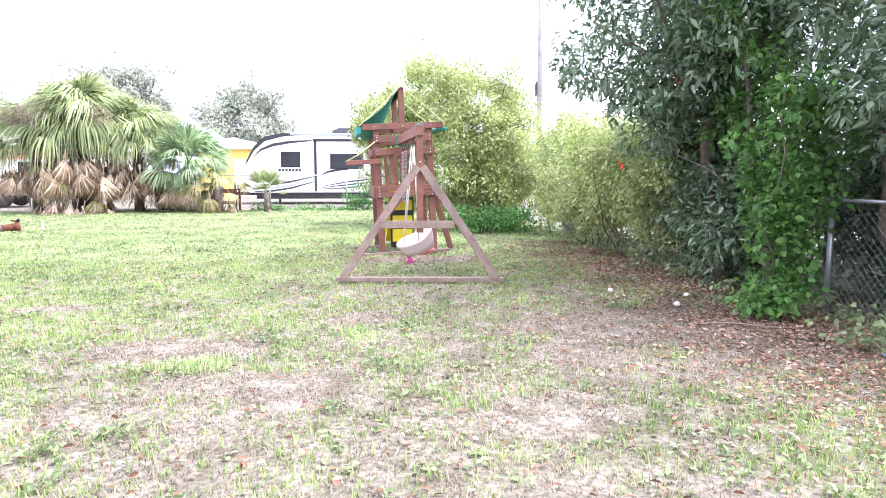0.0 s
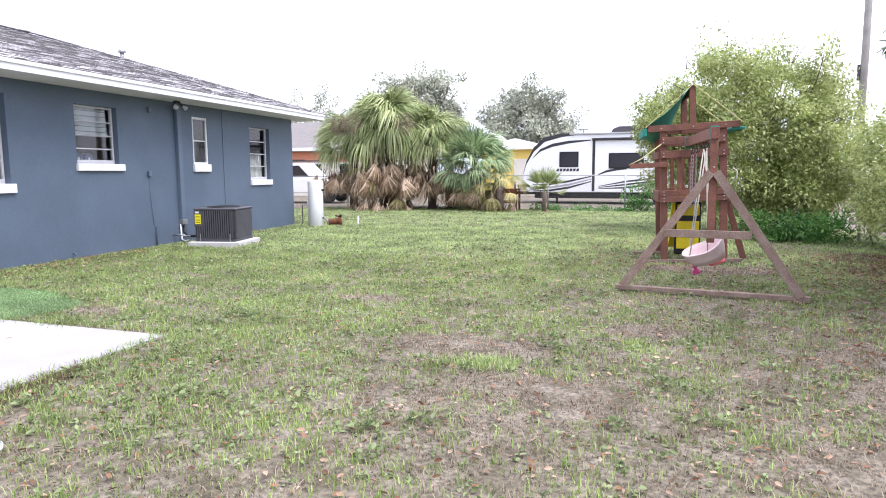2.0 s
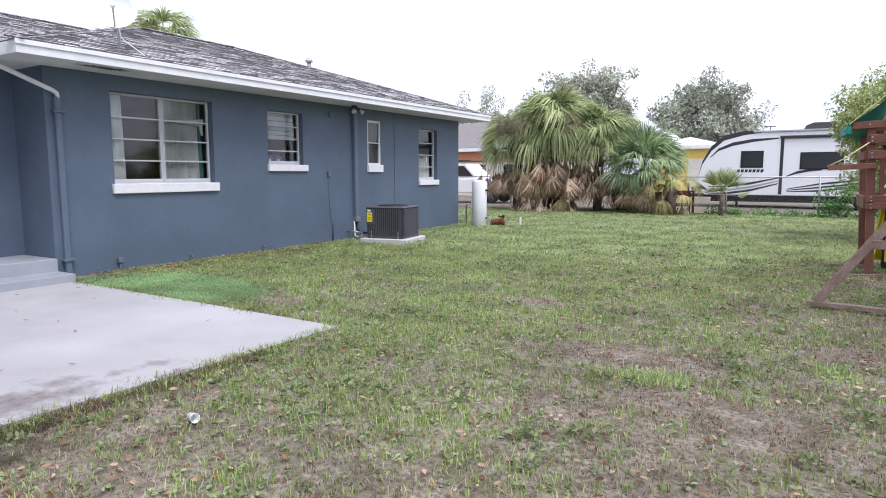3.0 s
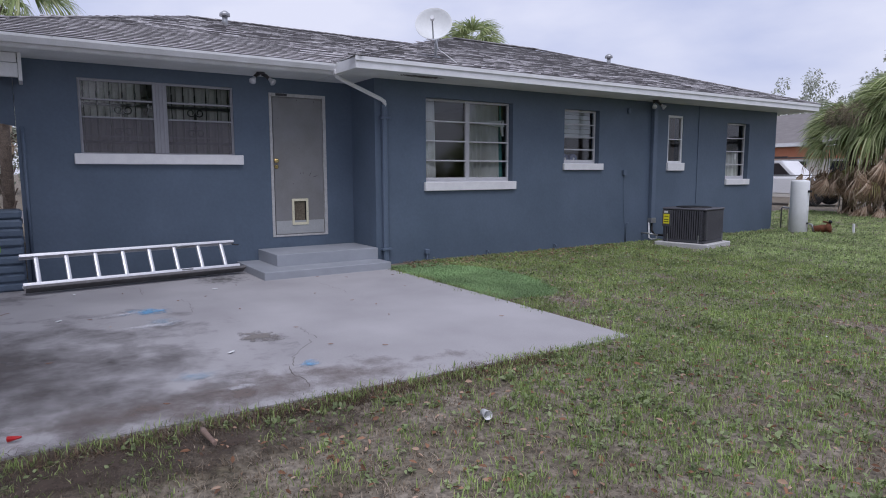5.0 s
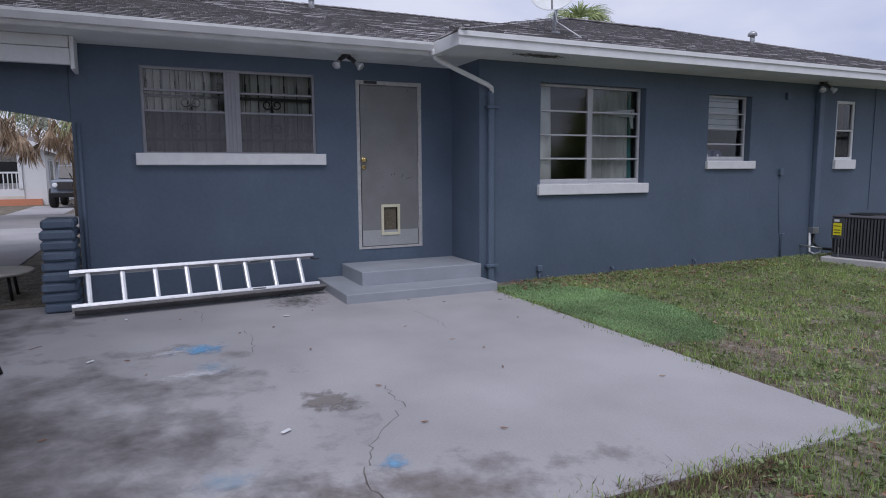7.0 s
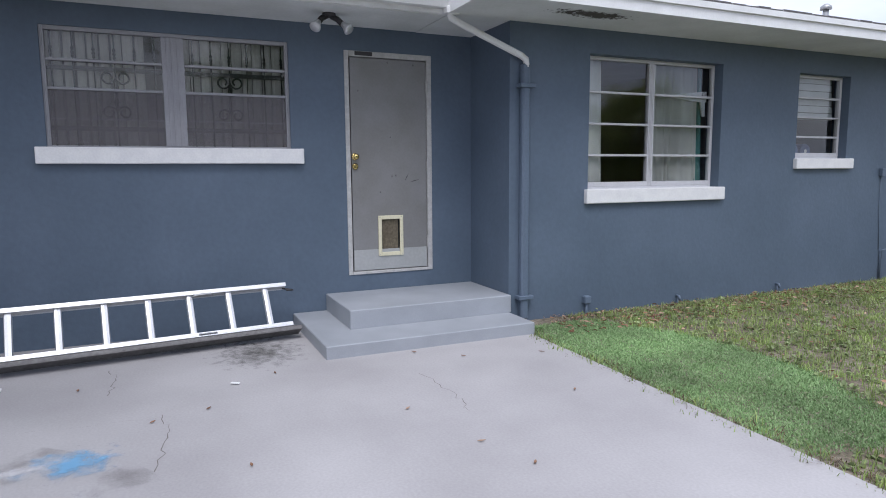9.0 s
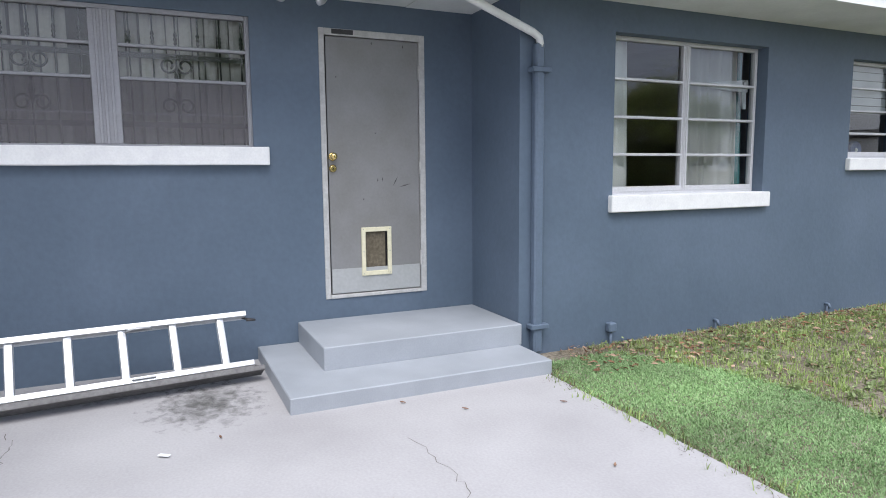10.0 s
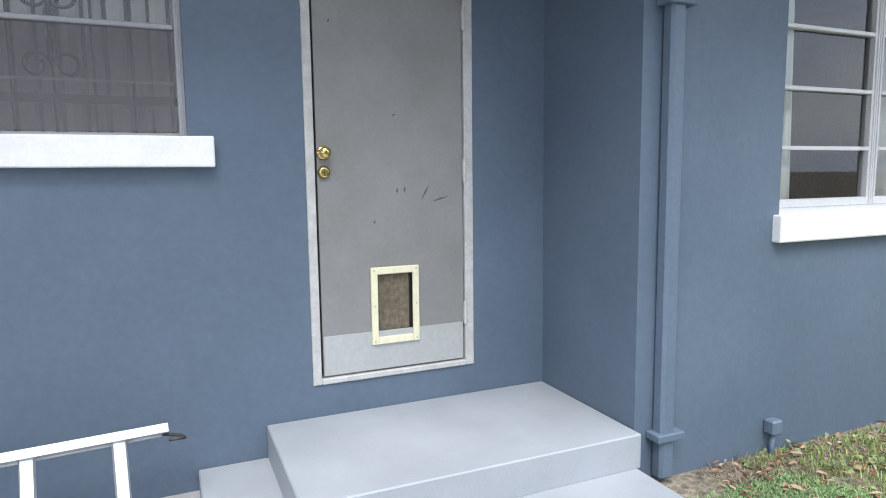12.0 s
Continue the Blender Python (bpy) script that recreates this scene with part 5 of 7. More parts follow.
M_DECALGREY = mat("grey_decal", (0.38, 0.39, 0.42), 0.4, var=0.05, bump=0)
M_TYRE = mat("tyre_rubber", (0.02, 0.02, 0.02), 0.8, var=0.1)


def wheel(parent, x, y, z, r, w=0.2):
    tyre = part("wheel", lathe([(r * 0.62, -w / 2), (r * 0.93, -w / 2), (r, -w * 0.3), (r, w * 0.3), (r * 0.93, w / 2), (r * 0.62, w / 2)], 24, pose(x, y, z, 90, 0, 0)), M_TYRE, parent)
    part("rim", lathe([(r * 0.62, -w * 0.42), (r * 0.5, -w * 0.3), (r * 0.2, -w * 0.32), (r * 0.15, -w * 0.38), (0.01, -w * 0.38)], 20, pose(x, y, z, -90, 0, 0) @ Matrix.Scale(-1, 4, (0, 0, 1))), M_STEEL, tyre)
    return tyre


def strip_decal(points, width, y, material, parent, label=""):
    """A tapered swoosh on the trailer's side."""
    n = len(points)
    up = [(x, z + width * math.sin(math.pi * (k + 0.4) / n) * 0.5) for k, (x, z) in enumerate(points)]
    dn = [(x, z - width * math.sin(math.pi * (k + 0.4) / n) * 0.5) for k, (x, z) in enumerate(points)]
    return part("decal", prism(up + dn[::-1], (y - 0.003, y), "y"), material, parent, label)


def build_trailer():
    gz = ground_z(-1, 27)
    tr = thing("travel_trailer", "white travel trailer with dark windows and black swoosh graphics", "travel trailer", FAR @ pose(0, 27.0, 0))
    W, xl, xr, zb, zt = 2.4, -5.32, 3.4, 0.47, 2.86
    prof = [(xl + 0.25, zb), (xl + 0.05, zb + 0.25), (xl, zb + 0.75), (xl + 0.10, zb + 1.25), (xl + 0.42, zb + 1.8), (xl + 0.85, zt - 0.20), (xl + 1.35, zt - 0.05), (xl + 1.9, zt), (xr, zt), (xr, zb)]
    part("body", prism(prof, (0, W), "y", 0.03), M_GEL, tr)
    part("roof_trim", boxes((-3.4, xr - 0.05, -0.05, 0.012, zt - 0.055, zt + 0.012), bev=0.01), M_DECALGREY, tr)
    part("skirt", boxes((xl + 0.5, xr - 0.1, 0.05, W - 0.05, 0.22, zb + 0.02)), M_BLACK, tr)
    part("slide_edge", boxes((-2.47, -2.36, -0.012, -0.0, zb + 0.05, zt - 0.30), bev=0.004), M_DECAL, tr, "black slide-out edge")
    part("awning", boxes((-2.5, xr - 0.2, -0.09, -0.006, zt - 0.30, zt - 0.20), bev=0.02), M_DECAL, tr, "black rolled awning")
    part("slide_edge", boxes((0.55, 0.66, -0.012, -0.0, zb + 0.05, zt - 0.30), bev=0.004), M_DECAL, tr, "black slide-out edge")
    for x0, x1, z0, z1 in ((-3.80, -3.02, 1.50, 2.13), (-1.82, -0.46, 1.43, 2.05)):
        w = part("window_frame", boxes((x0, x1, -0.02, -0.001, z0, z1), bev=0.009), M_BLACK, tr)
        part("window_pane", boxes((x0 + 0.05, x1 - 0.05, -0.026, -0.021, z0 + 0.05, z1 - 0.05)), M_TINT, w)
    # nose band, swooshes
    nose = [(xl + 0.02, zb + 0.75), (xl + 0.14, zb + 1.22), (xl + 0.46, zb + 1.78), (xl + 0.9, zt - 0.22), (xl + 1.6, zt - 0.06), (xl + 2.2, zt - 0.03)]
    strip_decal(nose, 0.20, -0.001, M_DECAL, tr, "dark band round the nose")
    strip_decal([(-4.9, 1.9), (-4.6, 2.2), (-4.1, 2.40), (-3.4, 2.52), (-2.55, 2.58)], 0.13, -0.001, M_DECAL, tr)
    for dz, m in ((0.0, M_DECAL), (-0.14, M_DECALGREY), (-0.26, M_DECAL)):
        strip_decal([(-4.9, 0.78 + dz), (-4.2, 0.80 + dz), (-3.4, 0.92 + dz), (-2.5, 1.12 + dz * 0.8)], 0.09, -0.001, m, tr)
    strip_decal([(-2.3, 1.15), (-1.9, 1.32), (-1.5, 1.40), (-1.1, 1.42)], 0.10, -0.001, M_DECAL, tr)
    for dz in (0.0, 0.12, 0.24):
        strip_decal([(-2.2, 0.62 + dz * 0.4), (-1.2, 0.66 + dz), (-0.2, 0.78 + dz), (0.5, 0.9 + dz)], 0.07, -0.001, M_DECAL, tr)
    # maker's name as plain bars
    for k in range(7):
        x = -3.92 + k * 0.135
        part("name_bar", prism([(x, 1.33), (x + 0.10, 1.33), (x + 0.125, 1.44), (x + 0.025, 1.44)], (-0.004, -0.001), "y"), M_DECAL, tr)
    ac = part("roof_unit", prism([(-1.85, zt), (-1.75, zt + 0.20), (-1.5, zt + 0.30), (-0.9, zt + 0.30), (-0.78, zt + 0.16), (-0.75, zt)], (0.8, 1.5), "y", 0.03), M_DARK, tr, "dark roof air conditioner")
    part("aerial", boxes((-2.98, -2.95, 1.0, 1.03, zt, zt + 0.22), (-3.15, -2.78, 1.0, 1.03, zt + 0.2, zt + 0.23)), M_DARK, tr)
    part("hitch", boxes((xl - 0.9, xl + 0.6, 0.9, 1.5, 0.35, 0.47), bev=0.02), M_BLACK, tr)
    for x in (0.2, 1.1):
        for y in (0.2, W - 0.2):
            wheel(tr, x, y, gz + 0.34, 0.34)
    for x in (-3.9, 2.9):
        part("stabiliser", boxes((x - 0.04, x + 0.04, 0.15, 0.23, gz, 0.3)), M_BLACK, tr)
    part("jack", tube([(xl - 0.6, 1.2, gz), (xl - 0.6, 1.2, 0.9)], 0.04, 8), M_BLACK, tr)


build_trailer()


# ---- neighbours beyond the far fence ----
M_PEACH = mat("orange_house_paint", (0.62, 0.26, 0.15), 0.8, var=0.05)
M_CREAM = mat("cream_siding", (0.70, 0.66, 0.58), 0.8, var=0.05)
M_YELLOWH = mat("yellow_house_paint", (0.80, 0.60, 0.16), 0.8, var=0.05)
M_ROOFG = mat("grey_brown_roof", (0.21, 0.195, 0.19), 0.95, var=0.15, scale=3, bump=0.2)
M_CARWHITE = mat("white_car_paint", (0.80, 0.80, 0.80), 0.25, var=0.02, bump=0)
M_CARGLASS = mat("dark_car_glass", (0.03, 0.025, 0.025), 0.08, var=0.1, bump=0)
M_TAIL = mat("red_tail_lamp", (0.5, 0.02, 0.02), 0.3, bump=0)
M_ASPHALT = mat("asphalt", (0.28, 0.27, 0.27), 0.9, var=0.12, scale=1.5, bump=0.2)
M_BIN = mat("green_plastic_bin", (0.02, 0.24, 0.15), 0.5, var=0.08)


def hip_house(name, label, x0, x1, y0, y1, wall_h, roof_h, wall_m, roof_m, over=0.5, hip=0.45):
    h = thing(name, label, "house", FAR @ pose((x0 + x1) / 2, (y0 + y1) / 2, 0))
    w, d = (x1 - x0) / 2, (y1 - y0) / 2
    part("wall", boxes((-w, w, -d, d, -0.2, wall_h)), wall_m, h)
    bm = bmesh.new()
    a, b = w + over, d + over
    base = [bm.verts.new((sx * a, sy * b, wall_h)) for sx, sy in ((-1, -1), (1, -1), (1, 1), (-1, 1))]
    low = [bm.verts.new((sx * a, sy * b, wall_h - 0.16)) for sx, sy in ((-1, -1), (1, -1), (1, 1), (-1, 1))]
    if w >= d:
        r = [bm.verts.new((-(w - d * hip * 2 + over), 0, wall_h + roof_h)), bm.verts.new((w - d * hip * 2 + over, 0, wall_h + roof_h))]
        fs = ((0, 1, r[1], r[0]), (2, 3, r[0], r[1]))
        ends = ((3, 0, r[0]), (1, 2, r[1]))
    else:
        r = [bm.verts.new((0, -(d - w * hip * 2 + over), wall_h + roof_h)), bm.verts.new((0, d - w * hip * 2 + over, wall_h + roof_h))]
        fs = ((3, 0, r[0], r[1]), (1, 2, r[1], r[0]))
        ends = ((0, 1, r[0]), (2, 3, r[1]))
    for i, j, p, q in fs:
        bm.faces.new((base[i], base[j], p, q))
    for i, j, p in ends:
        bm.faces.new((base[i], base[j], p))
    for k in range(4):
        bm.faces.new((low[k], low[(k + 1) % 4], base[(k + 1) % 4], base[k]))
    bm.faces.new(low[::-1])
    bmesh.ops.recalc_face_normals(bm, faces=bm.faces)
    part("roof", bm, roof_m, h)
    part("fascia", boxes((-a - 0.02, a + 0.02, -b - 0.03, -b - 0.005, wall_h - 0.18, wall_h), (a + 0.005, a + 0.03, -b, b, wall_h - 0.18, wall_h)), M_WHITE, h, "white fascia")
    return h


ph = hip_house("neighbour_house", "orange and cream house with a grey hip roof", -27, -15.2, 33, 43, 2.75, 1.9, M_CREAM, M_ROOFG)
part("band", boxes((-5.9, 5.9, -5.03, -5.005, 1.95, 2.55)), M_PEACH, ph, "orange painted band")
for x in (4.6, 2.2, -1.0):
    w = part("window", boxes((x - 0.7, x + 0.7, -5.05, -5.0, 0.9, 1.9), bev=0.01), M_WHITE, ph)
    part("pane", boxes((x - 0.62, x + 0.62, -5.058, -5.052, 0.98, 1.82)), M_TINT, w)
yh = hip_house("yellow_house", "yellow house with a low roof and white garage door", -9.6, -6.2, 36, 45, 2.75, 0.5, M_YELLOWH, M_WHITE, over=0.35)
part("garage_door", boxes((0.2, 2.9, -4.56, -4.505, -0.1, 2.05), bev=0.01), M_CREAM, yh, "pale garage door")
for k in range(4):
    part("door_panel", boxes((0.28, 2.82, -4.575, -4.562, 0.05 + 0.5 * k, 0.5 + 0.5 * k), bev=0.006), M_CREAM, yh)
part("gable", prism([(-2.2, 2.75), (-1.2, 3.55), (-0.2, 2.75)], (-4.4, -2.0), "y"), M_WHITE, yh, "white gable")


def build_pickup(m, label):
    tk = thing("pickup_truck", label, "pickup truck", m)
    part("body", prism([(-2.6, 0.45), (-2.6, 1.05), (-0.5, 1.08), (0.9, 1.08), (2.4, 0.98), (2.6, 0.8), (2.6, 0.45)], (-0.9, 0.9), "y", 0.04), M_CARWHITE, tk)
    cab = part("cab", prism([(-0.75, 1.06), (-0.55, 1.72), (0.45, 1.74), (1.15, 1.06)], (-0.82, 0.82), "y", 0.05), M_CARWHITE, tk)
    for s in (-0.826, 0.81):
        part("window", prism([(-0.5, 1.14), (-0.4, 1.62), (0.38, 1.64), (0.86, 1.14)], (s, s + 0.016), "y"), M_CARGLASS, cab)
    part("rear_window", boxes((-0.78, -0.70, -0.65, 0.65, 1.2, 1.6), bev=0.01), M_CARGLASS, cab)
    rack = part("rack", boxes((-2.5, 0.7, -0.86, -0.8, 1.84, 1.90), (-2.5, 0.7, 0.8, 0.86, 1.84, 1.90), (-2.5, -2.44, -0.86, 0.86, 1.84, 1.90), (-1.4, -1.34, -0.86, 0.86, 1.84, 1.9), (-2.5, -2.44, -0.86, -0.8, 1.0, 1.9), (-1.4, -1.34, -0.86, -0.8, 1.0, 1.9), (-2.5, -2.44, 0.8, 0.86, 1.0, 1.9)), M_DARK, tk, "dark ladder rack")
    for x in (-1.7, 1.7):
        for y in (-0.82, 0.82):
            wheel(tk, x, y, 0.36, 0.36)
    for y in (-0.85, 0.75):
        part("tail_lamp", boxes((-2.64, -2.58, y, y + 0.1, 0.8, 1.03), bev=0.01), M_TAIL, tk)
    part("bumper", boxes((-2.75, -2.6, -0.85, 0.85, 0.42, 0.58), bev=0.02), M_STEEL, tk)


build_pickup(FAR @ pose(-15.3, 25.6, 0.0, 0, 0, 8), "white pickup truck with a dark ladder rack")

ut = thing("utility_trailer", "dark steel utility trailer behind the palms", "trailer", FAR @ pose(-7.4, 23.6, 0.0))
part("bed", boxes((-1.5, 1.3, -0.7, 0.7, 0.5, 0.6), bev=0.01), M_DARK, ut)
part("side_rail", boxes((-1.5, 1.3, -0.72, -0.68, 0.6, 0.66), (-1.5, 1.3, -0.72, -0.68, 0.84, 0.9), (-1.5, -1.45, -0.72, -0.68, 0.6, 0.9), (1.25, 1.3, -0.72, -0.68, 0.6, 0.9), (-0.1, -0.05, -0.72, -0.68, 0.6, 0.9)), M_RUST, ut)
part("fender", prism([(-0.1, 0.62), (-0.02, 0.74), (0.7, 0.74), (0.78, 0.62), (0.72, 0.62), (0.66, 0.69), (0.02, 0.69), (-0.04, 0.62)], (-0.98, -0.74), "y"), M_DARK, ut)
for y in (-0.85, 0.85):
    wheel(ut, 0.34, y, 0.33, 0.33)
gb = thing("storage_bin", "green plastic bin beside the palms", "bin", FAR @ pose(-6.6, 23.0, 0.0))
part("tub", prism([(-0.3, 0), (0.3, 0), (0.36, 0.7), (-0.36, 0.7)], (-0.3, 0.3), "y", 0.02), M_BIN, gb)
part("lid", boxes((-0.4, 0.4, -0.34, 0.34, 0.702, 0.76), bev=0.02), M_BIN, gb)
wt_ = thing("wooden_crate", "dark weathered wooden crate beside the palm", "crate", FAR @ pose(-4.75, 21.9, 0.0))
part("front", boxes((-0.35, -0.28, -0.3, -0.26, 0, 0.75), (0.28, 0.35, -0.3, -0.26, 0, 0.75), (-0.35, 0.35, -0.3, -0.27, 0.6, 0.7), (-0.35, 0.35, -0.3, -0.27, 0.25, 0.35)), M_RUST, wt_)
part("back", boxes((-0.35, -0.28, 0.26, 0.3, 0, 0.75), (0.28, 0.35, 0.26, 0.3, 0, 0.75), (-0.35, 0.35, -0.262, 0.3, 0.70, 0.74)), M_RUST, wt_)

# utility pole
M_POLE = mat("grey_pole_wood", (0.30, 0.285, 0.27), 0.9, var=0.2, scale=4, bump=0.3)
up = thing("utility_pole", "tall grey wooden utility pole behind the bushes", "utility pole", FAR @ pose(6.12, 24.0, -0.1))
part("pole", tube([(0, 0, 0), (0.02, 0, 5), (0, 0, 10.5)], 0.125, 12, 0.09), M_POLE, up)
part("cross_arm", boxes((-0.9, 0.9, -0.05, 0.05, 9.7, 9.82), bev=0.006), M_GREYWOOD, up)
part("bracket", boxes((-0.17, -0.10, -0.05, 0.05, 4.2, 4.7), bev=0.01), M_DARK, up)

# ---- across the street, seen through the carport ----
tagged(part("road", boxes((-27.5, -20.8, -90, 90, -0.2, 0.004)), M_ASPHALT), "pale worn asphalt street", "road", kind="structure")
tagged(part("pavement_drive", boxes((-20.8, -9.0, -5.5, -1.3, -0.2, 0.003), (-34.5, -27.5, -4.0, -2.2, -0.2, 0.003)), M_CONC), "pale concrete driveway", "driveway", kind="structure")
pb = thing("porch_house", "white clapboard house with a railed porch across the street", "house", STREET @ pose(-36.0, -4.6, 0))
part("wall", boxes((-9, -2.2, -11, 0, -0.1, 2.55), (-2.2, 0, -0.9, 0, -0.1, 2.55)), M_CARWHITE, pb)
part("porch_floor", boxes((-2.2, 0.1, -11, -0.9, 0.30, 0.42)), M_CREAM, pb)
part("brick_base", boxes((0.05, 0.14, -11, -0.2, -0.1, 0.28)), M_PEACH, pb, "red brick base")
part("skirt_wall", boxes((-0.02, 0.09, -11, -0.9, 0.28, 0.75)), M_CARWHITE, pb)
part("top_rail", boxes((0.0, 0.08, -11, -0.9, 1.45, 1.53)), M_WHITE, pb)
bal = None
for k in range(56):
    if bal is None:
        bal = part("baluster", boxes((0.02, 0.06, -0.02, 0.02, 0.75, 1.45)), M_WHITE, pb, m=pose(0, -1.0, 0)).data
    else:
        share("baluster", bal, pb, pose(0, -1.0 - k * 0.17, 0))
for y in (-1.0, -3.4, -6.0, -8.6):
    part("column", boxes((0.0, 0.14, y - 0.08, y + 0.08, 0.75, 2.4), bev=0.01), M_WHITE, pb)
part("roof", prism([(-11.6, 2.35), (-5.5, 4.7), (0.6, 2.35), (0.6, 2.55), (-5.5, 4.95), (-11.6, 2.55)], (-9.6, 0.5), "x"), M_ROOFG, pb)
part("gable", prism([(-11.0, 2.45), (-5.5, 4.6), (0.0, 2.45)], (-0.4, -0.02), "x"), M_CARWHITE, pb)
part("barge_board", prism([(-11.6, 2.3), (-5.5, 4.62), (0.6, 2.3), (0.6, 2.52), (-5.5, 4.9), (-11.6, 2.52)], (0.502, 0.56), "x"), M_WHITE, pb)
for x in (-1.2, -3.0, -5.5):
    w = part("window", boxes((x - 0.45, x + 0.45, 0.002, 0.05, 0.95, 2.1), bev=0.008), M_WHITE, pb)
    part("pane", boxes((x - 0.36, x + 0.36, 0.051, 0.056, 1.02, 2.03)), M_TINT, w)
for y in (-1.9, -4.5):
    w = part("window", boxes((-2.19, -2.14, y - 0.5, y + 0.5, 0.9, 2.1), bev=0.008), M_WHITE, pb)
    part("pane", boxes((-2.138, -2.132, y - 0.42, y + 0.42, 0.98, 2.02)), M_TINT, w)

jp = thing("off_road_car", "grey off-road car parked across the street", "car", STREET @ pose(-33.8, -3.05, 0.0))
M_CARGREY = mat("grey_car_paint", (0.20, 0.23, 0.28), 0.3, var=0.03, bump=0)
part("body", prism([(-2.2, 0.55), (-2.2, 1.15), (0.4, 1.2), (1.7, 1.15), (1.8, 0.55)], (-0.8, 0.8), "y", 0.05), M_CARGREY, jp)
part("cab", prism([(-2.1, 1.14), (-2.0, 1.78), (0.2, 1.8), (0.55, 1.17)], (-0.72, 0.72), "y", 0.05), M_CARGREY, jp)
part("windscreen", beam((0.60, 0, 1.22), (0.27, 0, 1.76), 1.3, 0.02), M_CARGLASS, jp)
part("grille", boxes((1.80, 1.84, -0.55, 0.55, 0.75, 1.08), bev=0.01), M_DARK, jp)
part("bumper", boxes((1.82, 2.0, -0.85, 0.85, 0.45, 0.65), bev=0.03), M_BLACK, jp)
for y in (-0.66, 0.66):
    part("headlight", lathe([(0.1, 0), (0.1, 0.05), (0.06, 0.07)], 16, pose(1.80, y * 0.95, 0.95, 0, 90, 0)), M_GEL, jp)
for x in (-1.5, 1.25):
    for y in (-0.78, 0.78):
        wheel(jp, x, y, 0.42, 0.42, 0.26)

# patio chair with bent tube legs
ch = thing("patio_chair", "black tube-legged patio chair at the slab's edge", "chair", pose(-5.90, -0.74, 0.0, 0, 0, 6))
for x in (-0.5, 0.5):
    part("leg", tube([(x, 0.36, 0.012), (x, 0.34, 0.10), (x, 0.22, 0.20), (x, -0.1, 0.26), (x, -0.3, 0.40)], 0.014, 8), M_BLACK, ch)
    part("leg", tube([(x, -0.40, 0.012), (x, -0.36, 0.2), (x, -0.30, 0.42), (x, -0.36, 0.9)], 0.014, 8), M_BLACK, ch)
part("seat", boxes((-0.5, 0.5, -0.34, 0.10, 0.38, 0.41), bev=0.012), M_BLACK, ch)
part("back", boxes((-0.5, 0.5, -0.37, -0.345, 0.45, 0.9), bev=0.01), M_BLACK, ch)
# low table under the carport
tb = thing("low_table", "low pale table in the shade of the carport", "table", pose(-9.75, -1.08, 0.0))
part("tabletop", lathe([(0.40, 0.28), (0.42, 0.29), (0.42, 0.31), (0.40, 0.32)], 28), M_CREAM, tb)
for a in (0.8, 2.4, 4.0, 5.5):
    part("leg", tube([(0.3 * math.cos(a), 0.3 * math.sin(a), 0), (0.26 * math.cos(a), 0.26 * math.sin(a), 0.285)], 0.018, 8), M_BLACK, tb)


# ---- plants ----
M_LEAF_DARK = leaf_mat("dark_green_leaf", (0.125, 0.195, 0.10), (0.33, 0.40, 0.28), trans=0.38, var=0.45, rough=0.35, spec=0.5)
M_LEAF_VINE = leaf_mat("bright_vine_leaf", (0.105, 0.23, 0.055), (0.19, 0.34, 0.085), trans=0.4)
M_LEAF_BUSH = leaf_mat("yellow_green_leaf", (0.42, 0.50, 0.19), (0.66, 0.68, 0.36), trans=0.45, var=0.45)
# Paled grey-green: haze over the distant trees is put into this leaf colour
M_LEAF_FAR = leaf_mat("haze_paled_leaf", (0.42, 0.45, 0.35), (0.55, 0.57, 0.47), trans=0.3)
M_LEAF_FERN = leaf_mat("fern_green_leaf", (0.09, 0.23, 0.055), (0.17, 0.33, 0.09), trans=0.35)
M_FROND = leaf_mat("palm_frond", (0.33, 0.41, 0.17), (0.60, 0.62, 0.35), trans=0.3, var=0.5)
M_FROND_BLUE = leaf_mat("blue_green_frond", (0.28, 0.40, 0.20), (0.50, 0.58, 0.34), trans=0.25, var=0.4)
M_FROND_OLD = leaf_mat("yellowing_frond", (0.48, 0.44, 0.18), (0.58, 0.51, 0.26), trans=0.25, var=0.35)
M_FROND_DEAD = leaf_mat("dead_brown_frond", (0.46, 0.33, 0.22), (0.70, 0.58, 0.44), trans=0.15, var=0.55, rough=0.8)
M_BLADE = leaf_mat("grass_blade", (0.285, 0.395, 0.115), (0.43, 0.51, 0.205), trans=0.3, var=0.4, rough=0.6)
# Lighter copy of M_BLADE: sunlight on the far lawn put into the colour
M_BLADE_FAR = leaf_mat("lightened_grass_blade", (0.375, 0.49, 0.185), (0.54, 0.61, 0.32), trans=0.35, var=0.25, rough=0.6)
M_STRAW = leaf_mat("dry_grass_blade", (0.255, 0.205, 0.145), (0.40, 0.335, 0.26), trans=0.2, var=0.4, rough=0.8)
M_WEED = leaf_mat("weed_leaf", (0.24, 0.305, 0.135), (0.35, 0.41, 0.21), trans=0.3)
M_LITTER = leaf_mat("dead_leaf", (0.28, 0.15, 0.09), (0.48, 0.35, 0.26), trans=0.1, var=0.5, rough=0.85)
M_RED = leaf_mat("red_flower", (0.55, 0.06, 0.03), (0.70, 0.12, 0.05), trans=0.3)

rng = np.random.default_rng(11)


def unit(v):
    return v / np.maximum(np.linalg.norm(v, axis=1, keepdims=True), 1e-9)


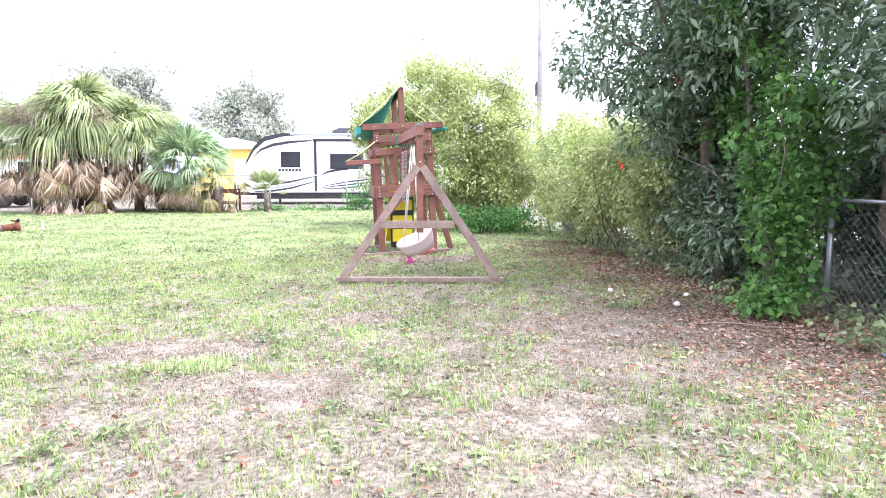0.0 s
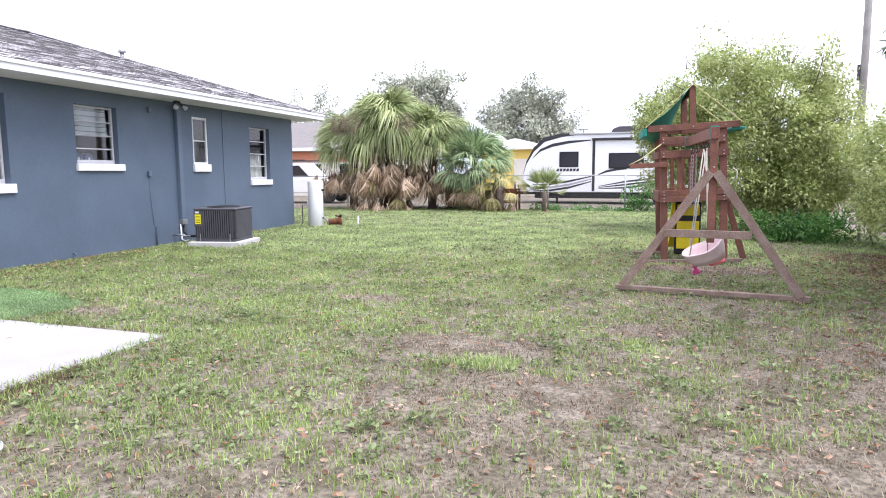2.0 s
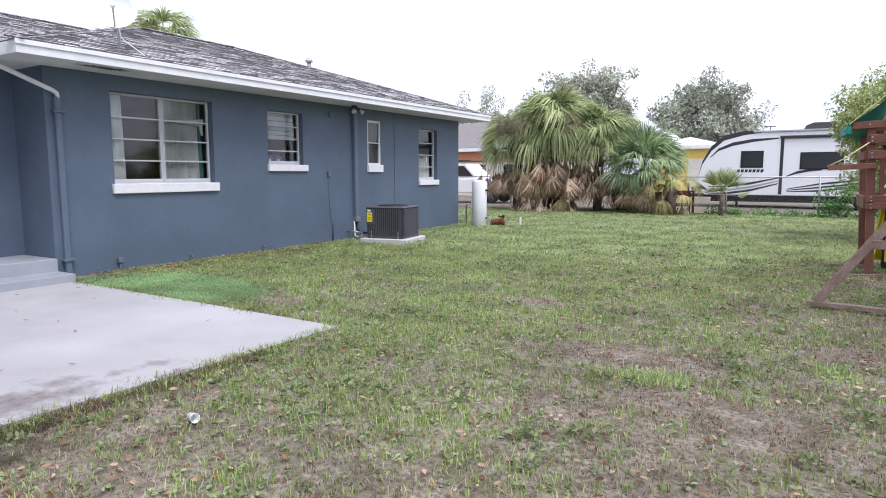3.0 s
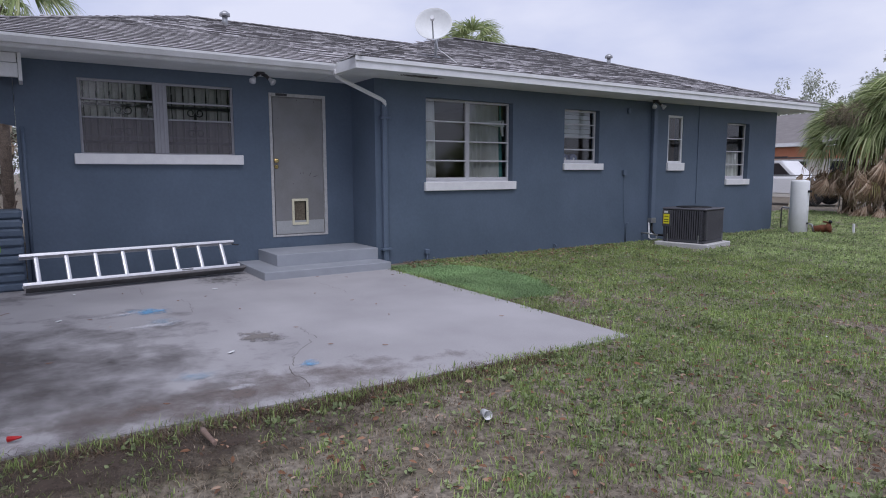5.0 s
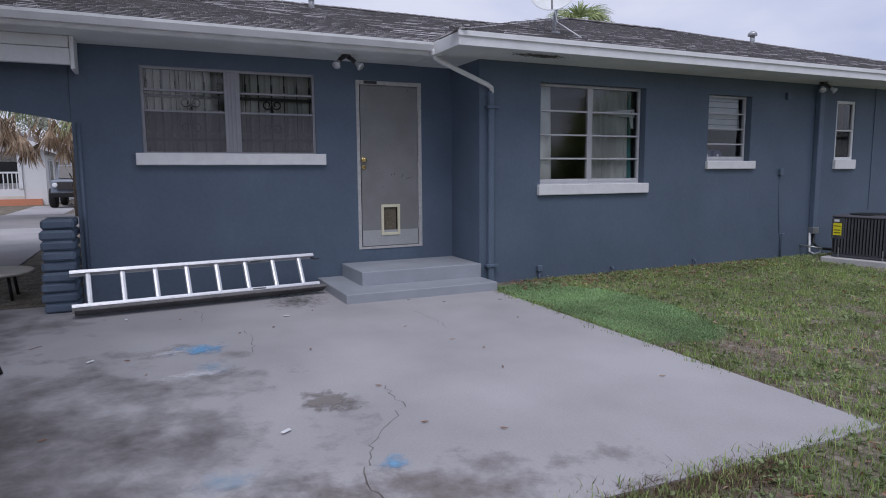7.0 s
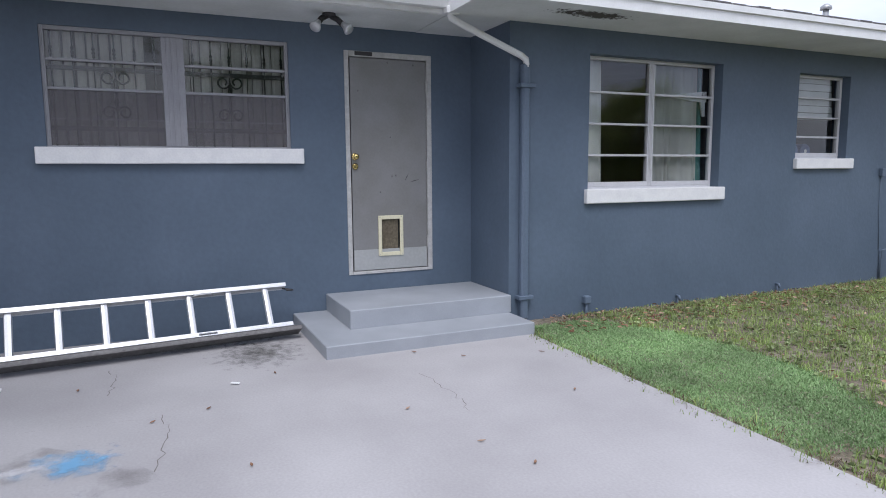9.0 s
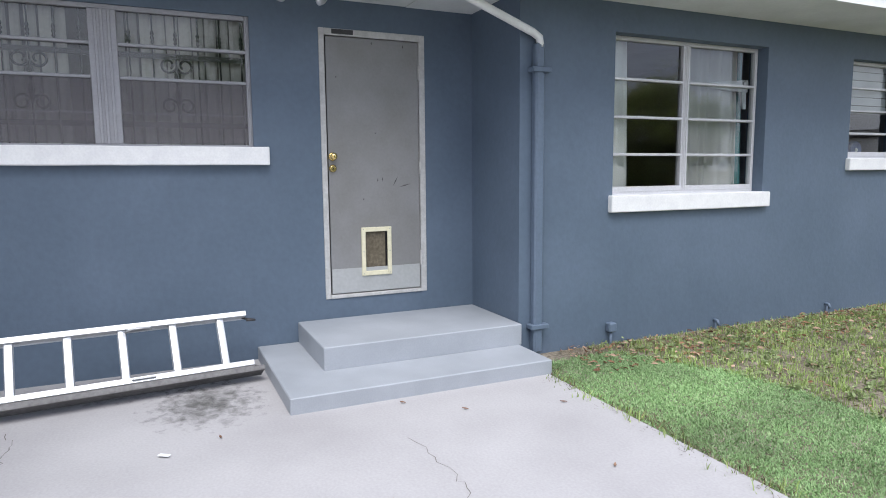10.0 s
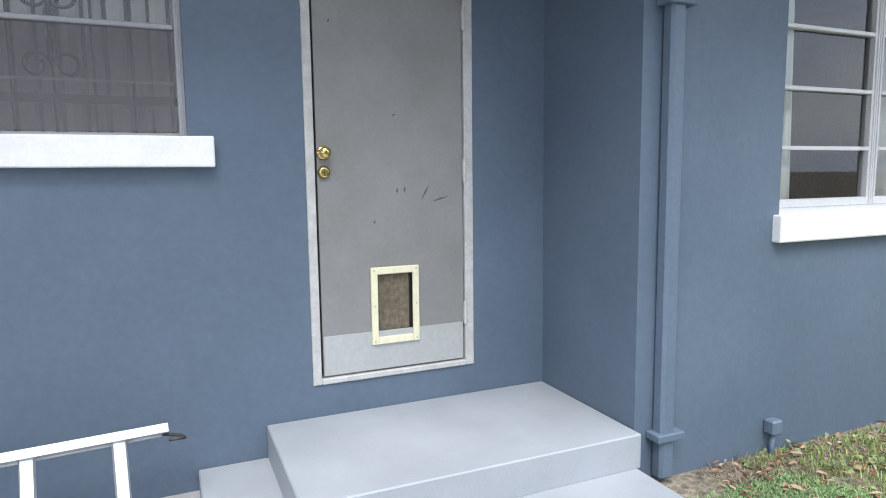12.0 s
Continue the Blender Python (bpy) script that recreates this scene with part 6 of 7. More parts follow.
def leaf_mesh(name, at, out, length, width, material, parent=None, droop=0.35, jitter=0.8, label="", kind="", category="", size_var=0.35):
    """Leaves at the given places, that point along out with jitter: four triangles each, folded along the midrib."""
    n = len(at)
    d = unit(out + rng.normal(0, jitter, (n, 3)) + np.array([0, 0, -droop]))
    side = unit(np.cross(d, rng.normal(0, 1, (n, 3)) * 0.6 + np.array([0, 0, 1.0])))
    up = np.cross(side, d)
    ln = length * (1 + rng.uniform(-size_var, size_var, (n, 1)))
    w = width * ln / length * rng.uniform(0.8, 1.2, (n, 1))
    v = np.stack([at, at + d * ln * 0.35 + side * w * 0.5 + up * w * 0.18, at + d * ln * 0.75 + side * w * 0.36 + up * w * 0.12 - np.array([0, 0, 1]) * ln * 0.05,
                  at + d * ln - np.array([0, 0, 1]) * ln * 0.12, at + d * ln * 0.75 - side * w * 0.36 + up * w * 0.12 - np.array([0, 0, 1]) * ln * 0.05, at + d * ln * 0.35 - side * w * 0.5 + up * w * 0.18], 1).reshape(-1, 3)
    base = (np.arange(n) * 6)[:, None]
    f = np.concatenate([base + np.array([0, 1, 2, 3]), base + np.array([0, 3, 4, 5])], 0)
    me = bpy.data.meshes.new(name)
    me.vertices.add(len(v))
    me.vertices.foreach_set("co", v.astype(np.float32).ravel())
    me.loops.add(f.size)
    me.loops.foreach_set("vertex_index", f.astype(np.int32).ravel())
    me.polygons.add(len(f))
    me.polygons.foreach_set("loop_start", np.arange(len(f), dtype=np.int32) * 4)
    me.update(calc_edges=True)
    me.materials.append(material)
    ob = new(name, me)
    if parent:
        ob.parent = parent
    return tagged(ob, label, category, kind=kind)


def clumps(centres, radii, per, flat=1.0):
    """Places round clump centres, and the way out of each clump."""
    c = np.repeat(np.asarray(centres, float), per, 0)
    r = np.repeat(np.asarray(radii, float), per)[:, None]
    d = unit(rng.normal(0, 1, (len(c), 3)))
    p = c + d * r * rng.uniform(0.25, 1.0, (len(c), 1)) ** 0.6 * np.array([1, 1, flat])
    return p, d


def shell(n, centre, radius, inner=0.55, low=-1.0, lump=0.25, seed=0.0):
    """Clump centres in the outer part of a lumpy ellipsoid."""
    out = []
    while len(out) < n:
        d = unit(rng.normal(0, 1, (1, 3)))[0]
        if d[2] < low:
            continue
        k = 1 + lump * 2 * noise.noise((d[0] * 1.7 + seed, d[1] * 1.7, d[2] * 1.7)) + lump * noise.noise((d[0] * 4 + seed, d[1] * 4, d[2] * 4))
        r = rng.uniform(inner, 1.0) ** 0.7 * k
        out.append(np.array(centre) + d * np.array(radius) * r)
    return np.array(out)


def limb(a, b, r0, r1, bend=0.15, n=6):
    a, b = Vector(a), Vector(b)
    pts = []
    for k in range(n + 1):
        t = k / n
        p = a.lerp(b, t)
        w = bend * (b - a).length * math.sin(math.pi * t)
        p += Vector((noise.noise((p.x, p.y, 1.3 + p.z)), noise.noise((p.y, p.z, 5.1 + p.x)), 0.4 * noise.noise((p.z, p.x, 9.7)))) * w
        pts.append(p)
    return tube(pts, r0, 7, r1)


# the large dark tree over the side fence, its limbs, leaves and hanging vines
def build_side_trees():
    tree = yard_fitted(thing("evergreen_tree", "large dark evergreen tree leaning over the chain-link fence", "tree", pose(0, 0, 0)))
    bm = limb((4.75, 8.2, -0.25), (4.6, 8.4, 2.6), 0.085, 0.06)
    for b in ((3.6, 8.9, 4.4), (5.2, 7.4, 5.2), (4.2, 7.0, 4.6), (5.6, 9.4, 5.0), (3.4, 9.6, 3.4)):
        join(bm, limb((4.62, 8.38, 2.3), b, 0.07, 0.02))
    part("trunk", bm, M_BARK, tree)
    bm = limb((5.5, 6.1, -0.25), (5.3, 6.0, 2.4), 0.11, 0.08)
    for b in ((4.3, 5.6, 4.2), (5.6, 5.0, 5.0), (4.7, 4.9, 3.6), (6.2, 6.6, 5.2)):
        join(bm, limb((5.3, 6.0, 2.2), b, 0.06, 0.02))
    part("trunk", bm, M_BARK, tree)
    bm = limb((5.1, 9.6, -0.25), (4.7, 9.9, 2.9), 0.06, 0.03)
    join(bm, limb((4.9, 7.4, -0.25), (4.5, 7.5, 2.7), 0.05, 0.03))
    join(bm, limb((5.0, 8.9, -0.25), (4.9, 8.6, 2.7), 0.07, 0.03))
    part("stem", bm, M_BARK, tree)
    cs = np.concatenate([
        shell(350, (4.45, 8.6, 4.2), (2.0, 2.3, 2.3), 0.5, seed=1.0),
        shell(190, (4.7, 8.7, 2.7), (1.15, 1.3, 1.4), 0.45, seed=2.0),
        shell(330, (5.5, 6.0, 4.0), (1.75, 2.2, 2.4), 0.5, seed=3.0),
        shell(120, (5.4, 5.2, 2.2), (1.0, 1.4, 1.1), 0.4, seed=4.0),
        shell(120, (5.15, 9.2, 1.2), (0.75, 1.1, 1.0), 0.4, seed=5.0),
        shell(420, (7.4, 7.0, 3.4), (1.7, 6.0, 3.6), 0.4, seed=6.0),
        shell(330, (6.3, 5.2, 1.2), (0.75, 3.6, 1.5), 0.2, seed=16.0),
        shell(150, (5.9, 9.6, 0.9), (0.7, 2.4, 1.2), 0.2, seed=17.0),
        shell(420, (7.6, 8.0, 1.0), (1.5, 5.0, 1.5), 0.1, seed=18.0),
        shell(380, (6.1, 6.0, 0.8), (0.65, 2.2, 1.2), 0.1, seed=20.0),
        shell(170, (5.0, 8.4, 0.75), (0.65, 1.2, 0.9), 0.3, seed=19.0)])
    p, d = clumps(cs, rng.uniform(0.16, 0.38, len(cs)), 50)
    leaf_mesh("crown", p, d, 0.112, 0.040, M_LEAF_DARK, tree, label="dense glossy dark green leaves")
    vine = yard_fitted(thing("climbing_vine", "bright green leafy vine hanging over the fence", "vine", pose(0, 0, 0)))
    cs = np.concatenate([
        shell(70, (4.62, 6.75, 1.5), (0.5, 0.95, 0.95), 0.3, seed=7.0),
        shell(34, (4.30, 6.35, 0.45), (0.30, 0.35, 0.75), 0.2, seed=8.0),
        shell(26, (4.5, 8.0, 2.9), (0.8, 0.9, 0.6), 0.3, seed=9.0),
        shell(26, (4.5, 7.7, 2.2), (0.5, 0.9, 0.5), 0.3, seed=12.0),
        shell(10, (4.05, 6.1, -0.02), (0.32, 0.3, 0.14), 0.2, seed=10.0)])
    p, d = clumps(cs, rng.uniform(0.10, 0.24, len(cs)), 34)
    leaf_mesh("foliage", p, d, 0.075, 0.055, M_LEAF_VINE, vine)
    bm = limb((4.6, 6.8, 2.2), (4.2, 6.2, 0.1), 0.012, 0.005, 0.3)
    join(bm, limb((4.5, 8.0, 3.4), (4.3, 7.5, 2.2), 0.012, 0.006, 0.3))
    join(bm, limb((4.3, 8.6, 2.4), (4.3, 7.4, 1.1), 0.012, 0.006, 0.4))
    part("stem", bm, M_BARK, vine)
    for k, c in enumerate(((4.05, 8.2, 2.35), (3.65, 9.0, 1.35), (4.9, 5.6, 3.1), (3.3, 9.6, 2.6), (4.8, 5.2, 2.2))):
        fl = yard_fitted(thing("red_blossom", "small cluster of orange-red trumpet blossoms on a vine", "flower", pose(0, 0, 0), "blossoms in the trees"))
        p, d = clumps([c], [0.045], 14)
        leaf_mesh("petals", p, d, 0.05, 0.03, M_RED, fl)


def build_bushes():
    bush = yard_fitted(thing("shrub", "tall rounded yellow-green bush overgrown with vines", "bush", pose(0, 0, 0)))
    cs = np.concatenate([shell(640, (2.25, 18.2, 2.35), (2.35, 2.0, 1.95), 0.55, seed=21.0), shell(150, (0.6, 18.0, 2.2), (1.0, 1.2, 1.2), 0.4, seed=22.0), shell(190, (3.4, 17.6, 1.2), (1.3, 1.2, 1.2), 0.4, seed=23.0)])
    p, d = clumps(cs, rng.uniform(0.16, 0.38, len(cs)), 104)
    leaf_mesh("foliage", p, d, 0.078, 0.042, M_LEAF_BUSH, bush)
    bm = limb((2.4, 18.2, -0.25), (2.2, 18.1, 2.4), 0.09, 0.05)
    for k in range(26):
        a = rng.uniform(-1, 1, 2)
        b = (2.1 + a[0] * 2.1, 18.0 - rng.uniform(0.5, 1.9), 2.3 + a[1] * 1.8)
        join(bm, limb((2.2 + a[0] * 0.7, 17.9, 1.9 + a[1] * 0.6), b, 0.022, 0.006, 0.3))
    for k in range(7):
        x = rng.uniform(0.6, 3.2)
        join(bm, limb((x, 18.0, 3.9), (x + rng.uniform(-0.4, 0.4), 17.9, 4.75 - abs(x - 1.6) * 0.25), 0.012, 0.003, 0.3))
    part("stem", bm, M_BARK, bush, "tangled bare grey stems")
    p, d = clumps([(1.2, 18, 4.75), (2.0, 18, 4.6), (0.9, 17.9, 4.5), (2.8, 18, 4.4), (1.6, 18, 4.9)], [0.3] * 5, 14)
    leaf_mesh("shoot_leaves", p, d, 0.085, 0.042, M_LEAF_BUSH, bush)
    hedge = yard_fitted(thing("hedge", "yellow-green overgrown hedge along the side fence", "hedge", pose(0, 0, 0)))
    cs = np.concatenate([shell(330, (4.75, 14.2, 1.25), (0.95, 2.7, 1.25), 0.5, seed=24.0), shell(190, (4.5, 11.6, 1.15), (0.75, 1.5, 1.15), 0.5, seed=25.0), shell(170, (4.75, 9.9, 1.15), (0.6, 1.1, 1.2), 0.4, seed=26.0)])
    p, d = clumps(cs, rng.uniform(0.14, 0.32, len(cs)), 84)
    leaf_mesh("foliage", p, d, 0.066, 0.038, M_LEAF_BUSH, hedge)
    bm = bmesh.new()
    for k in range(14):
        y = rng.uniform(10.8, 16)
        join(bm, limb((4.5, y, -0.25), (4.2 + rng.uniform(-0.4, 0.5), y + rng.uniform(-0.6, 0.6), rng.uniform(0.8, 1.9)), 0.018, 0.006, 0.3))
    part("stem", bm, M_BARK, hedge)
    fern = yard_fitted(thing("fern_patch", "bright green ferns under the bush", "fern", pose(0, 0, 0)))
    cs = np.array([(rng.uniform(2.0, 4.1), rng.uniform(15.4, 16.4), -0.15 + rng.uniform(0.0, 0.45)) for k in range(90)])
    p, d = clumps(cs, rng.uniform(0.15, 0.3, len(cs)), 26, 0.7)
    leaf_mesh("foliage", p, d, 0.13, 0.035, M_LEAF_FERN, fern, droop=0.1)
    under = yard_fitted(thing("undergrowth", "low dark green weeds at the foot of the fence", "weeds", pose(0, 0, 0), kind="stuff"))
    cs = np.array([(4.55 + rng.uniform(-0.45, 0.6), rng.uniform(3.0, 15.5), -0.2 + rng.uniform(0, 0.18)) for k in range(170)] + [(5.0 + rng.uniform(-0.3, 0.4), rng.uniform(8.5, 16.0), -0.2 + rng.uniform(0, 0.5)) for k in range(170)])
    p, d = clumps(cs, rng.uniform(0.08, 0.2, len(cs)), 16, 0.6)
    leaf_mesh("foliage", p, d, 0.07, 0.04, M_WEED, under)
    weeds = thing("fence_weeds", "green weeds growing along the far fence", "weeds", FAR @ pose(0, 0, 0), kind="stuff")
    cs = np.array([(rng.uniform(-4, 2.4), 22.3 + rng.uniform(-0.3, 0.4), -0.12 + rng.uniform(0, 0.35) * rng.uniform(0.3, 1)) for k in range(170)] + [(rng.uniform(-0.9, 1.4), 22.4 + rng.uniform(-0.3, 0.4), rng.uniform(0, 0.9)) for k in range(80)])
    p, d = clumps(cs, rng.uniform(0.12, 0.25, len(cs)), 24, 0.8)
    leaf_mesh("foliage", p, d, 0.10, 0.035, M_LEAF_FERN, weeds)


build_side_trees()
build_bushes()


# ---- fan palms ----
def frond_mesh(name, material, reach=0.74, stalk=0.9, segs=34, droop=0.55, spread=2.7, seed=1):
    """A fan frond: a stalk and many narrow folded segments that droop at their tips. It points along +x."""
    r = random.Random(seed)
    verts, faces = [], []

    def strip(points, widths, side):
        s = len(verts)
        for p, w in zip(points, widths):
            verts.append(tuple(Vector(p) - side * w / 2))
            verts.append(tuple(Vector(p) + Vector((0, 0, w * 0.3))))
            verts.append(tuple(Vector(p) + side * w / 2))
        for k in range(len(points) - 1):
            a = s + 3 * k
            faces.extend([(a, a + 1, a + 4, a + 3), (a + 1, a + 2, a + 5, a + 4)])

    strip([(stalk * t, 0, 0.12 * stalk * math.sin(math.pi * t) - 0.1 * t * t) for t in (0, 0.35, 0.7, 1)], (0.045, 0.03, 0.025, 0.02), Vector((0, 1, 0)))
    base = Vector((stalk, 0, -0.1))
    for k in range(segs):
        a = spread * (k / (segs - 1) - 0.5) + r.uniform(-0.05, 0.05)
        ln = reach * (0.72 + 0.28 * math.cos(a * 0.8)) * r.uniform(0.85, 1.08)
        d = Vector((math.cos(a), math.sin(a), 0.10 - 0.16 * abs(a)))
        side = Vector((-math.sin(a), math.cos(a), 0))
        dr = droop * r.uniform(0.6, 1.4)
        pts = [base + d * ln * t * (1 - 0.25 * dr * t * t) + Vector((0, 0, -dr * ln * max(0, t - 0.3) ** 1.6)) for t in (0.03, 0.4, 0.68, 0.87, 1.0)]
        w = reach * 0.043
        strip(pts, (w * 0.35, w, w * 0.8, w * 0.45, w * 0.08), side)
    me = bpy.data.meshes.new(name)
    me.from_pydata(verts, [], faces)
    me.materials.append(material)
    return me


F_GREEN = [frond_mesh("frond", M_FROND, seed=s, droop=d) for s, d in ((1, 1.0), (2, 1.6), (3, 1.3))]
F_BLUE = [frond_mesh("frond", M_FROND_BLUE, seed=s, droop=d) for s, d in ((4, 0.45), (5, 1.1))]
F_UP = [frond_mesh("frond", M_FROND, seed=s, droop=0.25, spread=2.0, stalk=0.7) for s in (15, 16)]
F_OLD = [frond_mesh("frond", M_FROND_OLD, seed=s, droop=d) for s, d in ((6, 1.2), (7, 1.5))]
F_DEAD = [frond_mesh("dead_frond", M_FROND_DEAD, seed=s, droop=1.0, spread=0.95, segs=15, stalk=0.3) for s in (8, 9)]


def palm(label, x, y, crown, greens, n, dead=0, scale=1.0, low=-30, high=80, old=0, trunk=0.16, seed=1, z0=None, fluff=0, dead_z=0.6):
    r = random.Random(seed)
    z0 = ground_z(x, y) if z0 is None else z0
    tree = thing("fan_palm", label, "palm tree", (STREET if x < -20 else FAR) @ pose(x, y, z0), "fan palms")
    bm = tube([(0, 0, -0.1), (0.02, 0.02, crown * 0.5), (0, 0, crown)], trunk, 10, trunk * 0.85)
    for k in range(int(crown / 0.12)):
        a = k * 2.4
        join(bm, beam((trunk * 0.9 * math.cos(a), trunk * 0.9 * math.sin(a), 0.12 * k), (trunk * 1.5 * math.cos(a), trunk * 1.5 * math.sin(a), 0.12 * k + 0.22), 0.07, 0.025, 0.004))
    part("trunk", bm, M_BARK, tree, "rough trunk with old frond bases")
    for k in range(n):
        el = low + (high - low) * (k / n) ** 0.8
        az = k * 137.5 + r.uniform(-15, 15)
        me = r.choice(greens)
        s = scale * r.uniform(0.85, 1.15)
        share("frond", me, tree, pose(0, 0, crown + r.uniform(-0.2, 0.15) * scale, r.uniform(-20, 20), -el, az) @ Matrix.Scale(s, 4))
    for k in range(old):
        share("frond", r.choice(F_OLD), tree, pose(0, 0, crown - 0.2 * scale, r.uniform(-20, 20), r.uniform(20, 55), k * 137.5 + 40) @ Matrix.Scale(scale * r.uniform(0.7, 1.0), 4), "yellowing drooping frond")
    for k in range(dead):
        az = radians(k * 137.5 + 10)
        off = r.uniform(0.45, 1.3) * scale
        share("dead_frond", r.choice(F_DEAD), tree, pose(off * math.cos(az), off * math.sin(az), crown - r.uniform(0.45, dead_z) * scale, r.uniform(-60, 60), r.uniform(50, 95), k * 137.5 + 10 + r.uniform(-40, 40)) @ Matrix.Scale(scale * r.uniform(0.75, 1.05), 4), "dry brown hanging frond")
    if fluff:
        c = [(math.cos(a) * 1.5 * scale, math.sin(a) * 1.5 * scale, crown + 0.35 * scale) for a in (3.5, 4.35, 5.4, 3.9)]
        p, d = clumps(c, [0.34] * len(c), 420)
        ob = leaf_mesh("blossom_spray", p, d, 0.12, 0.012, M_STRAW, tree, label="straw-coloured sprays of old blossom")
    return tree


palm("large fan palm with a skirt of dead brown fronds", -9.1, 21.7, 2.55, F_GREEN, 150, dead=190, scale=1.2, low=-4, old=3, trunk=0.2, seed=3, fluff=1, dead_z=1.1)
palm("fan palm with green fronds over a dead skirt", -10.7, 21.9, 2.1, F_GREEN, 70, dead=95, scale=1.0, low=-4, old=3, seed=4, dead_z=0.9)
palm("fan palm with green fronds behind the fence", -7.6, 22.0, 2.2, F_GREEN, 70, dead=90, scale=1.0, low=-4, old=2, seed=14, dead_z=1.0)
palm("blue-green fan palm beside the trailer", -5.95, 21.8, 1.45, F_BLUE, 84, dead=26, scale=0.95, old=16, seed=5, low=-32, high=88)
palm("low yellowing fan palm by the fence", -4.95, 21.4, 0.85, F_OLD + F_BLUE[:1], 16, dead=6, scale=0.72, seed=6, low=-50, high=50)
palm("young green fan palm standing by the fence", -3.45, 21.5, 0.65, F_UP, 20, dead=3, scale=0.62, seed=7, low=20, high=88, trunk=0.09)
palm("low thicket of dry brown fronds beneath the palms", -9.3, 21.4, 1.15, F_OLD, 5, dead=64, scale=1.0, seed=31, low=-30, high=30, trunk=0.12, dead_z=0.9)
palm("palm crown rising behind the house roof", -22.0, 14.9, 6.0, F_GREEN, 34, dead=6, scale=1.05, seed=21, z0=0.0)
palm("palm crown rising behind the house roof", -22.0, -0.9, 6.0, F_GREEN, 36, dead=8, scale=1.5, seed=22, z0=0.0)
palm("street palm with a shaggy skirt of dead fronds", -25.6, -2.05, 4.2, F_GREEN[:1], 14, dead=46, scale=1.25, seed=23, z0=0.0, dead_z=1.2)
palm("street palm with a shaggy skirt of dead fronds", -24.6, -4.6, 4.2, F_GREEN[:1], 14, dead=46, scale=1.25, seed=24, z0=0.0, dead_z=1.2)


def far_tree(label, x, y, w, top, seed, n=260):
    t = thing("tree", label, "tree", STREET if x < -45 else FAR, "distant trees")
    bm = limb((x, y, -0.2), (x, y, top * 0.45), 0.28, 0.2)
    for k in range(9):
        a = k * 2.4
        join(bm, limb((x, y, top * 0.38), (x + w * 0.42 * math.cos(a), y + w * 0.3 * math.sin(a), top * (0.62 + 0.25 * (k % 3) / 2)), 0.12, 0.03))
    part("trunk", bm, M_BARK, t)
    cs = shell(n, (x, y, top * 0.62), (w / 2, w / 2.4, top * 0.38), 0.5, seed=seed, lump=0.35)
    p, d = clumps(cs, rng.uniform(0.3, 0.75, len(cs)), 105)
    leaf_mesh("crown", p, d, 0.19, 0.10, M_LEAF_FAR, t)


far_tree("broad grey-green tree behind the far houses", -16.7, 45, 7.0, 8.5, 31.0)
far_tree("rounded grey-green tree behind the trailer", -9.0, 46, 6.0, 7.1, 32.0)
far_tree("dark tree far behind the neighbour's house", -24.5, 52, 9.0, 7.0, 33.0, 160)
far_tree("dark tree far behind the neighbour's house", -31.0, 55, 11.0, 8.0, 34.0, 160)
far_tree("tree across the street behind the porch house", -52.0, -3.0, 12.0, 8.0, 35.0, 160)
far_tree("tree across the street behind the porch house", -50.0, 6.0, 9.0, 6.0, 36.0, 140)

# a broad unseen tree added to shade the patio's near end; only a branch reaches in
def build_shade_tree():
    t = thing("added_shade_tree", "broad leafy tree, crown out of view, added to shade the patio end", "tree", pose(0, 0, 0))
    bm = limb((-5.4, -5.2, -0.1), (-5.2, -5.0, 3.0), 0.24, 0.17)
    for b in ((-7.6, -3.6, 5.0), (-4.0, -2.8, 5.4), (-6.6, -6.8, 5.2), (-3.0, -5.6, 5.0), (-5.4, -4.2, 6.4)):
        join(bm, limb((-5.2, -5.0, 2.8), b, 0.12, 0.03))
    part("trunk", bm, M_BARK, t)
    cs = np.concatenate([shell(620, (-4.6, -4.2, 5.2), (4.3, 3.0, 1.9), 0.3, seed=41.0), shell(160, (-7.9, -3.6, 4.8), (1.7, 1.8, 1.2), 0.3, seed=42.0)])
    p, d = clumps(cs, rng.uniform(0.3, 0.6, len(cs)), 110)
    leaf_mesh("crown", p, d, 0.16, 0.075, M_LEAF_DARK, t)
    bm = limb((-4.5, -1.9, 4.3), (-4.25, -0.55, 2.5), 0.03, 0.014)
    join(bm, limb((-4.25, -0.55, 2.5), (-4.2, -0.42, 0.95), 0.012, 0.004))
    part("branch", bm, M_BARK, t, "thin branch hanging down beside the patio")
    cs = [(-4.22 + rng.uniform(-0.12, 0.12), -0.36 + rng.uniform(-0.16, 0.05), z) for z in (0.98, 1.08, 1.17, 1.25, 1.4, 1.58, 1.66, 1.74, 1.85, 2.08, 2.16, 2.4)]
    p, d = clumps(cs, [0.085] * len(cs), 13)
    leaf_mesh("leaves", p, d, 0.075, 0.042, M_LEAF_VINE, t, label="bright green leaves on the hanging branch")


build_shade_tree()

# ---- lawn, litter and patio marks ----
M_STALK = leaf_mat("brown_stalk", (0.10, 0.066, 0.04), (0.21, 0.15, 0.095), trans=0.1, var=0.5, rough=0.85)


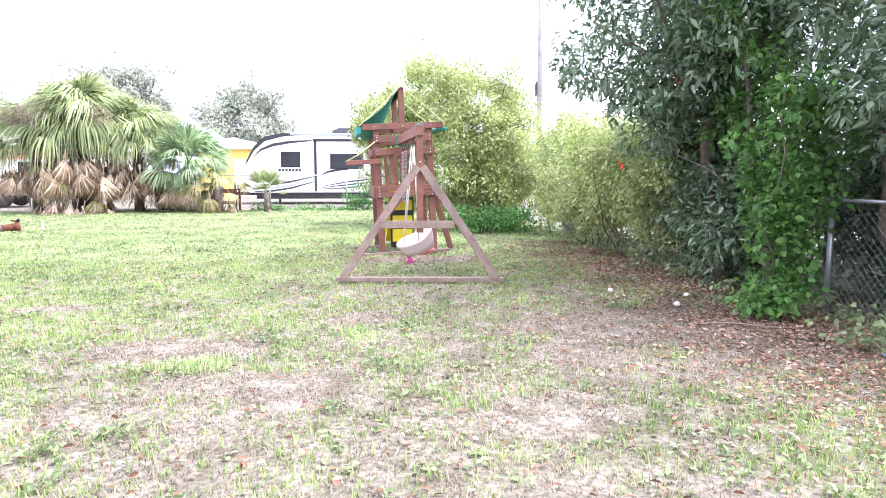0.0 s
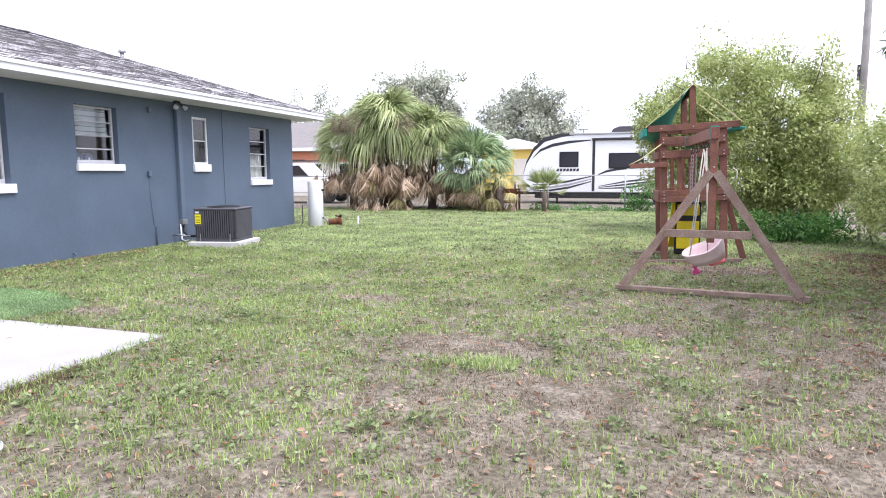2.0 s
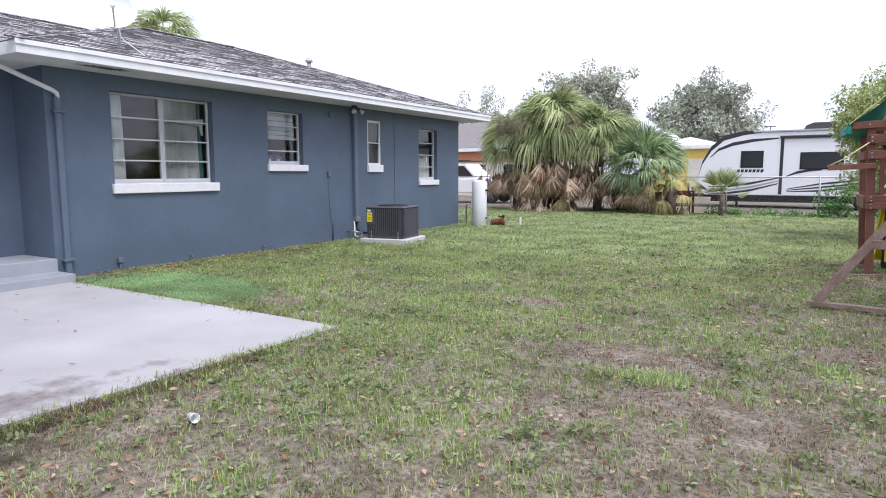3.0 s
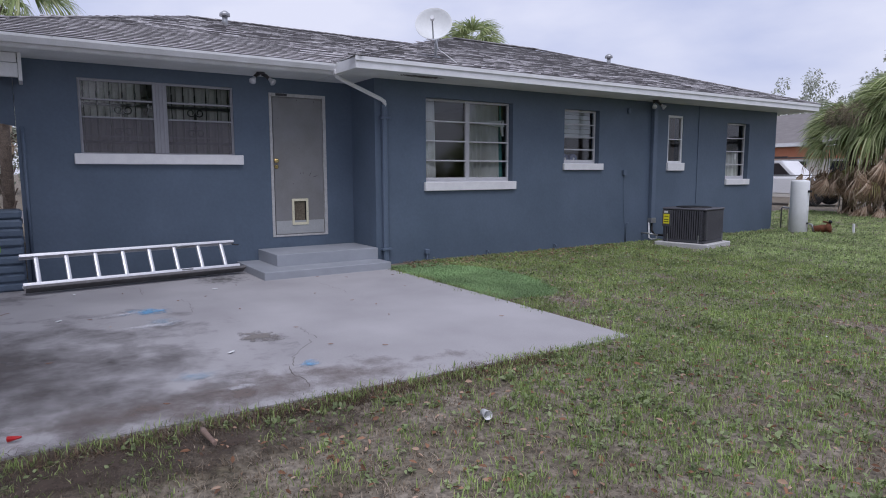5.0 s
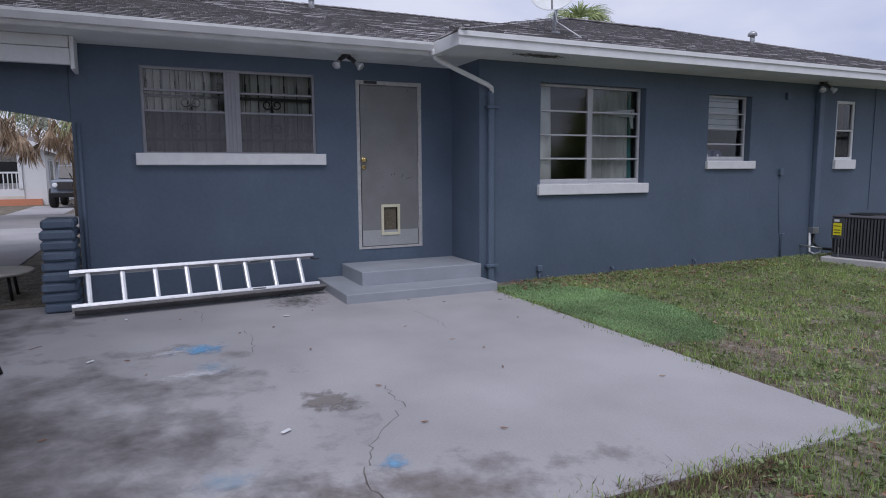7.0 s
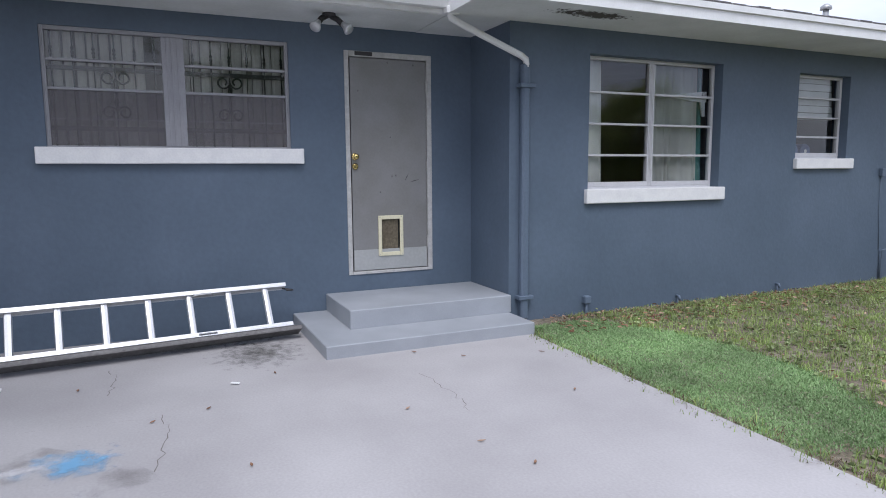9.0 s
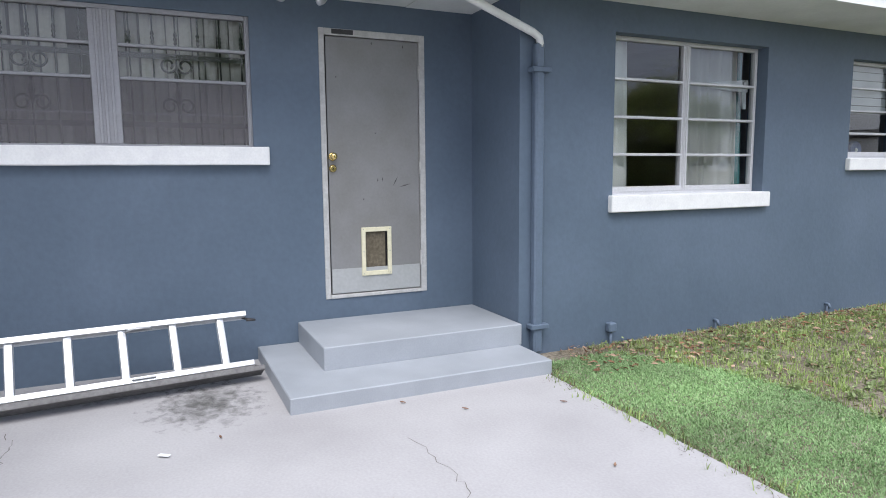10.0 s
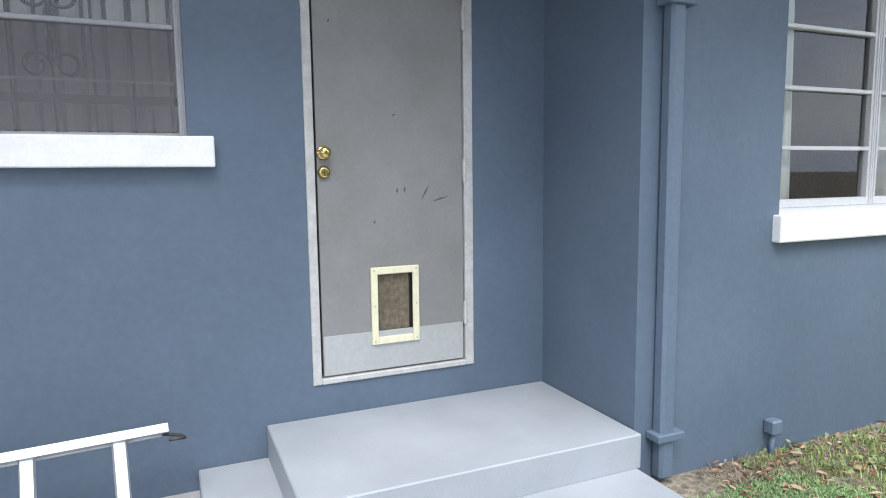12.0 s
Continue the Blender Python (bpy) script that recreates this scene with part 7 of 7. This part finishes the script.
def blades(name, x, y, per, height, width, material, label, lean=0.5, spread=0.03, category="grass"):
    """Tufts of narrow blades at the given places: one bent triangle pair each."""
    n = len(x)
    z = np.array([ground_z(a, b) for a, b in zip(x, y)])
    base = np.repeat(np.stack([x, y, z], 1), per, 0)
    m = len(base)
    base[:, :2] += rng.normal(0, spread, (m, 2))
    a = rng.uniform(0, 2 * np.pi, m)
    h = np.repeat(rng.uniform(0.6, 1.35, n), per) * rng.uniform(0.6, 1.2, m) * height
    w = rng.uniform(0.7, 1.3, m) * width
    side = np.stack([-np.sin(a), np.cos(a), np.zeros(m)], 1)
    out = np.stack([np.cos(a), np.sin(a), np.zeros(m)], 1)
    ln = (rng.uniform(0.1, 1.0, m) * lean * h)[:, None]
    up = np.stack([np.zeros(m), np.zeros(m), h], 1)
    base[:, 2] -= 0.004
    v = np.stack([base - side * w[:, None] / 2, base + side * w[:, None] / 2, base + up * 0.62 + out * ln * 0.45 + side * w[:, None] * 0.3, base + up * 0.62 + out * ln * 0.45 - side * w[:, None] * 0.3, base + up * 0.92 + out * ln * 1.2], 1).reshape(-1, 3)
    i = (np.arange(m) * 5)[:, None]
    quads, tris = i + np.array([0, 1, 2, 3]), i + np.array([3, 2, 4])
    me = bpy.data.meshes.new(name)
    me.vertices.add(len(v))
    me.vertices.foreach_set("co", v.astype(np.float32).ravel())
    loops = np.concatenate([quads.ravel(), tris.ravel()]).astype(np.int32)
    me.loops.add(len(loops))
    me.loops.foreach_set("vertex_index", loops)
    me.polygons.add(2 * m)
    me.polygons.foreach_set("loop_start", np.concatenate([np.arange(m) * 4, 4 * m + np.arange(m) * 3]).astype(np.int32))
    me.update(calc_edges=True)
    me.materials.append(material)
    return tagged(new(name, me), label, category, kind="stuff")


BARE = ((-0.86, 4.49, 0.62, 0.30), (-0.29, 3.75, 0.45, 0.22), (-4.85, 4.72, 0.55, 0.22), (1.53, 3.0, 0.35, 0.3), (0.07, 3.58, 0.3, 0.25), (1.39, 9.2, 0.9, 0.4), (-2.34, 6.0, 0.4, 0.22), (-5.36, 6.8, 0.5, 0.2), (0.55, 5.34, 0.35, 0.2), (2.85, 4.87, 0.5, 0.3), (-2.85, 0.6, 0.3, 0.14), (-7.34, 7.64, 0.6, 0.15))


def lushness(x, y):
    """How green the lawn is: thin and dry near the trees, greener by the house and at the back."""
    g = 0.70 - 0.11 * (x + 1.75) + 0.075 * (y - 4.7) + 0.6 * math.exp(-((x - 2.8) ** 2 + (y - 2.1) ** 2) / 0.7)
    g -= 0.42 * math.exp(-((x + 3.15) / 0.55) ** 2 - ((y - 0.3) / 1.5) ** 2)
    g += 0.55 * noise.noise((x * 0.55, y * 0.55, 1.0)) + 0.5 * noise.noise((x * 1.7, y * 1.7, 4.0)) + 0.25 * noise.noise((x * 4.5, y * 4.5, 7.0))
    for bx, by, rx, ry in BARE:
        q = ((x - bx) / rx) ** 2 + ((y - by) / ry) ** 2
        if q < 1.6:
            g -= 0.75 * (1.6 - q)
    return g


def on_lawn(x, y):
    if x < -3.27 and y < 4.16:
        return False
    if x < XB + 0.04 and y < YE + 0.1:
        return False
    if x < -5.0 and y < 4.88 + 0.52 * math.sin((x + 8) * 1.05):
        return False
    return not (abs(x + 7.20) < 0.6 and abs(y - 10.30) < 0.6)


def build_lawn():
    regions = ((-3.29, 5.7, -1.2, 6.0, 700, 1.0), (-3.29, 5.7, 6.0, 9.5, 560, 1.05), (-8.2, -3.29, 4.1, 9.5, 560, 1.0), (-8.2, 5.4, 9.5, 15.0, 330, 1.25), (-12.0, 5.1, 15.0, 22.8, 190, 1.6))
    green, dry, weed = [[], []], [[], []], [[], []]
    for k, (x0, x1, y0, y1, dens, size) in enumerate(regions):
        n = int((x1 - x0) * (y1 - y0) * dens)
        xs, ys = rng.uniform(x0, x1, n), rng.uniform(y0, y1, n)
        u = rng.uniform(0, 1, (n, 2))
        far = 0 if k < 3 else 1
        for x, y, (p, q) in zip(xs, ys, u):
            if not on_lawn(x, y):
                continue
            g = lushness(x, y)
            if p < min(0.95, max(0.0, g * 0.95)):
                (weed if q < 0.13 else green)[far].append((x, y))
            elif p < 0.66 + 0.2 * g and g > -1.4:
                dry[far].append((x, y))
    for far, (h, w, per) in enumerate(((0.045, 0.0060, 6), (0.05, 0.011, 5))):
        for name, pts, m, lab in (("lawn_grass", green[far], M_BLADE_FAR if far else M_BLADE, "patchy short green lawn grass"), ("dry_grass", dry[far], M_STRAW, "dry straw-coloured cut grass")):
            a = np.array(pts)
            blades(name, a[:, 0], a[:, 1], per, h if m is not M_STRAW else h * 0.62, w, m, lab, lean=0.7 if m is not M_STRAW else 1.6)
        a = np.array(weed[far])
        p = np.repeat(np.stack([a[:, 0], a[:, 1], [ground_z(i, j) + 0.012 for i, j in a]], 1), 6, 0) + rng.normal(0, 0.022, (len(a) * 6, 3)) * np.array([1, 1, 0.3])
        d = rng.normal(0, 1, p.shape) * np.array([1, 1, 0.25]) + np.array([0, 0, 0.35])
        leaf_mesh("lawn_weeds", p, d, 0.030 * (1 + 0.5 * far), 0.018 * (1 + 0.5 * far), M_WEED, droop=0.0, jitter=0.2, label="small broad-leaved weeds in the lawn", kind="stuff", category="weeds")
    # taller fringe at the slab's edge, and along the wall
    t = rng.uniform(0, 1, 900)
    ex = np.concatenate([-3.31 + rng.normal(0.02, 0.045, 300), rng.uniform(-8.1, -3.35, 120)])
    ey = np.concatenate([rng.uniform(-2.0, 4.08, 300), 4.13 + rng.normal(0.02, 0.05, 120)])
    blades("edge_grass", ex, ey, 6, 0.055, 0.006, M_BLADE, "fringe of grass along the patio edge", lean=0.9)
    k = 1500
    wx, wy = XB + 0.05 + np.abs(rng.normal(0, 0.16, k)), rng.uniform(4.6, YE, k)
    blades("wall_dry_grass", wx, wy, 5, 0.03, 0.006, M_STRAW, "dry clippings along the foot of the wall", lean=2.2)
    # dry fringe and clippings where lawn meets slab
    fx = np.concatenate([rng.uniform(-8.0, -3.4, 160), -3.22 + rng.normal(0, 0.07, 1500)])
    fy = np.concatenate([4.18 + rng.normal(0, 0.04, 160), rng.uniform(-1.8, 3.3, 1500)])
    blades("edge_clippings", fx, fy, 6, 0.034, 0.005, M_STALK, "brown dry stalks along the patio edge", lean=2.4)
    # low clumps of broad-leaved weeds
    cs = []
    while len(cs) < 260:
        x, y = rng.uniform(-8.0, 4.5), rng.uniform(-0.2, 11.0)
        if on_lawn(x, y) and lushness(x, y) + rng.uniform(-0.35, 0.35) > 0.45:
            cs.append((x, y, ground_z(x, y) + 0.01))
    p, d = clumps(cs, rng.uniform(0.03, 0.085, len(cs)), 20, 0.35)
    p[:, 2] = np.maximum(p[:, 2], 0.002)
    leaf_mesh("weed_clumps", p, d * np.array([1, 1, 0.3]) + np.array([0, 0, 0.5]), 0.036, 0.022, M_WEED, droop=0.0, jitter=0.4, label="low clumps of broad-leaved weeds in the lawn", kind="stuff", category="weeds")
    # a bright green tuft in the bare patch
    tx, ty = rng.normal(-0.54, 0.15, 75), rng.normal(4.10, 0.08, 75)
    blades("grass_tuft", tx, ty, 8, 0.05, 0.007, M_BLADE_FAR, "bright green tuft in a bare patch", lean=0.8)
    # fallen leaves
    x = np.concatenate([rng.uniform(-3.2, 5.4, 9500), 4.6 - np.abs(rng.normal(0, 1.0, 24000)), rng.uniform(-8.1, -3.4, 1100), rng.uniform(-0.6, 1.6, 1900)])
    y = np.concatenate([rng.uniform(0.4, 11, 9500), rng.uniform(0.9, 11.5, 24000), rng.uniform(4.4, 9, 1100), rng.uniform(9.0, 14.0, 1900)])
    keep = np.array([on_lawn(a, b) for a, b in zip(x, y)])
    x, y = x[keep], y[keep]
    p = np.stack([x, y, [ground_z(a, b) + 0.012 for a, b in zip(x, y)]], 1)
    p[:, 2] += rng.uniform(0, 0.02, len(p))
    d = rng.normal(0, 1, p.shape) * np.array([1, 1, 0.12])
    leaf_mesh("leaf_litter", p, d, 0.034, 0.014, M_LITTER, droop=0.0, jitter=0.05, label="scattered dry brown and grey fallen leaves", kind="stuff", category="leaves", size_var=0.6)
    n = 700
    p = np.stack([rng.uniform(-8.15, -7.5, n), rng.uniform(4.5, 9.0, n), rng.uniform(0.0, 0.02, n)], 1)
    leaf_mesh("wall_litter", p, rng.normal(0, 1, p.shape) * np.array([1, 1, 0.1]), 0.05, 0.016, M_LITTER, droop=0.0, jitter=0.05, label="dry leaves and twigs at the foot of the wall", kind="stuff", category="leaves")


M_TURF = leaf_mat("bright_green_turf", (0.27, 0.43, 0.185), (0.39, 0.53, 0.27), trans=0.3, var=0.2)


def build_turf():
    pts = []
    while len(pts) < 11000:
        x, y = rng.uniform(-7.95, -4.8), rng.uniform(4.17, 5.6)
        edge = 4.93 + 0.52 * math.sin((x + 8) * 1.05) + 0.12 * noise.noise((x * 3, y * 3, 0))
        if y < edge and x < -5.05 + 0.2 * noise.noise((x * 2, y * 2, 5)):
            pts.append((x, y))
    a = np.array(pts)
    blades("green_turf", a[:, 0], a[:, 1], 9, 0.016, 0.0075, M_TURF, "bright green even turf beside the patio", lean=0.9)


build_lawn()
build_turf()


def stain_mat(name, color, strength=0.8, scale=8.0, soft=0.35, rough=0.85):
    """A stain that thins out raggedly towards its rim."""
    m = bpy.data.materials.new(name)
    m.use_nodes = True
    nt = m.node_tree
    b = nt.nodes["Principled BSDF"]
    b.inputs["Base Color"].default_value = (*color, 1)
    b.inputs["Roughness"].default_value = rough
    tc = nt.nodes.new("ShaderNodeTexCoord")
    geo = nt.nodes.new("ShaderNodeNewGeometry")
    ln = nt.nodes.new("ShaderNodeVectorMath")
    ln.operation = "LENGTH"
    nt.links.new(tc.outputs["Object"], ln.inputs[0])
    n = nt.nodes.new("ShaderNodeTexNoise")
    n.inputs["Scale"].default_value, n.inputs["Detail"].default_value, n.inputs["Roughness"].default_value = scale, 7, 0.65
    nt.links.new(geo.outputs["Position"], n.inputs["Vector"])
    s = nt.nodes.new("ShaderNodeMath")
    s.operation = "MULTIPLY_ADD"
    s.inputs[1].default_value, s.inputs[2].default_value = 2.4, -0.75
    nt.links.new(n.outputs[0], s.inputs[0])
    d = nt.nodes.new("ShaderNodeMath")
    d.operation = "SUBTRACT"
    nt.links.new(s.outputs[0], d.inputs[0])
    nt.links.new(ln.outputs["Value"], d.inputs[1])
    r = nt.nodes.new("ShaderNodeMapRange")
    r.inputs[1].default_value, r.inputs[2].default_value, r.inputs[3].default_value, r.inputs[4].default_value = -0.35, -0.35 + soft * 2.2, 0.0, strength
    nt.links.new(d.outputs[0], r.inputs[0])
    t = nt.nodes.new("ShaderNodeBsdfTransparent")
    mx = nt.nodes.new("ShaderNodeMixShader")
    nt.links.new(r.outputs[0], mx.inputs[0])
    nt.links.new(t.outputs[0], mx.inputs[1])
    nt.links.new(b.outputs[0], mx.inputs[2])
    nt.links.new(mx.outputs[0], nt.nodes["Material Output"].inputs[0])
    return m


def patch(name, label, x, y, rx, ry, material, z=0.0025, turn=0, category="stain"):
    bm = bmesh.new()
    bm.faces.new([bm.verts.new((math.cos(a), math.sin(a), 0)) for a in [2 * math.pi * k / 24 for k in range(24)]])
    ob = part(name, bm, material)
    ob.matrix_basis = pose(x, y, z, 0, 0, turn) @ Matrix.Diagonal((rx, ry, 1, 1))
    return tagged(ob, label, category, kind="structure")


# Stains of the slab, with the shade at its near end painted in
M_GRIME_SHADE = stain_mat("grime_and_shade", (0.105, 0.093, 0.09), 0.86, 2.2, 0.5)
M_GRIME2 = stain_mat("brown_grime", (0.17, 0.135, 0.118), 0.72, 4.0, 0.42)
M_SPECK = stain_mat("speckled_mould", (0.09, 0.088, 0.08), 0.6, 14.0, 0.4)
M_CHALKB = stain_mat("blue_chalk", (0.17, 0.41, 0.66), 0.74, 9.0, 0.35)
M_CHALKT = stain_mat("faint_chalk", (0.24, 0.44, 0.60), 0.45, 13.0, 0.5)
M_CHALKW = stain_mat("white_chalk", (0.72, 0.72, 0.75), 0.6, 11.0, 0.4)
M_PATCH = stain_mat("patched_spot", (0.235, 0.215, 0.20), 0.8, 12.0, 0.2)
M_CRACK = mat("crack_dirt", (0.17, 0.155, 0.14), 0.95, var=0.3)
patch("stain", "broad dark grime with painted shade on the patio slab", -4.76, -0.40, 2.4, 2.1, M_GRIME_SHADE)
patch("stain", "dark grime with painted shade on the patio under the carport", -7.8, -1.35, 1.9, 1.5, M_GRIME_SHADE, 0.005)
patch("stain", "brown dirt along the slab's edge", -3.66, 0.93, 0.45, 1.9, M_GRIME2, 0.0055)
patch("stain", "speckled dark mould beside the steps", -8.10, 1.95, 0.5, 0.42, M_SPECK, 0.003)
patch("stain", "speckled dark mould under the ladder", -8.62, 1.46, 0.32, 0.9, M_SPECK, 0.0035)
M_MULCH = stain_mat("dark_mulch", (0.06, 0.042, 0.03), 0.95, 6.0, 0.4)
patch("bare_earth", "dark bare earth along the patio edge", -3.0, 0.2, 0.42, 2.0, M_MULCH, 0.004, category="earth")
patch("patched_hole", "rough brown patched spot in the concrete", -4.96, 1.47, 0.26, 0.17, M_PATCH, 0.007, 20)
patch("chalk_mark", "smeared blue chalk on the patio", -6.52, 0.86, 0.22, 0.27, M_CHALKB, 0.007, 10)
patch("chalk_mark", "smeared white chalk on the patio", -6.50, 0.62, 0.10, 0.30, M_CHALKW, 0.0075, 15)
patch("chalk_mark", "faint blue chalk spot on the patio", -4.01, 1.53, 0.12, 0.10, M_CHALKB, 0.0078)
patch("chalk_mark", "faint blue chalk spots on the patio", -5.97, 0.90, 0.24, 0.16, M_CHALKT, 0.008)
patch("chalk_mark", "faint white chalk lines on the patio", -5.85, 0.80, 0.12, 0.3, M_CHALKW, 0.0082)
patch("chalk_mark", "faint turquoise chalk on the patio", -4.15, 0.80, 0.14, 0.2, M_CHALKT, 0.0084)
patch("chalk_mark", "white scribble on the patio", -3.77, 0.98, 0.07, 0.13, M_CHALKW, 0.0086)


def crack(points, w):
    rnd = random.Random(len(points) * 7 + int(w * 1e5))
    pts = []
    for (x0, y0), (x1, y1) in zip(points, points[1:]):
        for k in range(8):
            t = k / 8
            pts.append((x0 + (x1 - x0) * t + rnd.uniform(-0.022, 0.022), y0 + (y1 - y0) * t + rnd.uniform(-0.022, 0.022)))
    verts, faces = [], []
    for k, (x, y) in enumerate(pts):
        ww = w * rnd.uniform(0.2, 0.75)
        verts += [(x, y - ww, 0.0012), (x + ww * 0.3, y + ww, 0.0012)]
        if k:
            a = 2 * k
            faces.append((a - 2, a - 1, a + 1, a))
    return raw("crack", verts, faces, M_CRACK, label="thin wandering crack in the concrete slab", kind="structure", category="crack")


crack([(-5.08, 1.87), (-4.69, 1.85), (-4.26, 1.51), (-3.94, 1.38), (-3.47, 1.37)], 0.006)
crack([(-8.1, 0.91), (-7.88, 0.97), (-7.46, 0.95)], 0.004)
crack([(-7.03, 1.25), (-6.72, 1.28), (-6.2, 1.22)], 0.004)
crack([(-7.1, 2.9), (-6.57, 2.93), (-6.31, 2.87)], 0.003)
crack([(-7.11, 0.25), (-7.03, 0.87), (-6.96, 1.38)], 0.003)

# small litter
rnd = random.Random(8)
cup = tagged(part("plastic_cup", lathe([(0.020, 0), (0.025, 0.07), (0.027, 0.074), (0.024, 0.072), (0.018, 0.006)], 16, pose(-2.545, 1.99, ground_z(-2.545, 1.99) + 0.035, 84, 0, 75)), M_WHITE), "small white plastic cup lying on the grass", "cup")
stick = tagged(part("stick", limb((-3.10, 0.61, 0.045), (-2.88, 0.62, 0.05), 0.016, 0.011), M_GREYWOOD), "short weathered stick on the grass", "stick")
stick = tagged(part("stick", limb((3.30, 4.74, 0.0), (4.0, 4.52, 0.0), 0.008, 0.005), M_GREYWOOD), "pale bare stick on the ground by the fence", "stick")
stick = tagged(part("stick", limb((-1.12, 1.95, 0.0), (-0.97, 1.7, 0.05), 0.005, 0.003), M_STRAW), "thin dry stalk in the grass", "stick")
tube_ = tagged(part("plastic_pipe", tube([(4.08, 3.72, 0.0), (4.5, 3.69, 0.01)], 0.016, 8), mat("blue_pipe", (0.28, 0.36, 0.62), 0.5)), "short blue plastic pipe by the fence", "pipe")
cone = tagged(part("red_scrap", lathe([(0.016, 0), (0.006, 0.06), (0.003, 0.064)], 10, pose(-3.58, -0.23, 0.02, 0, 84, 70)), M_TAIL), "small red plastic scrap at the patio edge", "scrap")
for x, y in ((3.51, 5.55), (3.83, 5.97), (3.16, 6.34)):
    tagged(part("fallen_fruit", lathe([(0.006, 0), (0.022, 0.01), (0.03, 0.03), (0.024, 0.05), (0.005, 0.058)], 12, pose(x, y, ground_z(x, y))), M_CREAM), "small pale fruit fallen under the tree", "fruit", "fallen fruit")
for k in range(26):
    x, y = rnd.uniform(-8.2, -3.7), rnd.uniform(-0.4, 4.1)
    if x < -7.6 and y > 2.3:
        continue
    tagged(part("dead_leaf", prism([(-0.02, 0), (0, -0.007), (0.025, 0.002), (0, 0.008)], (0.0, 0.003), "z"), M_LITTER, m=pose(x, y, 0.009, 0, 0, rnd.uniform(0, 360))), "dry brown leaf lying on the patio", "leaf", "leaves on the patio")
for x, y in ((-7.9, 0.3), (-7.4, 1.7), (-6.5, 0.1), (-4.6, 1.15), (-2.4, 5.4), (-1.45, 19.0)):
    tagged(part("paper_scrap", boxes((-0.03, 0.03, -0.012, 0.012, 0.0, 0.006), bev=0.002), M_WHITE, m=pose(x, y, max(0.009, 0) if x < -3.5 else ground_z(x, y) + 0.01, 0, 0, x * 90)), "small white scrap of paper on the ground", "scrap", "scraps")

M_PEEL = stain_mat("peeled_soffit", (0.10, 0.09, 0.08), 0.9, 22.0, 0.15)
pe = patch("peeling_paint", "dark peeled patch in the soffit paint", -7.72, 4.75, 0.13, 0.5, M_PEEL, ZT - 0.0325)
